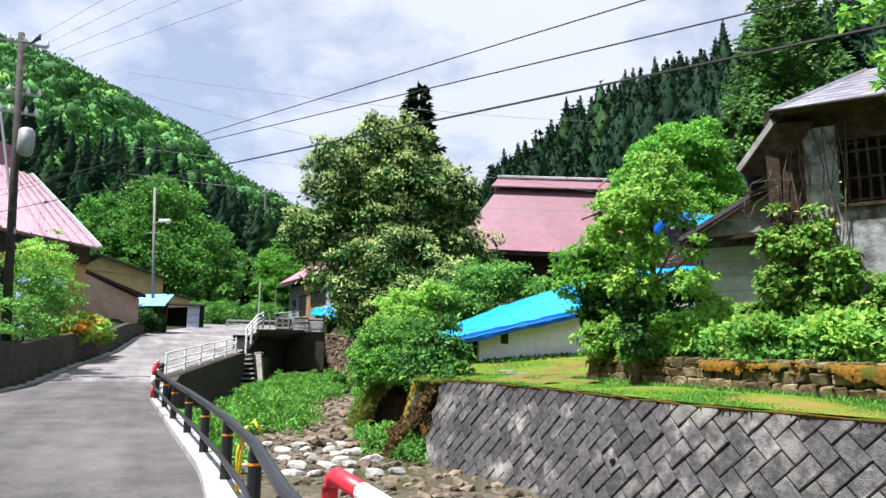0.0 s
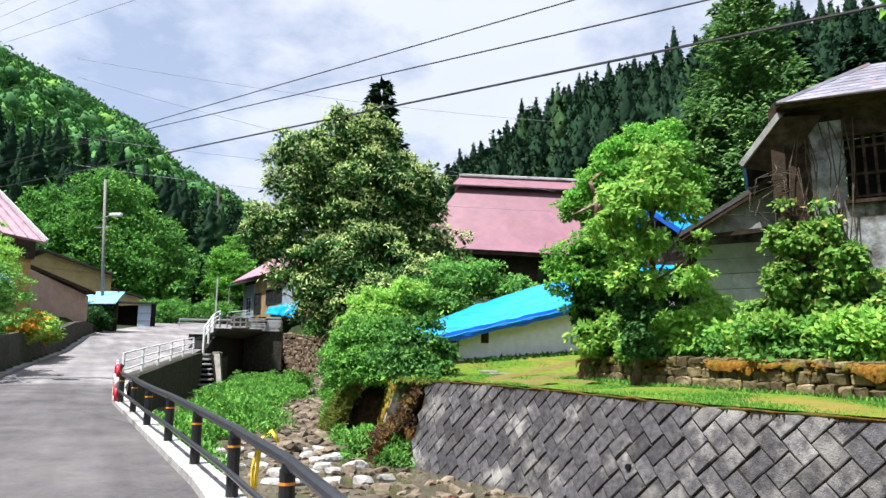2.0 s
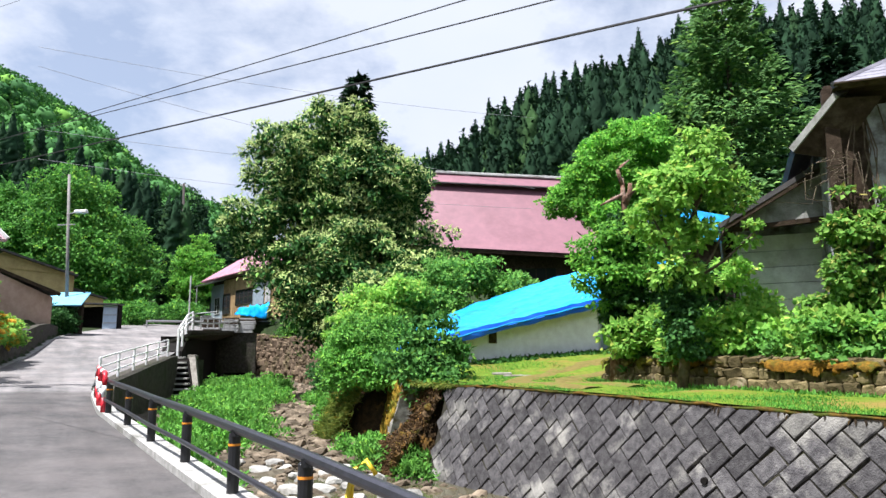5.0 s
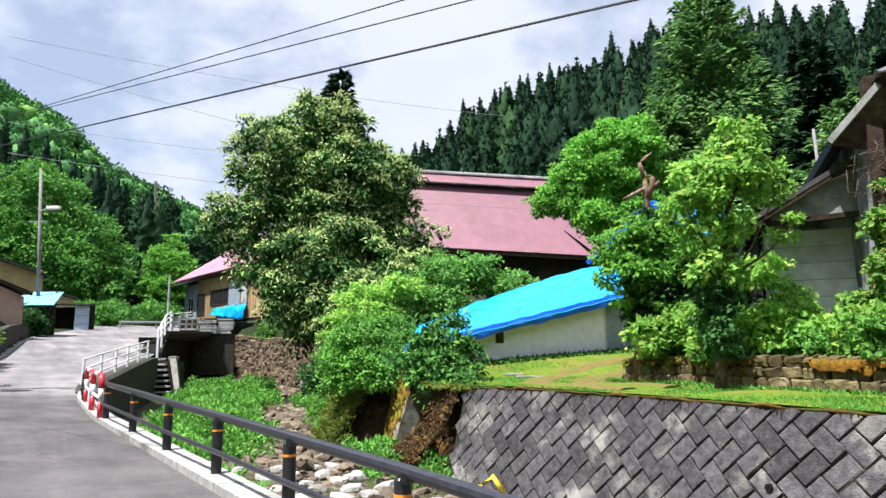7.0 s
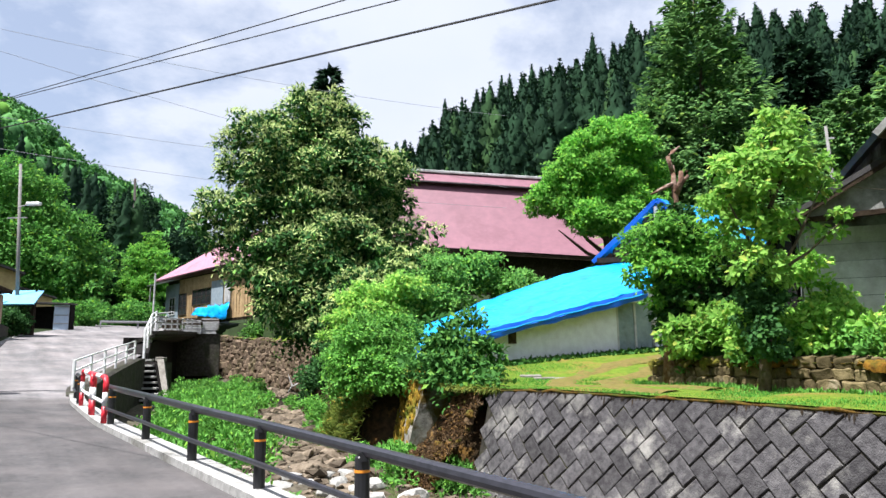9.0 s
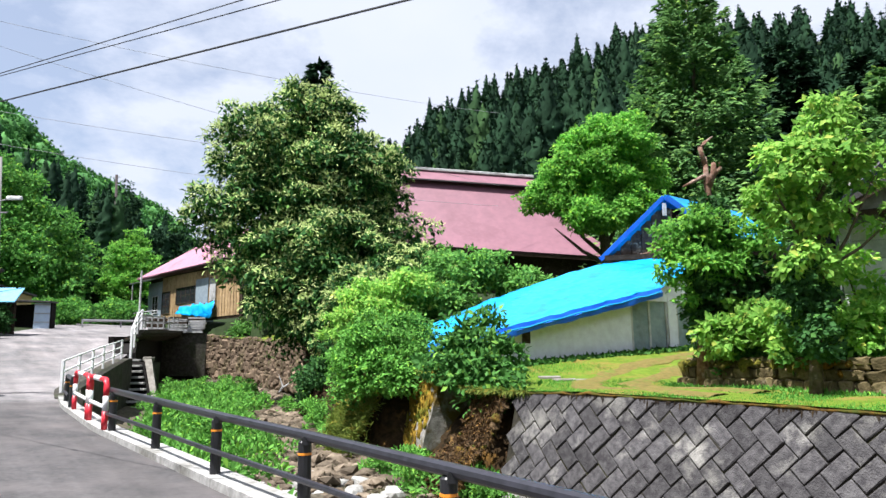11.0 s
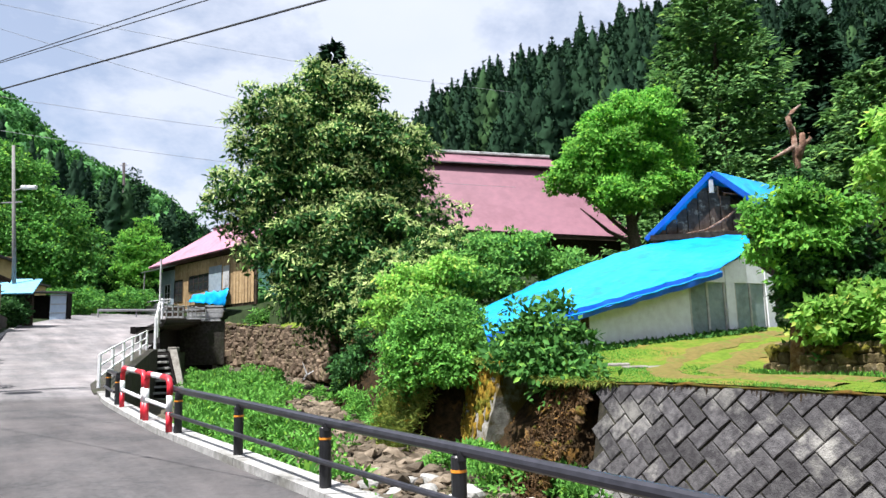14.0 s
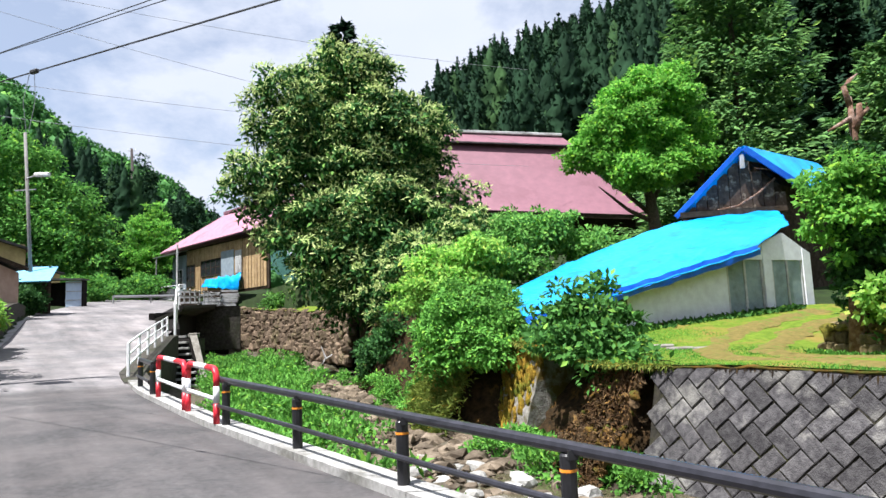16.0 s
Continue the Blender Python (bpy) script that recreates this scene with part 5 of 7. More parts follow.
# ---- trees and plants ----
chest = thing("chestnut_tree", "large chestnut tree covered in pale catkins", "tree")
CB = [(-6.6, 40, 11.8, 4.0, 3.8, 4.0), (-8.6, 39, 13.0, 2.6, 2.4, 2.5), (-4.8, 40.6, 11.6, 3.4, 3.2, 3.6), (-9.2, 38.5, 8.3, 3.0, 2.8, 2.5), (-3.4, 40.6, 7.6, 2.9, 3.0, 2.4), (-6.5, 38, 7.0, 3.9, 3.4, 3.2), (-7.6, 39.5, 15.2, 1.9, 1.7, 1.5), (-10.7, 39.2, 9.2, 1.3, 1.2, 1.0), (-1.2, 40.6, 6.9, 1.5, 1.8, 1.0), (-5.4, 36.5, 4.7, 2.2, 1.9, 1.7), (-10.0, 39, 11.6, 1.1, 1.1, 1.0), (-2.7, 41, 12.0, 1.4, 1.4, 1.2), (-5.7, 39.5, 14.9, 1.8, 1.6, 1.3), (-7.7, 38, 5.0, 1.7, 1.7, 1.5), (-6.5, 37.4, 3.4, 1.6, 1.5, 1.4), (-2.2, 39.5, 5.2, 2.0, 2.0, 1.6)]
branch_tree(chest, (-6.0, 39.5, 1.6), (-6.6, 40, 13), 0.45, [((-10, 38.6, 9.5), 0.35), ((-2.6, 41, 8.8), 0.4), ((-8.8, 39, 13.5), 0.6), ((-4.4, 41, 13), 0.65), ((-6, 36.6, 6.5), 0.3)], 1)
crown("foliage", CB, 7600, 8, 0.24, 0.36, "chestnut", chest, 11, 0.5, inner=0.25, aspect=0.45, dome=0.85)
crown("catkin_spray", CB, 7600, 8, 0.24, 0.27, "catkin", chest, 11, 0.4, "pale yellow-green hanging catkins", 0.25, 0.3, True, 0.85)
chest2 = thing("chestnut_tree", "low spreading chestnut branch with creamy catkins over the bank", "tree")
CB2 = [(-1.8, 32.5, 5.2, 2.0, 1.8, 1.2), (-3.4, 32.2, 4.0, 2.0, 1.8, 1.3), (-4.6, 32.8, 2.7, 1.3, 1.2, 1.2), (-2.4, 33, 3.2, 1.6, 1.6, 1.3), (-0.3, 33, 5.2, 1.2, 1.2, 0.8)]
branch_tree(chest2, (-3.2, 34, 2.2), (-2.6, 33, 4.6), 0.16, [((-0.6, 32.6, 5.4), 0.4), ((-4.6, 32.2, 3.6), 0.4)], 2)
crown("foliage", CB2, 1700, 8, 0.18, 0.26, "chestnut", chest2, 13, 0.45, aspect=0.45, dome=0.46)
crown("catkin_spray", CB2, 1700, 8, 0.18, 0.22, "catkin", chest2, 13, 0.3, "creamy catkins", 0.22, 0.3, True, 0.46)


def bough_sprays(base, h, r, seed, boughs, per, full=0.75, low=0.12, droop=0.3, leaf=(0.5, 1.0)):
    """Flat sprays set along whorled boughs that sag and lift again at their tips, with air between the layers."""
    rng = np.random.default_rng(seed)
    t = low + (0.985 - low) * (np.arange(boughs) + rng.random(boughs)) / boughs
    a = np.arange(boughs) * 2.39996 + rng.normal(size=boughs) * 0.35
    ln = r * np.clip((1 - t) / (1 - low), 0.02, 1) ** full * rng.uniform(0.6, 1.12, boughs) + 0.25
    u = rng.uniform(0.12, 1.0, (boughs, per)) ** 0.75
    out = np.stack([np.cos(a), np.sin(a), np.zeros(boughs)], -1)[:, None]
    side = np.stack([-np.sin(a), np.cos(a), np.zeros(boughs)], -1)[:, None]
    d = (u * ln[:, None])[..., None]
    sw = rng.normal(size=(boughs, per, 1)) * 0.2 * (ln[:, None, None] * (0.35 + 0.65 * u[..., None] * (1.25 - u[..., None])))
    sag = (-droop * ln[:, None] * (u - 0.75 * u ** 3) + 0.35 * ln[:, None] * np.clip(t, 0.3, 1)[:, None] * u)[..., None]
    up = np.array([0, 0, 1.0])
    P = np.asarray(base, float) + up * (h * t)[:, None, None] + out * d + side * sw + up * (sag - 0.1 * np.abs(sw) + rng.normal(size=(boughs, per, 1)) * 0.05 * ln[:, None, None] ** 0.5)
    D = out * 0.8 + side * np.sign(sw) * 0.65 + up * rng.uniform(-0.45, 0.15, (boughs, per, 1)) + rng.normal(size=(boughs, per, 3)) * 0.22
    N = up * 0.75 + out * 0.45 + np.array([-0.2, -0.3, 0]) + rng.normal(size=(boughs, per, 3)) * 0.3
    L = rng.uniform(*leaf, boughs * per)
    return P.reshape(-1, 3), D.reshape(-1, 3), N.reshape(-1, 3), L, L * 0.42


cedar = thing("cedar_tree", "dark conical cedar rising behind the chestnut", "tree")
part("trunk", tube_bm([(-8.9, 60, 4), (-8.9, 60, 26)], [0.5, 0.1], 7), "bark", cedar, smooth=True)
cards("foliage", *bough_sprays((-8.9, 60, 4.5), 23.8, 6.6, 21, 130, 60, 0.95, 0.1, 0.25, (0.45, 0.95)), "cedar", cedar)

maple = thing("tree", "bright green spreading tree beside the farmhouse", "tree")
LB = [(11.2, 48, 14.9, 2.6, 2.5, 1.0), (13.5, 48, 16.6, 2.0, 2.0, 1.0), (8.7, 47.5, 12.6, 1.9, 1.8, 0.8), (13.9, 47.5, 12.2, 2.1, 1.9, 0.9), (10.9, 46.6, 11.2, 2.3, 1.7, 0.75), (14.2, 48, 18.2, 1.1, 1.0, 0.7), (10.4, 48, 16.5, 1.5, 1.4, 0.7), (12.4, 47.4, 13.5, 1.9, 1.6, 0.8), (15.4, 48, 14.6, 1.3, 1.3, 0.8), (12.2, 48.2, 17.8, 1.3, 1.3, 0.7), (9.6, 47.4, 13.9, 1.3, 1.2, 0.6)]
branch_tree(maple, (12.8, 48.5, 6), (12, 48.3, 15), 0.4, [((9, 47.5, 12), 0.3), ((14.5, 48, 14), 0.4), ((13, 48, 17), 0.6), ((8.6, 47.2, 10.6), 0.25)], 5)
crown("foliage", LB, 6800, 8, 0.25, 0.28, "bright", maple, 22, 0.15, inner=0.2, aspect=0.6)

# conifers on the slope to the right: layered boughs in front, dark cedars behind
for k, (x, y, zb, h, r, lo) in enumerate(((25.5, 61.5, 7, 30, 9.5, 0.1), (33.0, 52.0, 7, 15.5, 6.5, 0.08), (20.8, 60.0, 7, 17, 6.0, 0.1), (41.0, 56.0, 8, 19, 7.0, 0.08))):
    cy = thing("cypress_tree", "tall cypress with layered drooping boughs on the slope", "tree", "cypresses on the slope")
    part("trunk", tube_bm([(x, y, zb - 2), (x + 0.3, y, zb + h * 0.5), (x, y, zb + h * 0.96)], [0.5, 0.3, 0.06], 7), "bark", cy, smooth=True)
    cards("foliage", *bough_sprays((x, y, zb), h, r, 30 + k, int(6.0 * h), 150, 0.55, lo, 0.36, (0.35, 0.85)), "hinoki", cy)
for k, (x, y, zb, h, r) in enumerate(((35, 74, 9, 29, 6.5), (43, 76, 9, 30, 7), (50, 72, 9, 27, 7), (29.5, 78, 10, 30, 6.5), (38.5, 66, 8, 25, 6), (47, 64, 8, 24, 6.5), (56, 70, 9, 27, 7))):
    cd_ = thing("cedar_tree", "dark dense cedar standing on the slope", "tree", "cedars on the slope")
    part("trunk", tube_bm([(x, y, zb - 2), (x, y, zb + h * 0.9)], [0.45, 0.08], 7), "bark", cd_, smooth=True)
    cards("foliage", *bough_sprays((x, y, zb), h, r, 50 + k, 190, 60, 0.7, 0.06, 0.4, (0.7, 1.3)), "cedar", cd_)

# woods on the slopes
BV, BF = ball(2)


def cedar_shape(rng, h, r):
    """A ragged spire: tiers of drooping, toothed skirts that narrow to the tip."""
    n, lev = 14, 26
    v, f = [], []
    wob = rng.uniform(0.75, 1.2, (6, n))
    for k in range(lev):
        t = k / (lev - 1)
        out = k % 2
        rad = r * min((1 - t) ** 0.8, 0.6 + t * 1.6) * (1.0 if out else 0.68) + 0.03
        a = np.arange(n) * 2 * math.pi / n + 0.35 * (k // 2)
        tooth = rng.uniform(0.72, 1.28, n) * wob[k % 6]
        rr = rad * (tooth if out else 1.0)
        z = np.full(n, h * (0.05 + 0.95 * t)) - (0.03 * h * tooth * (1 - t) if out else 0)
        v.append(np.stack([np.cos(a) * rr, np.sin(a) * rr, z], -1))
        if k:
            for q in range(n):
                a0, a1, b0, b1 = (k - 1) * n + q, (k - 1) * n + (q + 1) % n, k * n + q, k * n + (q + 1) % n
                f += [(a0, a1, b1), (a0, b1, b0)]
    return np.concatenate(v), np.array(f)


def leaf_ball(rng, w, h):
    """A lumpy crown."""
    c = rng.uniform(-5, 5, 3)
    k = np.array([1 + 0.3 * noise.noise(V3(p * 1.7 + c)) + 0.22 * noise.noise(V3(p * 4.1 + c)) for p in BV])
    v = BV * k[:, None] * np.array([w, w, h]) + rng.normal(size=BV.shape) * 0.06 * w
    return v, BF


def hillside(name, mat, label, shapes, count, az0, az1, r0, r1, seed, hmin, cards_n, card, conifer):
    """A wood: solid ragged crowns with loose sprays on them."""
    rng = np.random.default_rng(seed)
    V, F, P, D, N, L = [], [], [], [], [], []
    n = 0
    for _ in range(count * 8):
        if n >= count:
            break
        r = math.sqrt(rng.uniform(r0 ** 2, r1 ** 2))
        az = rng.uniform(az0, az1)
        x, y = r * math.sin(radians(az)), r * math.cos(radians(az))
        if float(hill_z(x, y)) < hmin:
            continue
        v, f = shapes[int(rng.integers(len(shapes)))]
        s = rng.uniform(0.7, 1.25)
        if math.degrees(math.atan2(float(land_z(x, y)) + s * v[:, 2].max() - 1.2, r)) > np.interp(az, *CREST) + rng.normal() * (0.45 if conifer else 0.12):
            continue
        n += 1
        a = rng.uniform(0, 6.28)
        R = np.array([[math.cos(a), -math.sin(a), 0], [math.sin(a), math.cos(a), 0], [0, 0, 1]])
        w = (v * s) @ R.T + np.array([x, y, float(land_z(x, y))])
        mid = w.mean(0)
        V.append(w if conifer else mid + (w - mid) * 0.82)
        F.append(f)
        i = rng.integers(0, len(v), cards_n)
        o = unit(w[i] - np.array([x, y, w[:, 2].mean()]))
        P.append(w[i])
        D.append(unit(o + rng.normal(size=o.shape) * 0.5 + np.array([0, 0, -0.35 if conifer else 0.0])))
        N.append(o * 0.6 + np.array([0, 0, 0.8]) + rng.normal(size=o.shape) * 0.25)
        L.append(rng.uniform(0.6, 1.3, cards_n) * card)
    tagged(joined(name, V, F, mat, True), label, "wood", kind="stuff")
    L = np.concatenate(L)
    tagged(cards(name + "_sprays", np.concatenate(P), np.concatenate(D), np.concatenate(N), L, L * (0.5 if conifer else 0.55), mat), label, "wood", kind="stuff")


rng = np.random.default_rng(40)
CEDARS = [cedar_shape(rng, rng.uniform(22, 34), rng.uniform(4.4, 6.6)) for _ in range(12)]
BROAD = []
for _ in range(10):
    w_, h_ = rng.uniform(3.4, 5.6), rng.uniform(3.6, 6.0)
    v_, f_ = leaf_ball(rng, w_, h_)
    BROAD.append((v_ + np.array([0, 0, h_ * 0.6]), f_))
hillside("cedar_wood", "cedar", "dense dark cedar plantation covering the hillside", CEDARS, 1050, -7.5, 50, 100, 352, 41, 5, 330, 1.0, True)
hillside("broadleaf_wood", "wood_far", "mixed green broadleaf wood on the mountainside", BROAD, 1700, -64, -12, 98, 452, 42, 4, 330, 1.2, False)
hillside("conifer_wood", "cedar", "scattered dark conifers on the mountainside", [(v * 0.62, f) for v, f in CEDARS], 140, -50, -13, 100, 220, 43, 3, 90, 0.9, True)
hillside("understorey_wood", "wood_far", "lighter broadleaf trees at the hill's foot", [(v * 0.8, f) for v, f in BROAD], 200, -7, 50, 88, 125, 44, 1, 90, 1.0, False)
# the distant ridge at the valley's head, distance haze put into its colour
fx = np.linspace(-700, 200, 60)
v, f = [], []
for i, x in enumerate(fx):
    zt = 205 + 40 * math.sin(i * 0.35) + 22 * noise.noise((i * 0.4, 0, 0))
    v += [(x, 1300, -10), (x, 1340, zt * 0.6), (x, 1420, zt), (x, 1700, 20)]
f = [(4 * i + k, 4 * i + k + 1, 4 * i + 5 + k, 4 * i + 4 + k) for i in range(len(fx) - 1) for k in range(3)]
tagged(mesh_ob("backdrop", v, f, "wood_haze", smooth=True), "distant wooded ridge with blue-green haze in its colour", "hill", kind="structure")

# trees round the houses at the left
lt = thing("tree", "wide light green tree behind the roadside houses", "tree")
LT = [(-50.6, 86.2, 17.1, 8.6, 6.9, 6.9), (-56.3, 85.1, 15.9, 5.8, 5.8, 5.8), (-44.8, 86.2, 14.8, 5.8, 5.8, 5.8), (-51.7, 86.2, 22.8, 5.2, 5.2, 4.1), (-42.5, 85.1, 11.3, 4.0, 4.0, 3.4), (-57.5, 85.1, 20.5, 3.4, 3.4, 3.4)]
branch_tree(lt, (-50.6, 87, 6), (-50.6, 86.5, 20), 0.55, [((-57, 85, 17), 0.4), ((-44, 86, 16), 0.4), ((-52, 85, 23), 0.7)], 7)
crown("foliage", LT, 7000, 8, 0.42, 0.46, "garden_leaf", lt, 60, 0.05, aspect=0.6, dome=1.35)
st = thing("tree", "young bright green tree by the bend of the lane", "tree")
ST = [(-42.2, 110.0, 18.2, 3.3, 3.3, 3.0), (-44.5, 110.0, 15.7, 2.8, 2.8, 2.6), (-39.9, 110.0, 15.5, 2.8, 2.8, 2.6), (-42.4, 109.4, 13.5, 3.6, 3.0, 2.5), (-42.1, 110.0, 21.2, 1.6, 1.6, 1.6)]
branch_tree(st, (-42.2, 110.4, 8), (-42.2, 110.2, 19.4), 0.28, [((-44.7, 110, 16), 0.5), ((-40, 110, 16), 0.5)], 8)
crown("foliage", ST, 1500, 8, 0.35, 0.4, "bright", st, 61, 0.05, aspect=0.6)
# dark cedar leaf colour here paints the shade at the mountain foot
dk = thing("tree", "tree by the mountain foot with shade put into its dark leaves", "tree")
DK = [(-55.2, 121.4, 13.3, 8.3, 5.5, 8.3), (-46.9, 124.2, 11.9, 6.9, 5.5, 6.9), (-37.3, 127.0, 11.9, 5.5, 4.1, 5.5), (-63.5, 115.9, 13.3, 6.9, 5.5, 8.3), (-52.4, 127.0, 24.3, 6.9, 5.5, 9.7), (-44.2, 132.5, 20.2, 5.5, 5.5, 8.3)]
branch_tree(dk, (-52, 123, 8), (-52, 123, 24), 0.5, [((-44, 125, 15), 0.4), ((-62, 117, 16), 0.4)], 9)
crown("foliage", DK, 5200, 7, 0.5, 0.6, "cedar", dk, 62, 0.1, aspect=0.6)
for k, (blobs, mat, lab, leafs) in enumerate((
    ([(-17.3, 22.2, 3.7, 1.7, 1.3, 1.5), (-18.6, 23.0, 4.6, 1.5, 1.2, 1.3), (-16.2, 20.4, 3.1, 1.2, 1.1, 0.9)], "shrub", "round shrub with pale blossom above the wall", 0.17),
    ([(-20.6, 26.6, 5.2, 1.5, 1.2, 1.5), (-21.4, 27.6, 6.2, 1.4, 1.1, 1.3), (-19.9, 27.2, 4.2, 1.2, 1.0, 0.9)], "vine", "loose leafy garden tree before the ochre house", 0.16),
    ([(-19.3, 27.4, 2.75, 0.75, 0.9, 0.5), (-19.75, 29.0, 2.95, 0.85, 1.0, 0.55), (-20.3, 30.6, 2.95, 0.7, 0.8, 0.45)], "vine", "low bright plants spilling over the wall", 0.2),
    ([(-26.6, 46, 4.6, 0.9, 0.9, 0.8), (-27.2, 46.6, 5.0, 0.8, 0.8, 0.7)], "ivy", "dark clipped bush beside the shelter", 0.2))):
    bsh = thing("bush", lab, "bush")
    b0 = blobs[0]
    zg = float(land_z(b0[0], b0[1]))
    part("stem", tube_bm([(b0[0], b0[1], zg - 0.2), (b0[0], b0[1], b0[2])], [0.06, 0.03], 6), "bark", bsh)
    crown("foliage", blobs, 700, 8, 0.16, leafs, mat, bsh, 70 + k, 0.05, aspect=0.55)
    if k == 0:
        crown("blossom", blobs[:1], 60, 8, 0.1, 0.13, "pale_flower", bsh, 80, 0, "pale blue blossom", 0.0, 0.9)
    if k == 2:
        crown("blossom", blobs, 2400, 5, 0.1, 0.17, "flower", bsh, 81, -0.4, "orange-yellow flowers", 0.0, 0.8, True)

# shrubs between the chestnut and the shed
for k, (blobs, mat, lab, n, leafs) in enumerate((
    ([(0.4, 28, 4.9, 1.7, 1.3, 0.9), (-1.6, 27.8, 3.9, 1.3, 1.2, 0.9), (2.8, 28.2, 4.5, 1.4, 1.2, 0.55), (-0.6, 27.4, 3.4, 1.4, 1.0, 1.0)], "shrub", "tall loose shrub behind the shed", 1900, 0.17),
    ([(-2.7, 21.9, 1.9, 0.9, 0.75, 0.8), (-1.75, 22.3, 2.25, 0.8, 0.7, 0.7), (-3.2, 21.6, 1.1, 0.65, 0.6, 0.75), (-2.2, 20.9, 1.25, 0.75, 0.6, 0.7), (-1.3, 21.2, 1.5, 0.6, 0.55, 0.6)], "weed", "rounded bright green shrub hanging over the bank", 2300, 0.12),
    ([(0.0, 18.0, 1.8, 0.75, 0.65, 0.65), (-0.75, 18.1, 1.75, 0.6, 0.5, 0.6), (0.5, 17.8, 1.45, 0.45, 0.45, 0.4), (0.0, 17.5, 1.2, 0.65, 0.45, 0.45), (0.1, 18.2, 2.15, 0.4, 0.4, 0.35), (-0.9, 17.7, 1.15, 0.45, 0.4, 0.4), (0.3, 16.75, 0.95, 0.5, 0.42, 0.32), (-0.3, 17.0, 0.95, 0.5, 0.42, 0.36), (-0.8, 18.85, 1.45, 0.4, 0.36, 0.32), (-0.35, 18.6, 1.3, 0.42, 0.4, 0.35)], "corner_leaf", "leafy dark green shrub on the wall's corner", 620, 0.17),
    ([(-3.2, 26.5, 3.2, 1.3, 1.2, 1.1), (-1.6, 26.6, 3.7, 1.1, 1.0, 0.9)], "vine", "tangled shrub with long light shoots", 1400, 0.16),
    ([(-4.0, 29.5, 1.6, 1.5, 1.2, 1.3), (-3.0, 27.0, 1.2, 1.3, 1.0, 1.1), (-4.7, 31.0, 1.0, 1.2, 1.0, 1.1)], "ivy", "dark bush overhanging the stream", 1500, 0.17))):
    bsh = thing("bush", lab, "bush")
    b0 = blobs[0]
    zg = max(lawn_z(b0[0], b0[1]), 0.3) if b0[1] < 24 else float(terrace_z(b0[0], b0[1]))
    for j in range(4):
        b = blobs[j % len(blobs)]
        part("stem", tube_bm([(b0[0] + 0.12 * j, b0[1] + 0.1, min(zg, b[2]) - 0.3), (b[0], b[1], b[2])], [0.05, 0.02], 5), "bark", bsh)
    crown("foliage", blobs, n, 8, 0.15, leafs, mat, bsh, 90 + k, 0.1, aspect=0.55)

bt = crown("bank_top_plants", [(-15.0 + 1.6 * k, 64.5 - 1.5 * k, 4.9 - 0.12 * k, 1.3, 1.0, 0.9) for k in range(6)], 1500, 8, 0.2, 0.26, "shrub", None, 131, 0.0, aspect=0.5)
tagged(bt, "rough green plants on top of the stone bank", "plants", kind="stuff")

fb = crown("far_bushes", [(x_, y_, float(land_z(x_, y_)) + 0.9 + 0.5 * (k % 2), 2.2, 1.8, 1.5) for k, (x_, y_) in enumerate(((-35.0, 74.0), (-32.5, 80.0), (-36.5, 80.0), (-38.5, 76.0), (-33.5, 84.0)))], 2200, 8, 0.25, 0.3, "garden_leaf", None, 133, 0.0, aspect=0.5)
tagged(fb, "rough green bushes past the bend of the lane", "bushes", kind="stuff")
# dead tree with ivy
dead = thing("dead_tree", "broken bare dead trunk wrapped in dark ivy", "tree")
part("trunk", tube_bm([(4.3, 15.9, 0.9), (4.42, 15.9, 2.4), (4.6, 15.9, 3.9), (4.67, 15.9, 4.7), (4.64, 15.9, 5.2), (4.63, 15.88, 5.75)], [0.2, 0.16, 0.11, 0.062, 0.07, 0.036], 9), "dead", dead, "bare reddish-brown dead wood", True)
for pts, rr in (([(4.64, 15.9, 5.55), (4.52, 15.85, 5.95), (4.62, 15.85, 6.05), (4.82, 15.85, 6.2)], [0.06, 0.05, 0.04, 0.015]), ([(4.66, 15.9, 5.1), (4.8, 15.88, 5.4), (4.82, 15.9, 5.62)], [0.09, 0.07, 0.05]), ([(4.64, 15.9, 5.35), (4.35, 15.8, 5.2), (4.05, 15.75, 5.05)], [0.05, 0.045, 0.02]), ([(4.8, 15.9, 5.35), (4.95, 15.85, 5.5), (4.93, 15.85, 5.62)], [0.05, 0.04, 0.02])):
    part("stub", tube_bm(pts, rr, 7), "dead", dead, smooth=True)
crown("ivy", [(4.55, 15.9, 2.8, 0.46, 0.48, 1.0), (4.6, 15.9, 3.7, 0.52, 0.5, 0.75), (4.62, 15.9, 4.4, 0.26, 0.26, 0.5), (4.5, 15.9, 2.35, 0.3, 0.34, 0.5)], 1700, 7, 0.09, 0.12, "ivy", dead, 101, 0.4, "dark ivy leaves", 0.3, 0.8)
crown("fresh_growth", [(4.1, 15.7, 4.05, 0.75, 0.6, 0.45), (5.1, 15.7, 3.9, 0.6, 0.5, 0.4), (3.75, 15.6, 3.4, 0.42, 0.4, 0.45), (4.45, 15.35, 3.3, 0.5, 0.3, 0.35), (3.85, 15.6, 2.9, 0.25, 0.3, 0.35)], 820, 8, 0.1, 0.13, "bright", dead, 102, 0.3, "bright green hanging shoots", 0.2, 0.5)

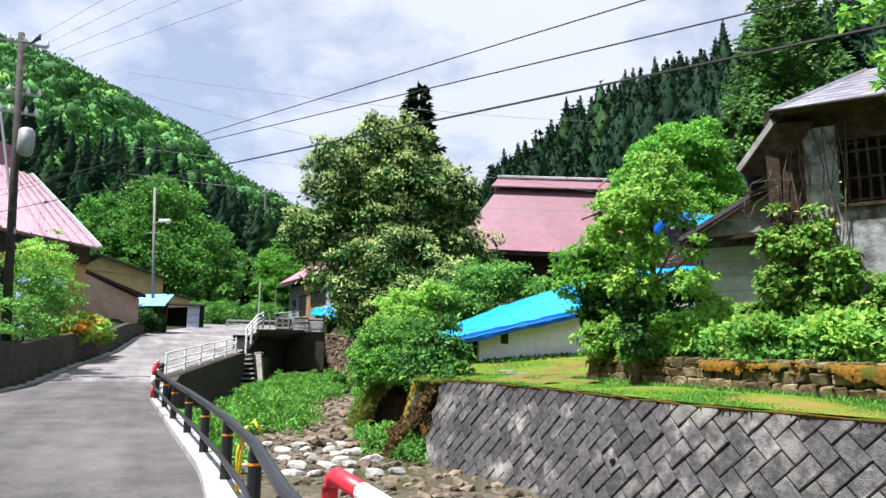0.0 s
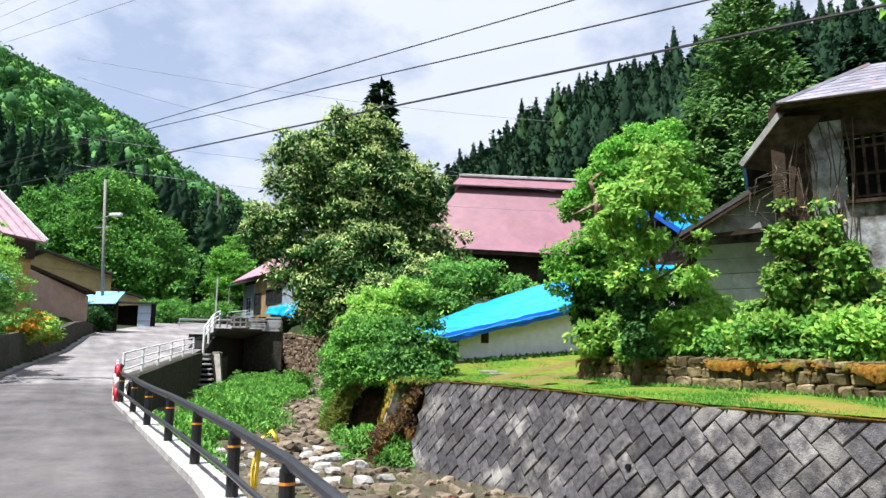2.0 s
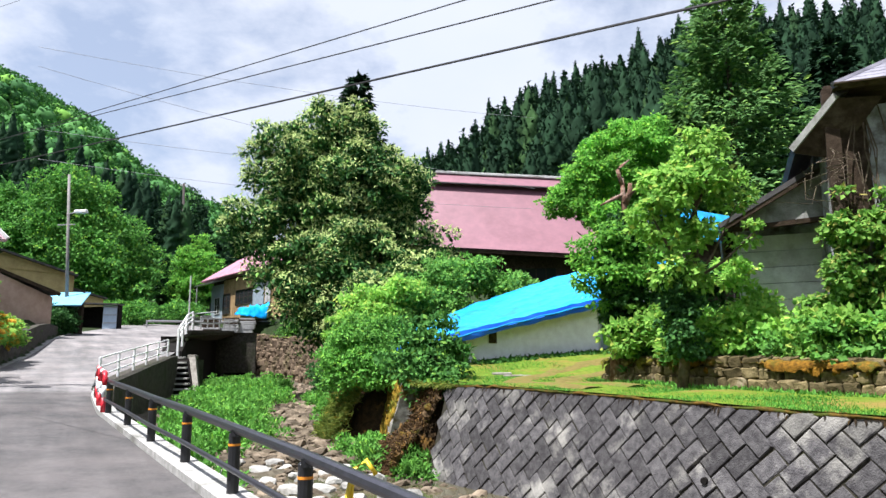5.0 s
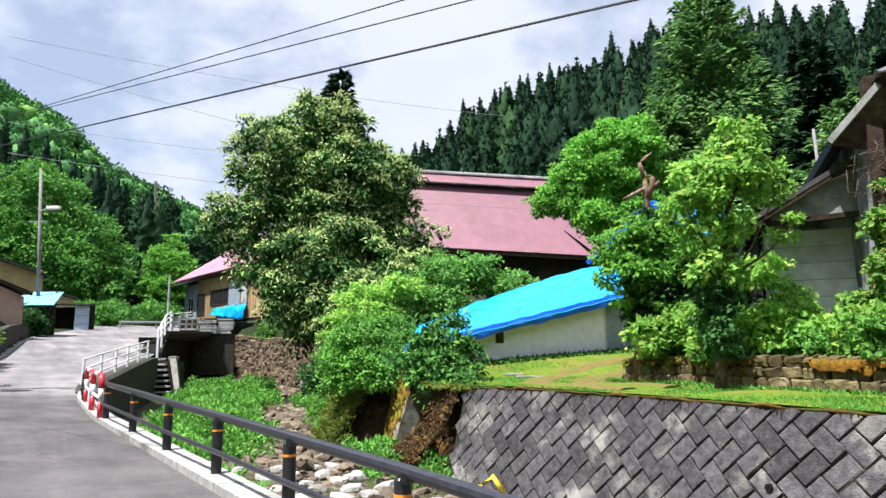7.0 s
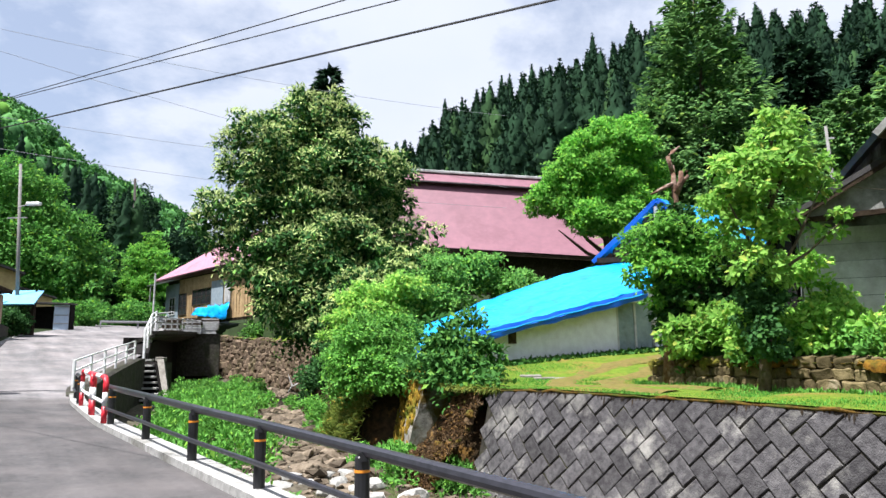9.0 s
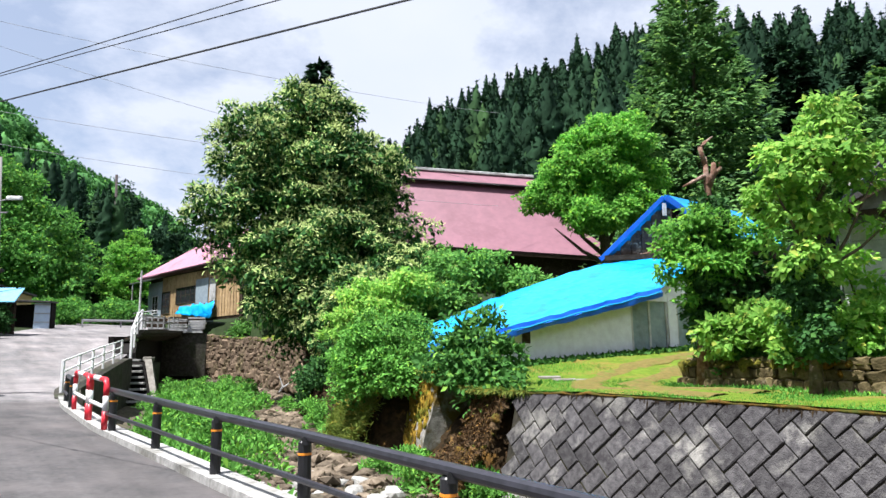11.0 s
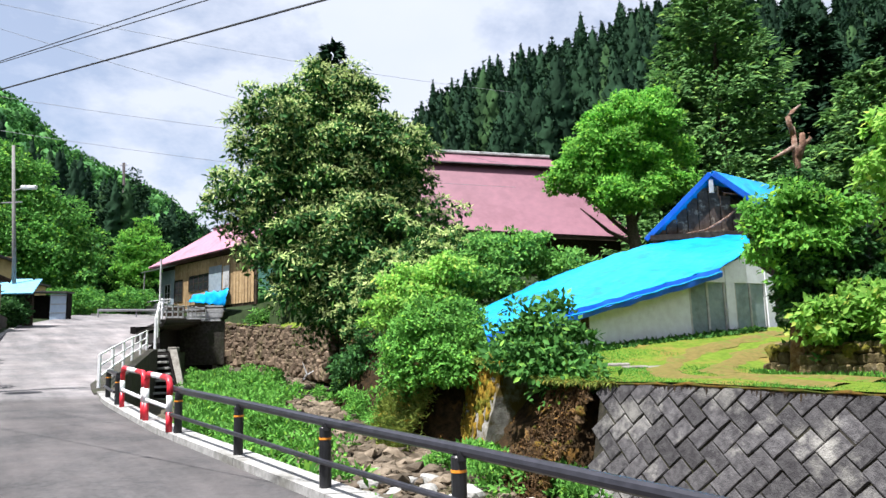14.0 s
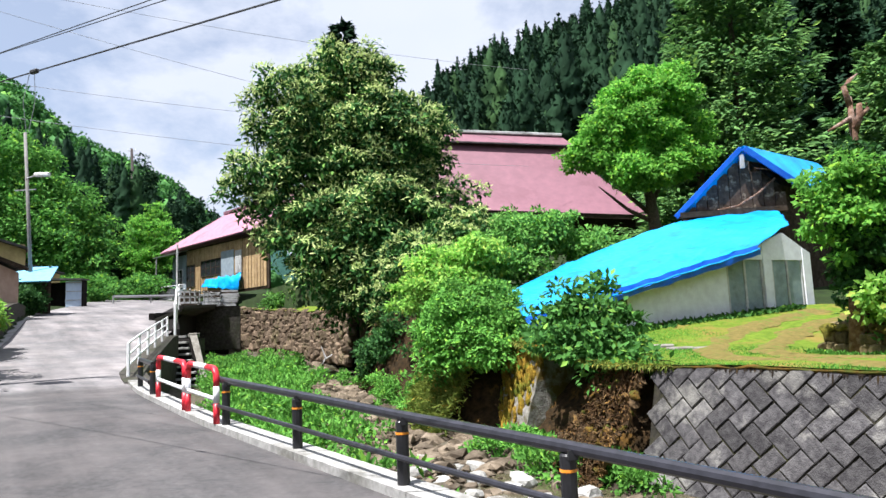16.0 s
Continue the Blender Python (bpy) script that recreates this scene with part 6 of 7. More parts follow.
# slender bright tree in front of the old house
vt = thing("tree", "slender tree with bright hanging vine leaves", "tree")
branch_tree(vt, (4.95, 13.2, 1.1), (5.45, 13.1, 5.4), 0.09, [((6.2, 12.9, 4.5), 0.35), ((4.4, 13, 4.4), 0.45), ((5.9, 13.0, 5.6), 0.7), ((6.5, 12.7, 3.9), 0.4)], 6)
crown("foliage", [(5.5, 13.1, 5.2, 0.5, 0.45, 0.55), (4.95, 13.1, 4.7, 0.5, 0.45, 0.4), (6.0, 13, 4.6, 0.4, 0.4, 0.35), (5.2, 13.2, 3.85, 0.55, 0.45, 0.4), (4.55, 13.2, 4.15, 0.32, 0.32, 0.32), (5.65, 13.1, 5.85, 0.25, 0.25, 0.3), (6.35, 12.7, 3.75, 0.25, 0.22, 0.25), (5.0, 13.3, 3.1, 0.35, 0.35, 0.5)], 800, 8, 0.1, 0.14, "vine", vt, 103, 0.4, inner=0.2, aspect=0.62)
crown("trunk_ivy", [(5.0, 13.2, 1.9, 0.33, 0.32, 0.9), (5.05, 13.2, 2.7, 0.25, 0.25, 0.5)], 500, 7, 0.07, 0.1, "ivy", vt, 104, 0.3, "dark ivy on the stem", 0.3, 0.8)

# creepers over the old house and the garden behind the low wall
vines = thing("creeper", "kudzu creeper climbing the old house front", "creeper")
VB = [tuple(kp(a, z, -0.22)) + (rx, 0.3, rz) for a, z, rx, rz in ((1.42, 3.7, 0.2, 0.6), (1.35, 3.0, 0.3, 0.6), (1.6, 2.3, 0.6, 0.6), (2.3, 3.1, 0.42, 0.65), (2.5, 2.5, 0.75, 0.7), (2.05, 3.85, 0.28, 0.45), (3.4, 2.3, 0.8, 0.6), (4.6, 2.4, 0.9, 0.7), (1.0, 2.2, 0.6, 0.5))]
crown("leaves", VB, 2300, 6, 0.09, 0.125, "creeper", vines, 105, 0.35, inner=0.3, aspect=0.78)
for k in range(12):
    r_ = np.random.default_rng(200 + k)
    a = r_.uniform(1.3, 2.6)
    pts = [kp(a + r_.normal() * 0.12, 1.6 + 0.9 * j, -0.1 - 0.05 * r_.random()) for j in range(6)]
    part("vine_stem", tube_bm(pts, 0.012, 5), "bark", vines)
for k in range(15):
    r_ = np.random.default_rng(300 + k)
    p0 = kp(r_.uniform(0.75, 1.75), r_.uniform(4.5, 5.3), -0.28)
    part("dead_twig", tube_bm([p0, p0 + V3((r_.normal() * 0.25, -0.1, -0.1 + r_.normal() * 0.15)), p0 + V3((r_.normal() * 0.45, -0.15, -0.3 + r_.normal() * 0.2))], [0.012, 0.009, 0.003], 5), "bark", vines)
MW = [V3(p) for p in ((4.27, 16.9, 0), (4.33, 15.8, 0), (4.85, 14.5, 0), (5.35, 13.55, 0), (6.43, 12.0, 0), (7.6, 10.5, 0), (9.4, 8.6, 0), (12, 6, 0))]
garden = []
rng = np.random.default_rng(106)
for k in range(42):
    f = rng.uniform(0.8, len(MW) - 1.6)
    i = int(f)
    p = MW[i].lerp(MW[i + 1], f - i)
    o = rng.uniform(0.35, 1.7)
    s = rng.uniform(0.22, 0.48)
    garden.append((p.x + o * 0.75, p.y + o * 0.55, 1.35 + rng.uniform(-0.05, 0.5) * (0.6 + o * 0.4), s * 1.2, s * 1.1, s))
gd = crown("garden_plants", garden[:22], 1700, 7, 0.1, 0.15, "shrub", None, 107, 0.1, aspect=0.6)
tagged(gd, "dense leafy garden plants behind the low wall", "plants", kind="stuff")
gd2 = crown("garden_plants", garden[22:], 1500, 7, 0.1, 0.14, "weed", None, 108, 0.1, aspect=0.55)
tagged(gd2, "bright young garden plants behind the low wall", "plants", kind="stuff")
hd = crown("hedge_plants", [(4.9, 15.2, 1.9, 0.75, 0.6, 0.55), (5.5, 14.4, 1.8, 0.7, 0.6, 0.5), (6.4, 13.4, 1.75, 0.6, 0.5, 0.55), (7.2, 12.3, 1.7, 0.7, 0.5, 0.5), (8.3, 11.0, 1.65, 0.8, 0.5, 0.45)], 1700, 8, 0.1, 0.15, "vine", None, 109, 0.1, aspect=0.6)
tagged(hd, "yellow-green bushy plants at the old house's foot", "plants", kind="stuff")
for k, (blobs, mat, lab, n_) in enumerate((
    # filler bush in dark ivy leaves, added for the shaded gap
    ([(5.35, 15.6, 2.7, 0.5, 0.5, 0.9), (5.6, 15.3, 1.9, 0.6, 0.5, 0.6), (6.1, 15.4, 2.3, 0.55, 0.5, 0.8), (6.3, 15.4, 3.1, 0.4, 0.4, 0.5)], "ivy", "dark leafy bush added as shade beside the dead tree", 800),
    ([(6.9, 14.2, 2.3, 0.4, 0.4, 0.6), (6.55, 14.5, 3.2, 0.28, 0.28, 0.45), (6.7, 14.3, 1.7, 0.5, 0.4, 0.5)], "vine", "light leafy shrub at the lean-to's corner", 380))):
    bsh = thing("bush", lab, "bush")
    for j in range(3):
        b = blobs[j]
        part("stem", tube_bm([(blobs[0][0] + 0.1 * j, blobs[0][1], 0.8), (b[0], b[1], b[2])], [0.04, 0.015], 5), "bark", bsh)
    crown("foliage", blobs, n_, 8, 0.1, 0.14, mat, bsh, 140 + k, 0.25, aspect=0.6)

# leafy branch of a tree by the camera's start
nt = thing("tree", "leafy tree reaching out over the terrace", "tree")
branch_tree(nt, (9.4, 6.6, 0.3), (8.9, 6.6, 6.6), 0.13, [((7.35, 6.2, 5.4), 0.7), ((7.6, 6.4, 6.2), 0.85), ((7.35, 6.1, 4.5), 0.6)], 10)
crown("foliage", [(7.55, 6.2, 5.3, 0.45, 0.4, 0.4), (7.7, 6.2, 4.7, 0.36, 0.35, 0.4), (8.1, 6.4, 6.0, 0.8, 0.6, 0.5), (8.8, 6.6, 6.4, 1.0, 0.9, 0.8)], 420, 8, 0.1, 0.17, "bright", nt, 110, 0.3, aspect=0.45)

# weeds in the stream bed
rng = np.random.default_rng(120)
wb_ = []
for k in range(150):
    y = rng.uniform(11, 46)
    xl_ = float(np.interp(y, *BANK_L))
    wdt = float(np.interp(y, *BANK_R)) - xl_
    x = xl_ + (rng.uniform(1.7, 0.55 * wdt) if y > 19 else rng.uniform(0.5, 1.6))
    s = rng.uniform(0.35, 0.8) * (1.2 if y > 24 else 0.85)
    wb_.append((x, y, float(bed_z(y)) + 0.18 + rng.uniform(0, 0.35), s * 1.2, s * 1.1, s * 0.8))
for k in range(45):
    y = rng.uniform(31, 50)
    xl_ = float(np.interp(y, *BANK_L))
    s = rng.uniform(0.5, 0.95)
    wb_.append((xl_ + rng.uniform(0.25, 0.68) * (float(np.interp(y, *BANK_R)) - xl_), y, float(bed_z(y)) + rng.uniform(0.2, 0.6), s * 1.2, s * 1.1, s * 0.8))
wd = crown("stream_weeds", wb_, 11500, 7, 0.14, 0.17, "weed", None, 121, -0.5, aspect=0.4)
tagged(wd, "lush bright green weeds growing in the stream bed", "weeds", kind="stuff")
wb2 = []
for k in range(60):
    y = rng.uniform(14.6, 34) if k < 40 else rng.uniform(15.8, 19.5)
    x = float(np.interp(y, *BANK_R)) + rng.uniform(-1.6, -0.3)
    s = rng.uniform(0.2, 0.5)
    wb2.append((x, y, float(bed_z(y)) + rng.uniform(0.05, 0.9 if y > 22 else 0.15), s, s, s * (1.1 if y > 22 else 0.8)))
wd2 = crown("bank_weeds", wb2, 3400, 7, 0.1, 0.14, "weed", None, 122, -0.2, aspect=0.4)
tagged(wd2, "green weeds and grasses along the bank's foot", "weeds", kind="stuff")
rng = np.random.default_rng(66)
VV, FF = [], []
for k in range(170):
    a_, b_ = (rng.random(), rng.random() ** 3) if k < 110 else (rng.random() ** 4, rng.random())
    p = V3(bf[0]).lerp(V3(bf[1]), a_).lerp(V3(bf[3]).lerp(V3(bf[2]), a_), b_)
    q0 = rng.uniform(0.05, 0.2)
    VV.append(BV * (1 + 0.3 * rng.normal(size=(len(BV), 1))) * np.array([0.03 + q0 * 0.2, q0, q0 * 1.5]) + np.array(p))
    FF.append(BF)
bmo = joined("moss", VV, FF, "gold_moss", True)
bmo.parent = butt
tagged(bmo, "golden moss cushions")
# rubble, moss and stems on the earth bank, and the ragged edge of the turf above it
VV, FF = [], []
for k in range(420):
    yb, tb = rng.uniform(15.7, 17.5), rng.random() ** 2.2
    xb = float(np.interp(yb, *BANK_R)) - 0.36 - 0.72 * (1 - tb) + float(bank_in(yb, tb))
    sb = rng.uniform(0.025, 0.085)
    vb = BV * (1 + 0.3 * rng.normal(size=(len(BV), 1))) * np.array([1.5, 1.0, 0.6]) * sb
    VV.append(vb @ np.array(Euler((rng.normal() * 0.6, rng.normal() * 0.6, rng.uniform(0, 6.28))).to_matrix()).T + np.array([xb, yb - 0.35 * (1 - tb) - 0.13, float(bed_z(yb)) + (0.7 - float(bed_z(yb))) * tb]))
    FF.append(BF)
tagged(joined("bank_rubble", VV[:330], FF[:330], "bank_rubble"), "brown mossy rubble in the crumbling bank", "stones", kind="stuff")
tagged(joined("bank_moss", VV[330:], FF[330:], "old_moss", True), "brown-gold moss cushions on the bank", "moss", kind="stuff")
n = 2400
yb = rng.uniform(15.7, 17.5, n)
tb = rng.random(n) ** 2.0
xb = np.interp(yb, *BANK_R) - 0.42 - 0.74 * (1 - tb) + bank_in(yb, tb) + rng.normal(size=n) * 0.05
tagged(cards("leaf_litter", np.stack([xb, yb - 0.35 * (1 - tb) - 0.16, bed_z(yb) + (0.75 - bed_z(yb)) * tb], -1), rng.normal(size=(n, 3)) + np.array([-0.3, -0.2, -0.5]), np.stack([-np.ones(n), -0.7 * np.ones(n), np.full(n, 0.7)], -1) + rng.normal(size=(n, 3)) * 0.6, rng.uniform(0.04, 0.13, n), 0.035, "litter"), "dead brown leaves and stalks on the bank", "leaves", kind="stuff")
n = 2600
yb = rng.uniform(15.3, 21.5, n)
xb = np.interp(yb, ty + [19, 23, 31], tx + [-0.9, -2.0, -4.4]) + rng.normal(size=n) * 0.06
zb = np.interp(yb, ty + [19, 23, 31], [p.z for p in reversed(TOP)] + [1.0, 1.75, 3.2]) + 0.02
tagged(cards("turf_edge", np.stack([xb, yb, zb], -1), np.stack([-0.5 + rng.normal(size=n) * 0.4, -0.4 + rng.normal(size=n) * 0.4, rng.uniform(-1.3, 0.5, n)], -1), np.stack([-np.ones(n), -0.6 * np.ones(n), np.full(n, 0.6)], -1) + rng.normal(size=(n, 3)) * 0.3, rng.uniform(0.05, 0.17, n), 0.025, "turf_edge"), "ragged grass and moss hanging over the bank's edge", "grass", kind="stuff")
n = 4600
yb = rng.uniform(21.3, 24.5, n)
tb = rng.random(n)
xb = np.interp(yb, *BANK_R) - 0.5 - 1.15 * (1 - tb) + rng.normal(size=n) * 0.12
tagged(cards("bank_grass", np.stack([xb, yb - 0.5 * (1 - tb) - 0.12, bed_z(yb) + (1.05 - bed_z(yb)) * tb], -1), np.stack([-0.4 + rng.normal(size=n) * 0.5, -0.3 + rng.normal(size=n) * 0.5, rng.uniform(-0.5, 1.0, n)], -1), np.stack([-np.ones(n), -0.7 * np.ones(n), np.full(n, 0.8)], -1) + rng.normal(size=(n, 3)) * 0.4, rng.uniform(0.1, 0.36, n), 0.035, "turf_edge"), "yellow-green grass and moss on the bank beside the buttress", "grass", kind="stuff")
# dry roots and stems on the earth bank
n = 420
y = rng.uniform(15.7, 17.5, n)
t = rng.random(n) ** 1.5
x = np.interp(y, *BANK_R) - 0.4 - 0.75 * (1 - t) + bank_in(y, t)
P = np.stack([x, y - 0.35 * (1 - t) - 0.15, bed_z(y) + (0.8 - bed_z(y)) * t], -1)
rt = cards("dry_roots", P, np.stack([rng.normal(size=n) * 0.3, rng.normal(size=n) * 0.3, -np.ones(n)], -1), np.stack([-np.ones(n), -0.6 * np.ones(n), np.full(n, 0.3)], -1), rng.uniform(0.1, 0.35, n), 0.022, "dry")
tagged(rt, "dry brown roots and stems hanging on the bank", "roots", kind="stuff")

# grass on the terrace
n = 60000
y = rng.uniform(2.6, 22.5, n)
x = np.interp(y, ty + [19, 23, 31], tx + [-0.9, -2.0, -4.4]) + 0.02 + rng.random(n) ** 1.4 * 5.0
z = np.interp(y, ty + [19, 23, 31], [p.z for p in reversed(TOP)] + [1.0, 1.75, 3.2])
tkx = np.interp(y, [10.9, 12.9, 14.6, 16.2, 17.7, 19.0, 20.5, 21.5, 22.6], [5.2, 3.8, 3.0, 2.6, 2.85, 3.7, 5.1, 6.5, 8.2])
off = np.abs(np.abs(x - tkx) - 0.62)
keep = (off > 0.3) | (rng.random(n) < 0.3) | (y < 13.5)
x, y, z = x[keep], y[keep], z[keep]
n = len(x)
g1 = cards("grass", np.stack([x, y, z], -1), np.stack([rng.normal(size=n) * 0.5, rng.normal(size=n) * 0.5, np.ones(n)], -1), rng.normal(size=(n, 3)), rng.uniform(0.025, 0.075, n), 0.016, "grassy")
tagged(g1, "short bright grass on the terrace", "grass", kind="stuff")
fr_ = rng.uniform(0, 7.2, 1400)
edge = np.array([list(SP + u * (a - 0.6) + nn * rng.uniform(-0.55, -0.1)) for a in fr_])
edge[:, 2] = [lawn_z(p[0], p[1]) for p in edge]
g2 = cards("wall_foot_weeds", edge, np.stack([rng.normal(size=1400), rng.normal(size=1400), 0.6 * np.ones(1400)], -1), rng.normal(size=(1400, 3)), rng.uniform(0.07, 0.2, 1400), 0.1, "corner_leaf")
tagged(g2, "leafy weeds along the shed's foot", "weeds", kind="stuff")
n = 1500
f = rng.uniform(0, len(MW) - 1.01, n)
P = np.array([list(MW[int(a)].lerp(MW[int(a) + 1], a - int(a)) + V3((-0.3 - 0.25 * rng.random(), -0.15, 0))) for a in f])
P[:, 2] = [lawn_z(p[0], p[1]) for p in P]
g3 = cards("wall_foot_weeds", P, np.stack([rng.normal(size=n) * 0.5, rng.normal(size=n) * 0.5, np.ones(n)], -1), rng.normal(size=(n, 3)), rng.uniform(0.04, 0.12, n), 0.04, "weed")
tagged(g3, "grassy weeds at the mossy wall's foot", "weeds", kind="stuff")
# verge plants on the left wall and by the far lane
n = 5000
y = rng.uniform(5, 44, n)
x = np.interp(y, *EDGE_L) - 0.3 - rng.random(n) * 1.6
z = np.array([float(road_z(a, b)) for a, b in zip(x, y)]) + np.interp(y, [4, 15, 18, 26, 36, 46], [1.6, 1.85, 1.75, 1.15, 0.85, 0.15])
g4 = cards("verge_plants", np.stack([x, y, z], -1), np.stack([rng.normal(size=n) * 0.6 + 0.3, rng.normal(size=n) * 0.6, np.ones(n)], -1), rng.normal(size=(n, 3)), rng.uniform(0.1, 0.34, n), 0.07, "shrub")
tagged(g4, "grass and weeds along the top of the wall", "weeds", kind="stuff")


# ---- fences and barriers ----
def rz1(x, y):
    return float(road_z(x, y))


POSTS = [(1.5, 1.75), (0.55, 3.5), (-0.5, 5.15), (-1.62, 6.8), (-2.82, 8.55), (-4.05, 10.27), (-5.37, 12.22), (-6.75, 14.2)]
def fence(posts, label, ext0=None, ext1=None):
    fe = thing("guard_fence", label, "fence", "black guard fences")
    for x, y in posts:
        z = rz1(x, y) + 0.1
        po = part("post", tube_bm([(x, y, z - 0.15), (x, y, z + 0.585), (x, y, z + 0.6)], [0.062, 0.062, 0.05], 12), "black", fe, smooth=False)
        part("reflective_band", tube_bm([(x, y, z + 0.47), (x, y, z + 0.492)], 0.0645, 12), "orange", po, "orange reflective band")
        part("bracket", box((0.07, 0.2, 0.07), (x + 0.02, y, z + 0.6)), "black", po)
    pts = [V3((x, y, rz1(x, y) + 0.1)) for x, y in posts]
    if ext0:
        pts.insert(0, V3((*ext0, rz1(*ext0) + 0.1)))
    if ext1:
        pts.append(V3((*ext1, rz1(*ext1) + 0.1)))
    d = V3((-0.07, -0.04, 0))
    part("top_rail", tube_bm([p + V3((0, 0, 0.645)) for p in pts], 0.05, 10), "rail", fe, "black glossy tubular top rail")
    part("lower_rail", tube_bm([p + d + V3((0, 0, 0.27)) for p in pts], 0.03, 8), "rail", fe)
    return fe


fence(POSTS, "black tubular guard fence with orange reflective bands", (1.72, 1.4), (-6.95, 14.5))
fence([(-9.55, 18.95), (-10.55, 20.9)], "short black guard fence at the bend")


def barrier(p, q, label):
    """A red and white hooped barrier between two feet, with a middle rail."""
    ba = thing("barrier", label, "barrier", "red and white barriers")
    p, q = V3((*p, rz1(*p) + 0.1)), V3((*q, rz1(*q) + 0.1))
    h, r = 0.82, 0.05
    up = V3((0, 0, 1))
    d = (q - p).normalized()
    ln = (q - p).length
    for s, a, sg in (("leg", p, 1), ("leg", q, -1)):
        part(s, tube_bm([a, a + up * 0.3], r, 12), "red", ba, smooth=True)
        part("white_sleeve", tube_bm([a + up * 0.3, a + up * 0.56], r, 12), "white", ba, smooth=True)
        arc = [a + up * 0.56, a + up * (h - 0.16)] + [a + up * (h - 0.16 + 0.16 * math.sin(k * math.pi / 8)) + d * sg * 0.16 * (1 - math.cos(k * math.pi / 8)) for k in range(1, 5)] + [a + up * h + d * sg * ln * 0.3]
        part("hoop_end", tube_bm(arc, r, 12), "red", ba, smooth=True)
    part("hoop_middle", tube_bm([p + up * h + d * ln * 0.3, q + up * h - d * ln * 0.3], r, 12), "white", ba, smooth=True)
    part("middle_rail", tube_bm([p + up * 0.36, q + up * 0.36], 0.033, 10), "white", ba, smooth=True)


barrier((-9.22, 18.35), (-7.95, 16.05), "red and white hooped steel barrier on the kerb")
barrier((-7.83, 15.85), (-6.92, 14.3), "red and white hooped steel barrier joining the black fence")
barrier((1.85, 1.55), (2.95, -0.1), "red and white hooped barrier at the near end of the lane")

# yellow strap wound on the fence
ys_ = thing("yellow_strap", "yellow strap tied round the black fence rails", "strap")
x, y = 0.05, 4.55
z = rz1(x, y) + 0.1
part("loop", tube_bm([(x - 0.1, y - 0.05, z + 0.0), (x - 0.1, y - 0.03, z + 0.3), (x - 0.07, y, z + 0.66), (x + 0.02, y, z + 0.72), (x + 0.09, y, z + 0.62)], 0.018, 8), "yellow", ys_, smooth=True)
part("tail", tube_bm([(x - 0.1, y - 0.09, z + 0.02), (x - 0.12, y - 0.07, z + 0.4), (x - 0.08, y - 0.04, z + 0.62)], 0.015, 8), "yellow", ys_, smooth=True)

# white pipe railing from the bend to the stairs
wr = thing("white_railing", "white steel pipe railing along the lane above the river", "railing")
RP = [V3((-11.75, 23.2, 0)), V3((-12.6, 26.2, 0)), V3((-13.35, 29.0, 0)), V3((-14.1, 31.8, 0)), V3((-14.8, 34.6, 0)), V3((-15.6, 37.6, 0))]
for p in RP:
    p.z = rz1(p.x, p.y) + 0.05
    part("post", box((0.08, 0.08, 0.95), p + V3((0, 0, 0.47)), None, 0.01), "white", wr)
for h in (0.3, 0.6, 0.92):
    part("bar", tube_bm([p + V3((0, 0, h)) for p in RP], 0.03, 8), "white", wr)
wr2 = thing("white_railing", "bent white railing above the river stairs", "railing")
RP2 = [V3((-16.0, 39.9, 0)), V3((-16.7, 42.2, 0)), V3((-17.6, 45.0, 0)), V3((-18.6, 48.5, 0))]
for i, p in enumerate(RP2):
    p.z = rz1(p.x, p.y) + 0.5 + 0.15 * i
    part("post", box((0.12, 0.12, 1.7), p + V3((0, 0, 0.1)), None, 0.01), "white", wr2)
for h in (0.35, 0.65, 0.95):
    part("bar", tube_bm([p + V3((0, 0, h)) for p in RP2], 0.05, 8), "white", wr2)
mk = thing("marker_post", "thin pale post at the bridge corner", "post")
part("shaft", tube_bm([(-17.9, 46, 3.2), (-17.9, 46, 7.6)], 0.06, 8), "board", mk)

# guard rail on the far bend
gr = thing("guard_rail", "low grey guard rail along the far bend", "railing")
GP = [V3((-30.0, 66, 0)), V3((-28.2, 70, 0)), V3((-26.2, 74, 0)), V3((-24.6, 77, 0))]
for p in GP:
    p.z = rz1(p.x, p.y)
    part("post", tube_bm([p - V3((0, 0, 0.3)), p + V3((0, 0, 0.75))], 0.07, 8), "galv", gr)
part("beam", tube_bm([p + V3((0, 0, 0.65)) for p in GP], 0.13, 6), "galv", gr)


# ---- poles and wires ----
def pole(base, top, r, mat, label, arms=()):
    po = thing("utility_pole", label, "utility pole")
    part("shaft", tube_bm([base, top], [r, r * 0.7], 12), mat, po, smooth=True)
    for z, half, d in arms:
        c = V3(base).lerp(V3(top), (z - base[2]) / (top[2] - base[2]))
        dv = V3((*d, 0)).normalized() * half
        arm = part("cross_arm", beam(c - dv, c + dv, 0.09, 0.09), "galv", po)
        for s in (-1, -0.45, 0.45, 1):
            q = c + dv * s
            part("insulator", tube_bm([q, q + V3((0, 0, 0.1)), q + V3((0, 0, 0.22)), q + V3((0, 0, 0.3))], [0.05, 0.08, 0.05, 0.03], 8), "white", arm)
    return po


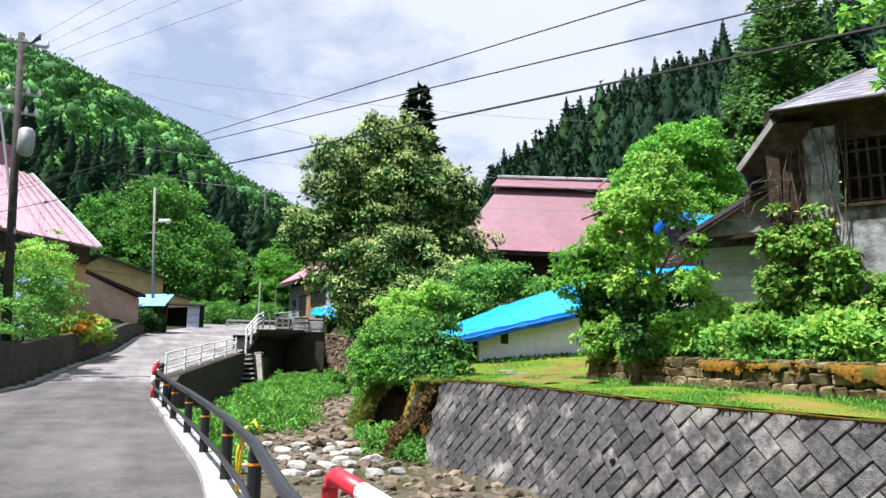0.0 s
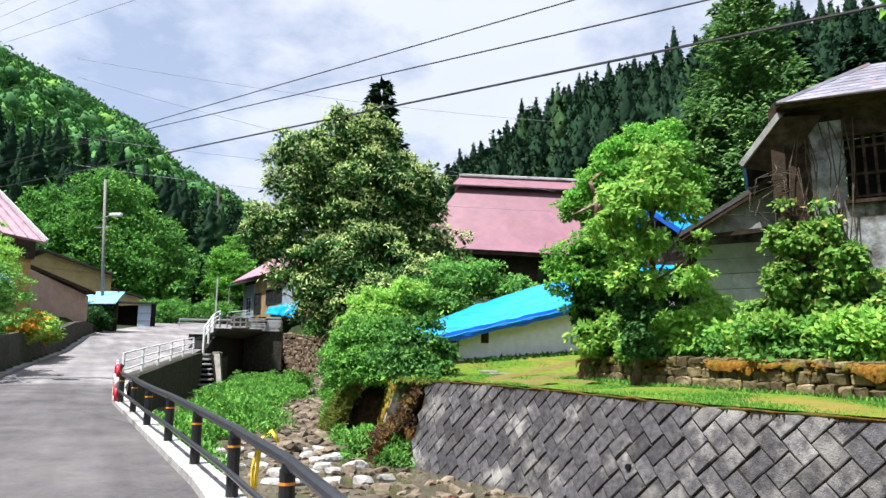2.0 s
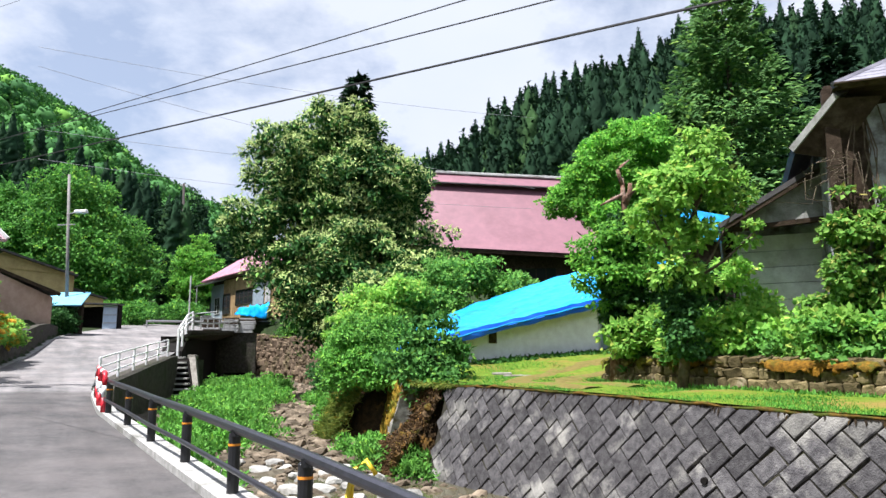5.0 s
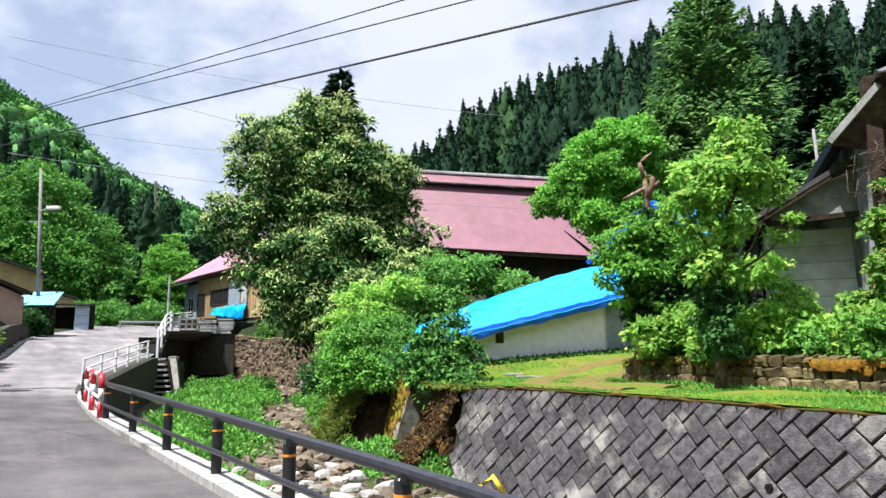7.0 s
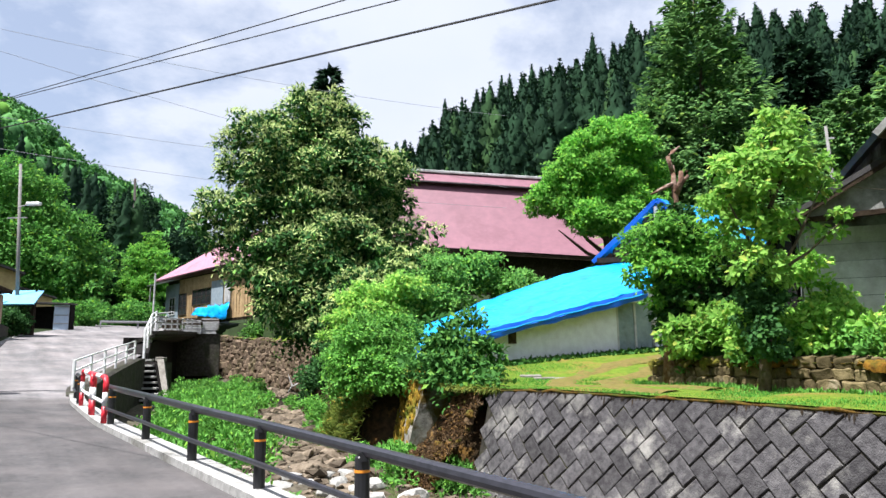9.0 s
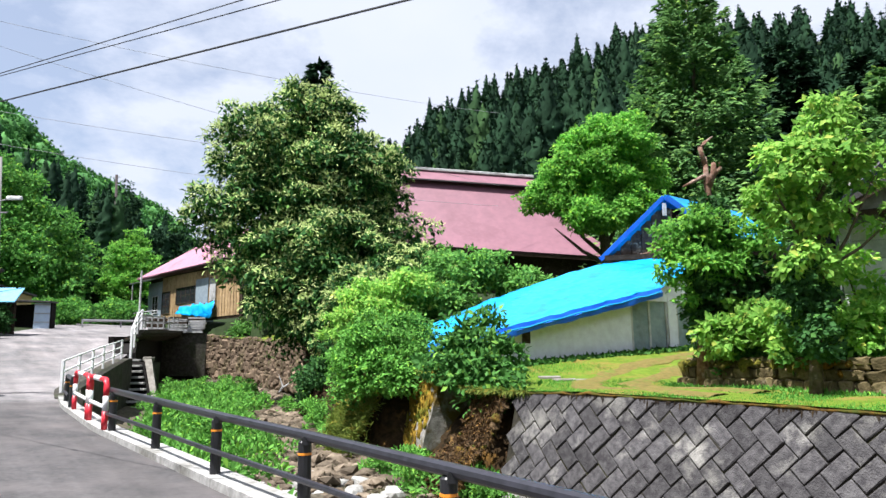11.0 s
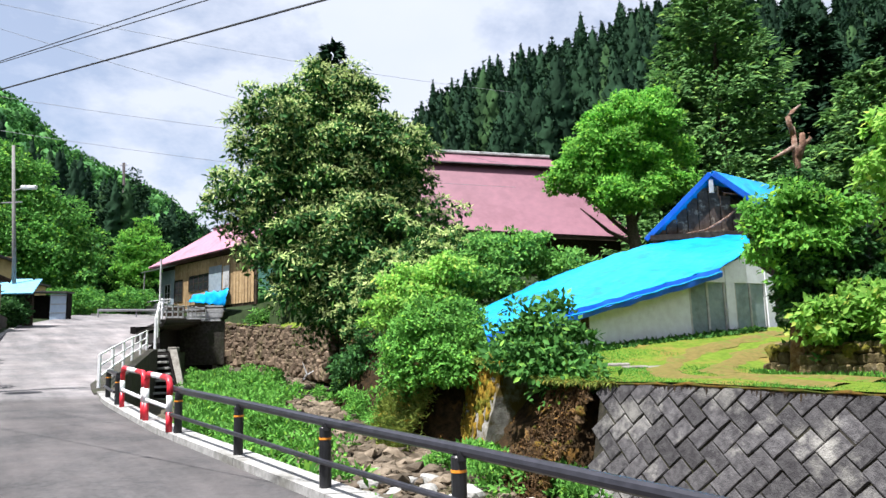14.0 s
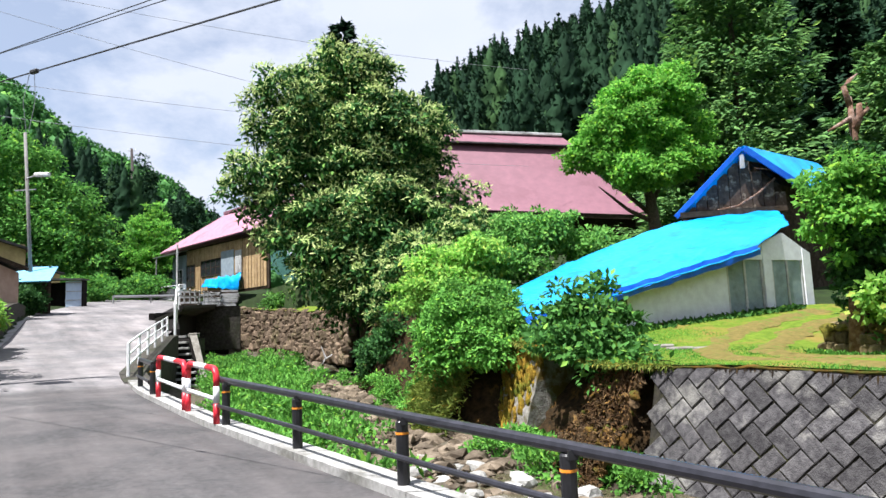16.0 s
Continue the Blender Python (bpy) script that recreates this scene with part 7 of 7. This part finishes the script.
tp_ = pole((-16.4, 20.3, 1.6), (-17.25, 20.3, 14.1), 0.17, "dark_pole", "dark utility pole carrying a transformer and cross-arms", ((13.7, 0.9, (0.8, 0.6)), (11.6, 0.7, (0.8, 0.6)), (10.8, 0.6, (0.8, 0.6))))
part("transformer", tube_bm([(-16.35, 20.1, 9.0), (-16.35, 20.1, 9.1), (-16.35, 20.1, 9.95), (-16.35, 20.1, 10.05)], [0.2, 0.28, 0.28, 0.18], 14), "galv", tp_, "pale grey transformer can", True)
part("brace", tube_bm([(-16.55, 20.3, 6), (-17.8, 20.3, 11)], 0.05, 6), "galv", tp_)
for k in range(3):
    part("horn", tube_bm([(-17.1, 20.2, 13.9 - 0.1 * k), (-16.7, 20.2, 13.6), (-16.3, 20.2, 13.75 + 0.1 * k)], 0.035, 6), "wire", tp_)
lp = pole((-27.4, 48, 3.4), (-28.2, 48, 15.5), 0.13, "pole", "grey concrete utility pole with a street lamp")
part("cross_arm", beam((-28.7, 47.95, 11.7), (-27.4, 48.0, 11.75), 0.06, 0.07), "galv", lp)
la = part("lamp_arm", tube_bm([(-28.0, 47.9, 12.45), (-27.2, 47.7, 12.6)], 0.04, 6), "galv", lp)
part("lamp_head", box((0.95, 0.3, 0.24), (-26.85, 47.6, 12.6), None, 0.05), "white", la, "pale street lamp head")
fp = pole((-47.6, 117, 10), (-48.6, 117, 33.8), 0.3, "dark_pole", "dark distant utility pole with a small top frame", ((33.4, 0.6, (1, 0)),))

hp = pole((13.2, 23.4, 1.5), (12.9, 23.2, 9.35), 0.07, "pole", "slim grey service pole behind the old house")
part("bracket", beam((12.92, 23.18, 8.9), (13.1, 23.1, 8.9), 0.05, 0.06), "galv", hp)


def wire(name, pts, r, mat, label):
    """A sagging line through its fixed ends."""
    out = []
    for a, b, sag in pts:
        a, b = V3(a), V3(b)
        k = 14
        out += [a.lerp(b, i / k) - V3((0, 0, sag * 4 * (i / k) * (1 - i / k))) for i in range(k + 1)]
    tagged(part(name, tube_bm(out, r, 5), mat, None), label, "wire")


for label_, r_, p_, d_ in (("black overhead power line crossing the lane", 0.0065, V3((3.25, 3.45, 4.23)), V3((-0.786, 0.608, 0.107))),
                           ("black overhead power line crossing the lane", 0.0065, V3((3.26, 2.98, 3.71)), V3((-0.754, 0.639, 0.15))),
                           ("thick black overhead cable crossing the lane", 0.009, V3((2.72, 2.84, 3.24)), V3((-0.78, 0.615, 0.115)))):
    wire("power_line", [(p_ - d_ * 11, p_ + d_ * 16, 0.0), (p_ + d_ * 16.01, p_ + d_ * 62, 0.0)], r_, "wire", label_)
# clamp on the cable, with two slack leads hanging from it
cl = thing("cable_clamp", "dark cable clamp with slack leads hanging from it", "clamp")
cc_ = V3((-8.27, 11.5, 4.86))
part("clamp_body", box((0.16, 0.05, 0.05), cc_, along((0, 0, 0), (-0.78, 0.615, 0.115)), 0.01), "wire", cl)
for k in range(2):
    part("lead", tube_bm([cc_ + V3((-0.05 + 0.05 * k, 0, 0)), cc_ + V3((-0.13 + 0.14 * k, 0.02, -0.35)), cc_ + V3((-0.1 + 0.03 * k, 0.05, -0.72))], 0.004, 5), "pale_wire", cl)
for k in range(4):
    wire("power_line", [((9.5, 1.0 - 0.3 * k, 5.6 + 0.5 * k), (-17.2, 20.3, 12.2 + 0.45 * k), 0.0)], 0.006, "pale_wire", "thin pale overhead wire from the transformer pole")
for p, q in (((-29.6, 46, 18.3), (7.7, 66, 19.8)), ((-29.4, 46, 16.1), (7.6, 66, 16.6)), ((-30.1, 46, 24.6), (7.9, 66, 25.9)), ((-30.0, 46, 23.1), (7.7, 66, 18.6))):
    wire("power_line", [(p, q, 0.6)], 0.016, "pale_wire", "thin grey wire spanning the valley")


# ---- stones ----
def rock_mesh(seed, sx, sy, sz):
    bm = bmesh.new()
    bmesh.ops.create_icosphere(bm, subdivisions=2, radius=1.0)
    for vtx in bm.verts:
        p = vtx.co
        k = 1 + 0.28 * noise.noise(p * 1.3 + V3((seed * 7.1, 0, 0))) + 0.1 * noise.noise(p * 3.1 + V3((0, seed, 0)))
        q = p * k
        q.z = max(min(q.z, 0.72), -0.75)
        vtx.co = (q.x * sx, q.y * sy, q.z * sz)
    me = bpy.data.meshes.new("stone")
    bm.to_mesh(me)
    bm.free()
    return me


rng = np.random.default_rng(130)
blk = []
for k in range(5):
    me = rock_mesh(k, 0.3, 0.24, 0.17)
    me.materials.append(M["boulder"])
    blk.append(me)
for r in range(7):
    for c in range(7):
        y = 12.2 + r * 0.85 + rng.normal() * 0.12 + c * 0.15
        xl_ = float(np.interp(y, *BANK_L))
        x = xl_ + 0.9 + c * 0.75 + rng.normal() * 0.12
        if x > float(np.interp(y, *BANK_R)) - 1.3 or rng.random() < 0.12:
            continue
        ob = new("boulder", blk[int(rng.integers(5))])
        s = rng.uniform(0.65, 1.05)
        ob.matrix_world = pose(x, y, float(bed_z(y)) + 0.05, rng.normal() * 6, rng.normal() * 6, rng.uniform(0, 360)) @ Matrix.Diagonal((s, s, s, 1))
        tagged(ob, "pale rounded boulder set in the stream bed", "boulder", "pale boulders in the stream")
# flat brown stones, uncounted
base = []
for k in range(6):
    b = bmesh.new()
    bmesh.ops.create_icosphere(b, subdivisions=1, radius=1.0)
    vv = np.array([list(q.co * (1 + 0.35 * noise.noise(q.co * 1.5 + V3((k * 3.3, 1, 0))))) for q in b.verts])
    ff = np.array([[q.index for q in fc.verts] for fc in b.faces])
    b.free()
    base.append((vv, ff))
VV, FF, o = [], [], 0
for k in range(2600):
    y = 9 + 42 * rng.random() ** 0.9
    xl_, xr_ = float(np.interp(y, *BANK_L)), float(np.interp(y, *BANK_R))
    x = xl_ + (0.35 + 0.55 * rng.random() ** 0.8) * (xr_ - xl_) if y > 17 else xl_ + rng.random() * (xr_ - xl_ - 0.8)
    vv, ff = base[int(rng.integers(6))]
    s = rng.uniform(0.07, 0.3) * (1.35 if y > 26 else 1.0) * (0.6 if y < 17 else 1)
    a = rng.uniform(0, 6.28)
    R = np.array(Euler((rng.normal() * 0.25, rng.normal() * 0.25, a)).to_matrix())
    VV.append((vv * np.array([s * 1.3, s, s * 0.5])) @ R.T + np.array([x, y, float(bed_z(y)) + s * 0.22 + 0.1 * noise.noise((x * 0.7, y * 0.7, 0))]))
    FF.append(ff + o)
    o += len(vv)
rk = mesh_ob("river_stones", np.concatenate(VV), np.concatenate(FF).tolist(), "stone")
tagged(rk, "flat brown and grey stones strewn over the stream bed", "stones", kind="stuff")
dw = thing("driftwood", "bare pale driftwood branch among the stones", "branch")
part("stem", tube_bm([(-9.7, 47.6, -0.35), (-9.3, 47.8, 0.35), (-9.6, 47.9, 1.1)], [0.09, 0.07, 0.02], 6), "board", dw)
part("fork", tube_bm([(-9.35, 47.8, 0.25), (-8.8, 47.8, 0.6), (-8.3, 47.7, 0.55)], [0.06, 0.04, 0.02], 6), "board", dw)
for c in ((2.1, 18.9), (2.6, 18.7), (1.8, 19.3)):
    s_ = tagged(part("stepping_stone", box((0.55, 0.35, 0.1), (c[0], c[1], lawn_z(*c) - 0.02), None, 0.03), "concrete", None), "flat pale stone lying in the grass", "stone", "flat stones in the grass")

# worn wheel track from the shed's doors along the terrace
TK = [V3((8.2, 22.6, 0)), V3((6.5, 21.5, 0)), V3((5.1, 20.5, 0)), V3((3.7, 19.0, 0)), V3((2.85, 17.7, 0)), V3((2.6, 16.2, 0)), V3((3.0, 14.6, 0)), V3((3.7, 13.2, 0))]
for side in (-0.55, 0.55):
    v, f = [], []
    m = 60
    for j in range(m + 1):
        g = j / m * (len(TK) - 1)
        i = min(int(g), len(TK) - 2)
        p = TK[i].lerp(TK[i + 1], g - i)
        d = (TK[i + 1] - TK[i]).normalized()
        s = V3((d.y, -d.x, 0))
        for o_ in (-0.5, -0.17, 0.17, 0.5):
            wob = 0.3 * noise.noise((p.x * 1.7, p.y * 1.7, o_ * 3 + side))
            c = p + s * (side + (o_ + (wob if abs(o_) > 0.3 else 0)) * 0.66)
            v.append((c.x, c.y, lawn_z(c.x, c.y) + 0.045 - (0.045 if abs(o_) > 0.3 else 0)))
    f = [(j * 4 + q, j * 4 + q + 1, j * 4 + 5 + q, j * 4 + 4 + q) for j in range(m) for q in range(3)]
    tagged(mesh_ob("worn_track", v, f, "track", smooth=True), "worn brown wheel track in the grass", "track", kind="structure")

# ---- pieces of the walls ----
# low mossy wall: stones in two courses and a moss cap
mw = thing("mossy_wall", "low dry-stone garden wall capped with golden moss", "wall", kind="structure")
mst = []
for k in range(6):
    b = box((0.28, 0.3, 0.215), (0, 0, 0), None, 0.03)
    bmesh.ops.subdivide_edges(b, edges=[e for e in b.edges if e.calc_length() > 0.15], cuts=1)
    for q in b.verts:
        q.co += V3((noise.noise(q.co * 6 + V3((k, 0, 0))), noise.noise(q.co * 6 + V3((0, k, 3))), noise.noise(q.co * 6 + V3((2, 0, k))))) * 0.035
    me = bpy.data.meshes.new("stone")
    b.to_mesh(me); b.free()
    me.materials.append(M["moss_stone"])
    mst.append(me)
rng = np.random.default_rng(140)
MP, MN = [], []
for i in range(len(MW) - 1):
    a, b = MW[i], MW[i + 1]
    ln, R = (b - a).length, along(a, b)
    nrm = R @ V3((0, 1, 0))
    za, zb_ = lawn_z(a.x, a.y), lawn_z(b.x, b.y)
    part("wall_core", wall_bm(a + nrm * 0.2, b + nrm * 0.2, za - 0.2, za + 0.5, 0.3, zb_ - 0.2, zb_ + 0.5), "joint", mw)
    for r in range(3):
        x = -0.1 + 0.13 * r
        while x < ln:
            wd_ = rng.uniform(0.6, 1.35)
            p = a + R @ V3((x + 0.14 * wd_, rng.uniform(-0.03, 0.03) + 0.05 * r, 0))
            z0 = za + (zb_ - za) * x / ln
            ob = new("stone", mst[int(rng.integers(6))])
            ob.parent = mw
            ob.matrix_world = Matrix.Translation((p.x, p.y, z0 + 0.08 + 0.2 * r)) @ (R @ Euler((rng.normal() * 0.08, rng.normal() * 0.08, rng.normal() * 0.12)).to_matrix()).to_4x4() @ Matrix.Diagonal((wd_, 1, rng.uniform(0.8, 1.12), 1))
            x += 0.28 * wd_ + 0.02
    # a mat of moss over the top, torn at its lower edge, and cushions on it
    cols = max(int(ln / 0.045), 2)
    mv, mf = [], []
    for c_ in range(cols + 1):
        xx = ln * c_ / cols
        q_ = a + R @ V3((xx, 0, 0))
        zz = za + (zb_ - za) * xx / ln + 0.5
        g = noise.noise((q_.x * 0.9, q_.y * 0.9, 5.0))
        dr = max(0.0, 0.05 + 0.3 * g + 0.2 * noise.noise((q_.x * 4, q_.y * 4, 1.0)) + 0.06 * noise.noise((q_.x * 17, q_.y * 17, 2.0)))
        lift_ = 0.07 if dr > 0.02 else -0.03
        for oy, dz in ((0.3, 0.02), (0.12, lift_ * 0.9), (-0.06, lift_ * 0.7), (-0.15 if dr > 0.02 else -0.03, -0.01), (-0.185 if dr > 0.02 else 0.0, -0.02 - dr * 0.5), (-0.178 if dr > 0.02 else 0.02, -0.03 - dr)):
            jit = 0.022 * noise.noise((q_.x * 11, q_.y * 11, oy * 9))
            mv.append(tuple(q_ + nrm * (oy + jit) + V3((0, 0, zz + dz + jit))))
    mf = [(c_ * 6 + k_, c_ * 6 + k_ + 1, c_ * 6 + 7 + k_, c_ * 6 + 6 + k_) for c_ in range(cols) for k_ in range(5)]
    mesh_ob("moss_mat", mv, mf, "olive_moss" if i < 3 else "moss", mw, "olive-green moss mat" if i < 3 else "golden-brown moss mat", True)
    x = 0.0
    while x < ln:
        p = a + R @ V3((x, rng.uniform(0.0, 0.22), 0))
        z0 = za + (zb_ - za) * x / ln + 0.5
        g = noise.noise((p.x * 0.9, p.y * 0.9, 5.0))
        if g > 0.0 and i > 2:
            r0 = rng.uniform(0.04, 0.095)
            if rng.random() < 0.6:
                q0 = rng.uniform(0.025, 0.055)
                MP.append((BV * (1 + 0.25 * rng.normal(size=(len(BV), 1)))) * np.array([q0 * 1.3, q0 * 0.7, q0 * 1.4]) + np.array(p - nrm * (0.17 + 0.04 * rng.random())) * np.array([1, 1, 0]) + np.array([0, 0, z0 - rng.uniform(0.04, 0.2)]))
                MN.append(BF)
            cush = (BV * (1 + 0.25 * rng.normal(size=(len(BV), 1)))) * np.array([r0 * 1.5, r0 * 1.2, r0 * 0.55])
            MP.append(cush + np.array([p.x, p.y, z0 + rng.uniform(-0.05, 0.05)]))
            MN.append(BF)
        x += 0.1
moss_ob = joined("moss_cushion", MP, MN, "moss", True)
moss_ob.parent = mw
tagged(moss_ob, "golden-orange moss cushions")

# the herringbone block wall
bw = thing("block_wall", "grey concrete block river wall laid in herringbone", "wall", kind="structure")
tops = TOP[1:]
cum = [0.0]
for a, b in zip(tops, tops[1:]):
    cum.append(cum[-1] + (V3((b.x, b.y, 0)) - V3((a.x, a.y, 0))).length)
BAT = 0.28
def face(s, d):
    """A place on the wall's face: s along its top, d below it."""
    p = V3((np.interp(s, cum, [q.x for q in tops]), np.interp(s, cum, [q.y for q in tops]), np.interp(s, cum, [q.z for q in tops])))
    e = 0.6
    a = V3((np.interp(s - e, cum, [q.x for q in tops]), np.interp(s - e, cum, [q.y for q in tops]), 0))
    b = V3((np.interp(s + e, cum, [q.x for q in tops]), np.interp(s + e, cum, [q.y for q in tops]), 0))
    t = (b - a).normalized()
    nrm = V3((t.y, -t.x, 0))
    if nrm.dot(V3((-1, -1, 0))) < 0:
        nrm = -nrm
    return p + nrm * (BAT * d) - V3((0, 0, d)), t, nrm
HGT = 2.15
v, f = [], []
NS = 40
for i in range(NS + 1):
    s = cum[-1] * i / NS
    for d in (-0.02, HGT):
        p, t, nrm = face(s, d)
        v += [tuple(p - nrm * 0.026), tuple(p - nrm * 0.6 - V3((0, 0, 0.03)))]
for i in range(NS):
    o_ = 4 * i
    f += [(o_, o_ + 4, o_ + 6, o_ + 2), (o_ + 1, o_ + 5, o_ + 4, o_), (o_ + 2, o_ + 6, o_ + 7, o_ + 3)]
mesh_ob("backing", v, f, "joint", bw, "dark recessed joints")
BA, BB = 0.44, 0.27
bmx = []
for k in range(6):
    r_ = np.random.default_rng(400 + k)
    hw, hh, dp, bv_ = BA / 2 - 0.009, BB / 2 - 0.009, 0.09, 0.013
    o4 = [(-hw, -hh), (hw, -hh), (hw, hh), (-hw, hh)]
    i4 = [(-hw + bv_, -hh + bv_), (hw - bv_, -hh + bv_), (hw - bv_, hh - bv_), (-hw + bv_, hh - bv_)]
    vs = [(x, y, -dp) for x, y in o4] + [(x + r_.normal() * 0.004, y + r_.normal() * 0.004, 0.0) for x, y in o4] + [(x + r_.normal() * 0.006, y + r_.normal() * 0.006, 0.008 + r_.normal() * 0.003) for x, y in i4]
    fs = [(0, 1, 5, 4), (1, 2, 6, 5), (2, 3, 7, 6), (3, 0, 4, 7), (4, 5, 9, 8), (5, 6, 10, 9), (6, 7, 11, 10), (7, 4, 8, 11), (8, 9, 10, 11)]
    me = bpy.data.meshes.new("block")
    me.from_pydata(vs, [], fs)
    me.materials.append(M["block"])
    bmx.append(me)
rng = np.random.default_rng(150)
R2 = math.sqrt(2)
row = 0
dd = 0.12
while dd < HGT:
    sx = 0.15 + (row % 2) * BB / R2
    ang = 45 if row % 2 == 0 else -45
    while sx < cum[-1] - 0.2:
        p, t, nrm = face(sx, dd)
        upv = (V3((0, 0, 1)) - nrm * BAT).normalized()
        out_ = t.cross(upv)
        if out_.dot(nrm) < 0:
            out_ = -out_
            t = -t
        B3 = Matrix((t, upv, out_)).transposed() @ Euler((rng.normal() * 0.012, rng.normal() * 0.012, radians(ang) + rng.normal() * 0.015)).to_matrix()
        ob = new("block", bmx[int(rng.integers(6))])
        ob.parent = bw
        mt = Matrix.Translation(p + out_ * rng.normal() * 0.008) @ B3.to_4x4()
        ob.matrix_world = mt
        if dd < 0.4:
            bc = bmesh.new()
            bc.from_mesh(ob.data)
            iv = mt.inverted()
            bmesh.ops.bisect_plane(bc, geom=bc.verts[:] + bc.edges[:] + bc.faces[:], plane_co=iv @ (face(sx, 0)[0] - V3((0, 0, 0.012))), plane_no=iv.to_3x3() @ V3((0, 0, 1)), clear_outer=True)
            me = bpy.data.meshes.new("block")
            bc.to_mesh(me)
            bc.free()
            me.materials.append(M["block"])
            ob.data = me
        sx += BB * R2
    row += 1
    dd += BA / R2
# coping lip with moss along the top
v, f = [], []
NS = 60
for i in range(NS + 1):
    p, t, nrm = face(cum[-1] * i / NS, 0)
    for o_, dz in ((0.01, -0.035), (0.03, -0.01), (0.0, 0.02), (-0.2, 0.02)):
        k = 0.05 * noise.noise((i * 0.9, o_ * 9, 3))
        v.append(tuple(p + nrm * (o_ + k) + V3((0, 0, dz + k))))
f = [(i * 4 + k, i * 4 + k + 1, i * 4 + 5 + k, i * 4 + 4 + k) for i in range(NS) for k in range(3)]
mesh_ob("coping", v, f, "old_moss", bw, "mossy worn coping", True)
rng = np.random.default_rng(150)
P, N, L = [], [], []
for k in range(700):
    s = rng.uniform(0, cum[-1])
    if noise.noise((s * 1.4, 2, 7)) < -0.1:
        continue
    p, t, nrm = face(s, 0.0)
    P.append(p + nrm * 0.012)
    N.append(nrm)
    L.append(abs(rng.normal()) * 0.06 + 0.02)
cards("drip_moss", P, [V3((rng.normal() * 0.05, 0, -1)) + q * BAT for q in N], N, np.array(L), 0.035, "dark_moss", bw, "dark moss hanging in drips", 0.0)
p, t, nrm = face(6.9, 1.05)
part("drain_pipe", tube_bm([p - nrm * 0.1, p + nrm * 0.05], 0.05, 10), "shade_black", bw)
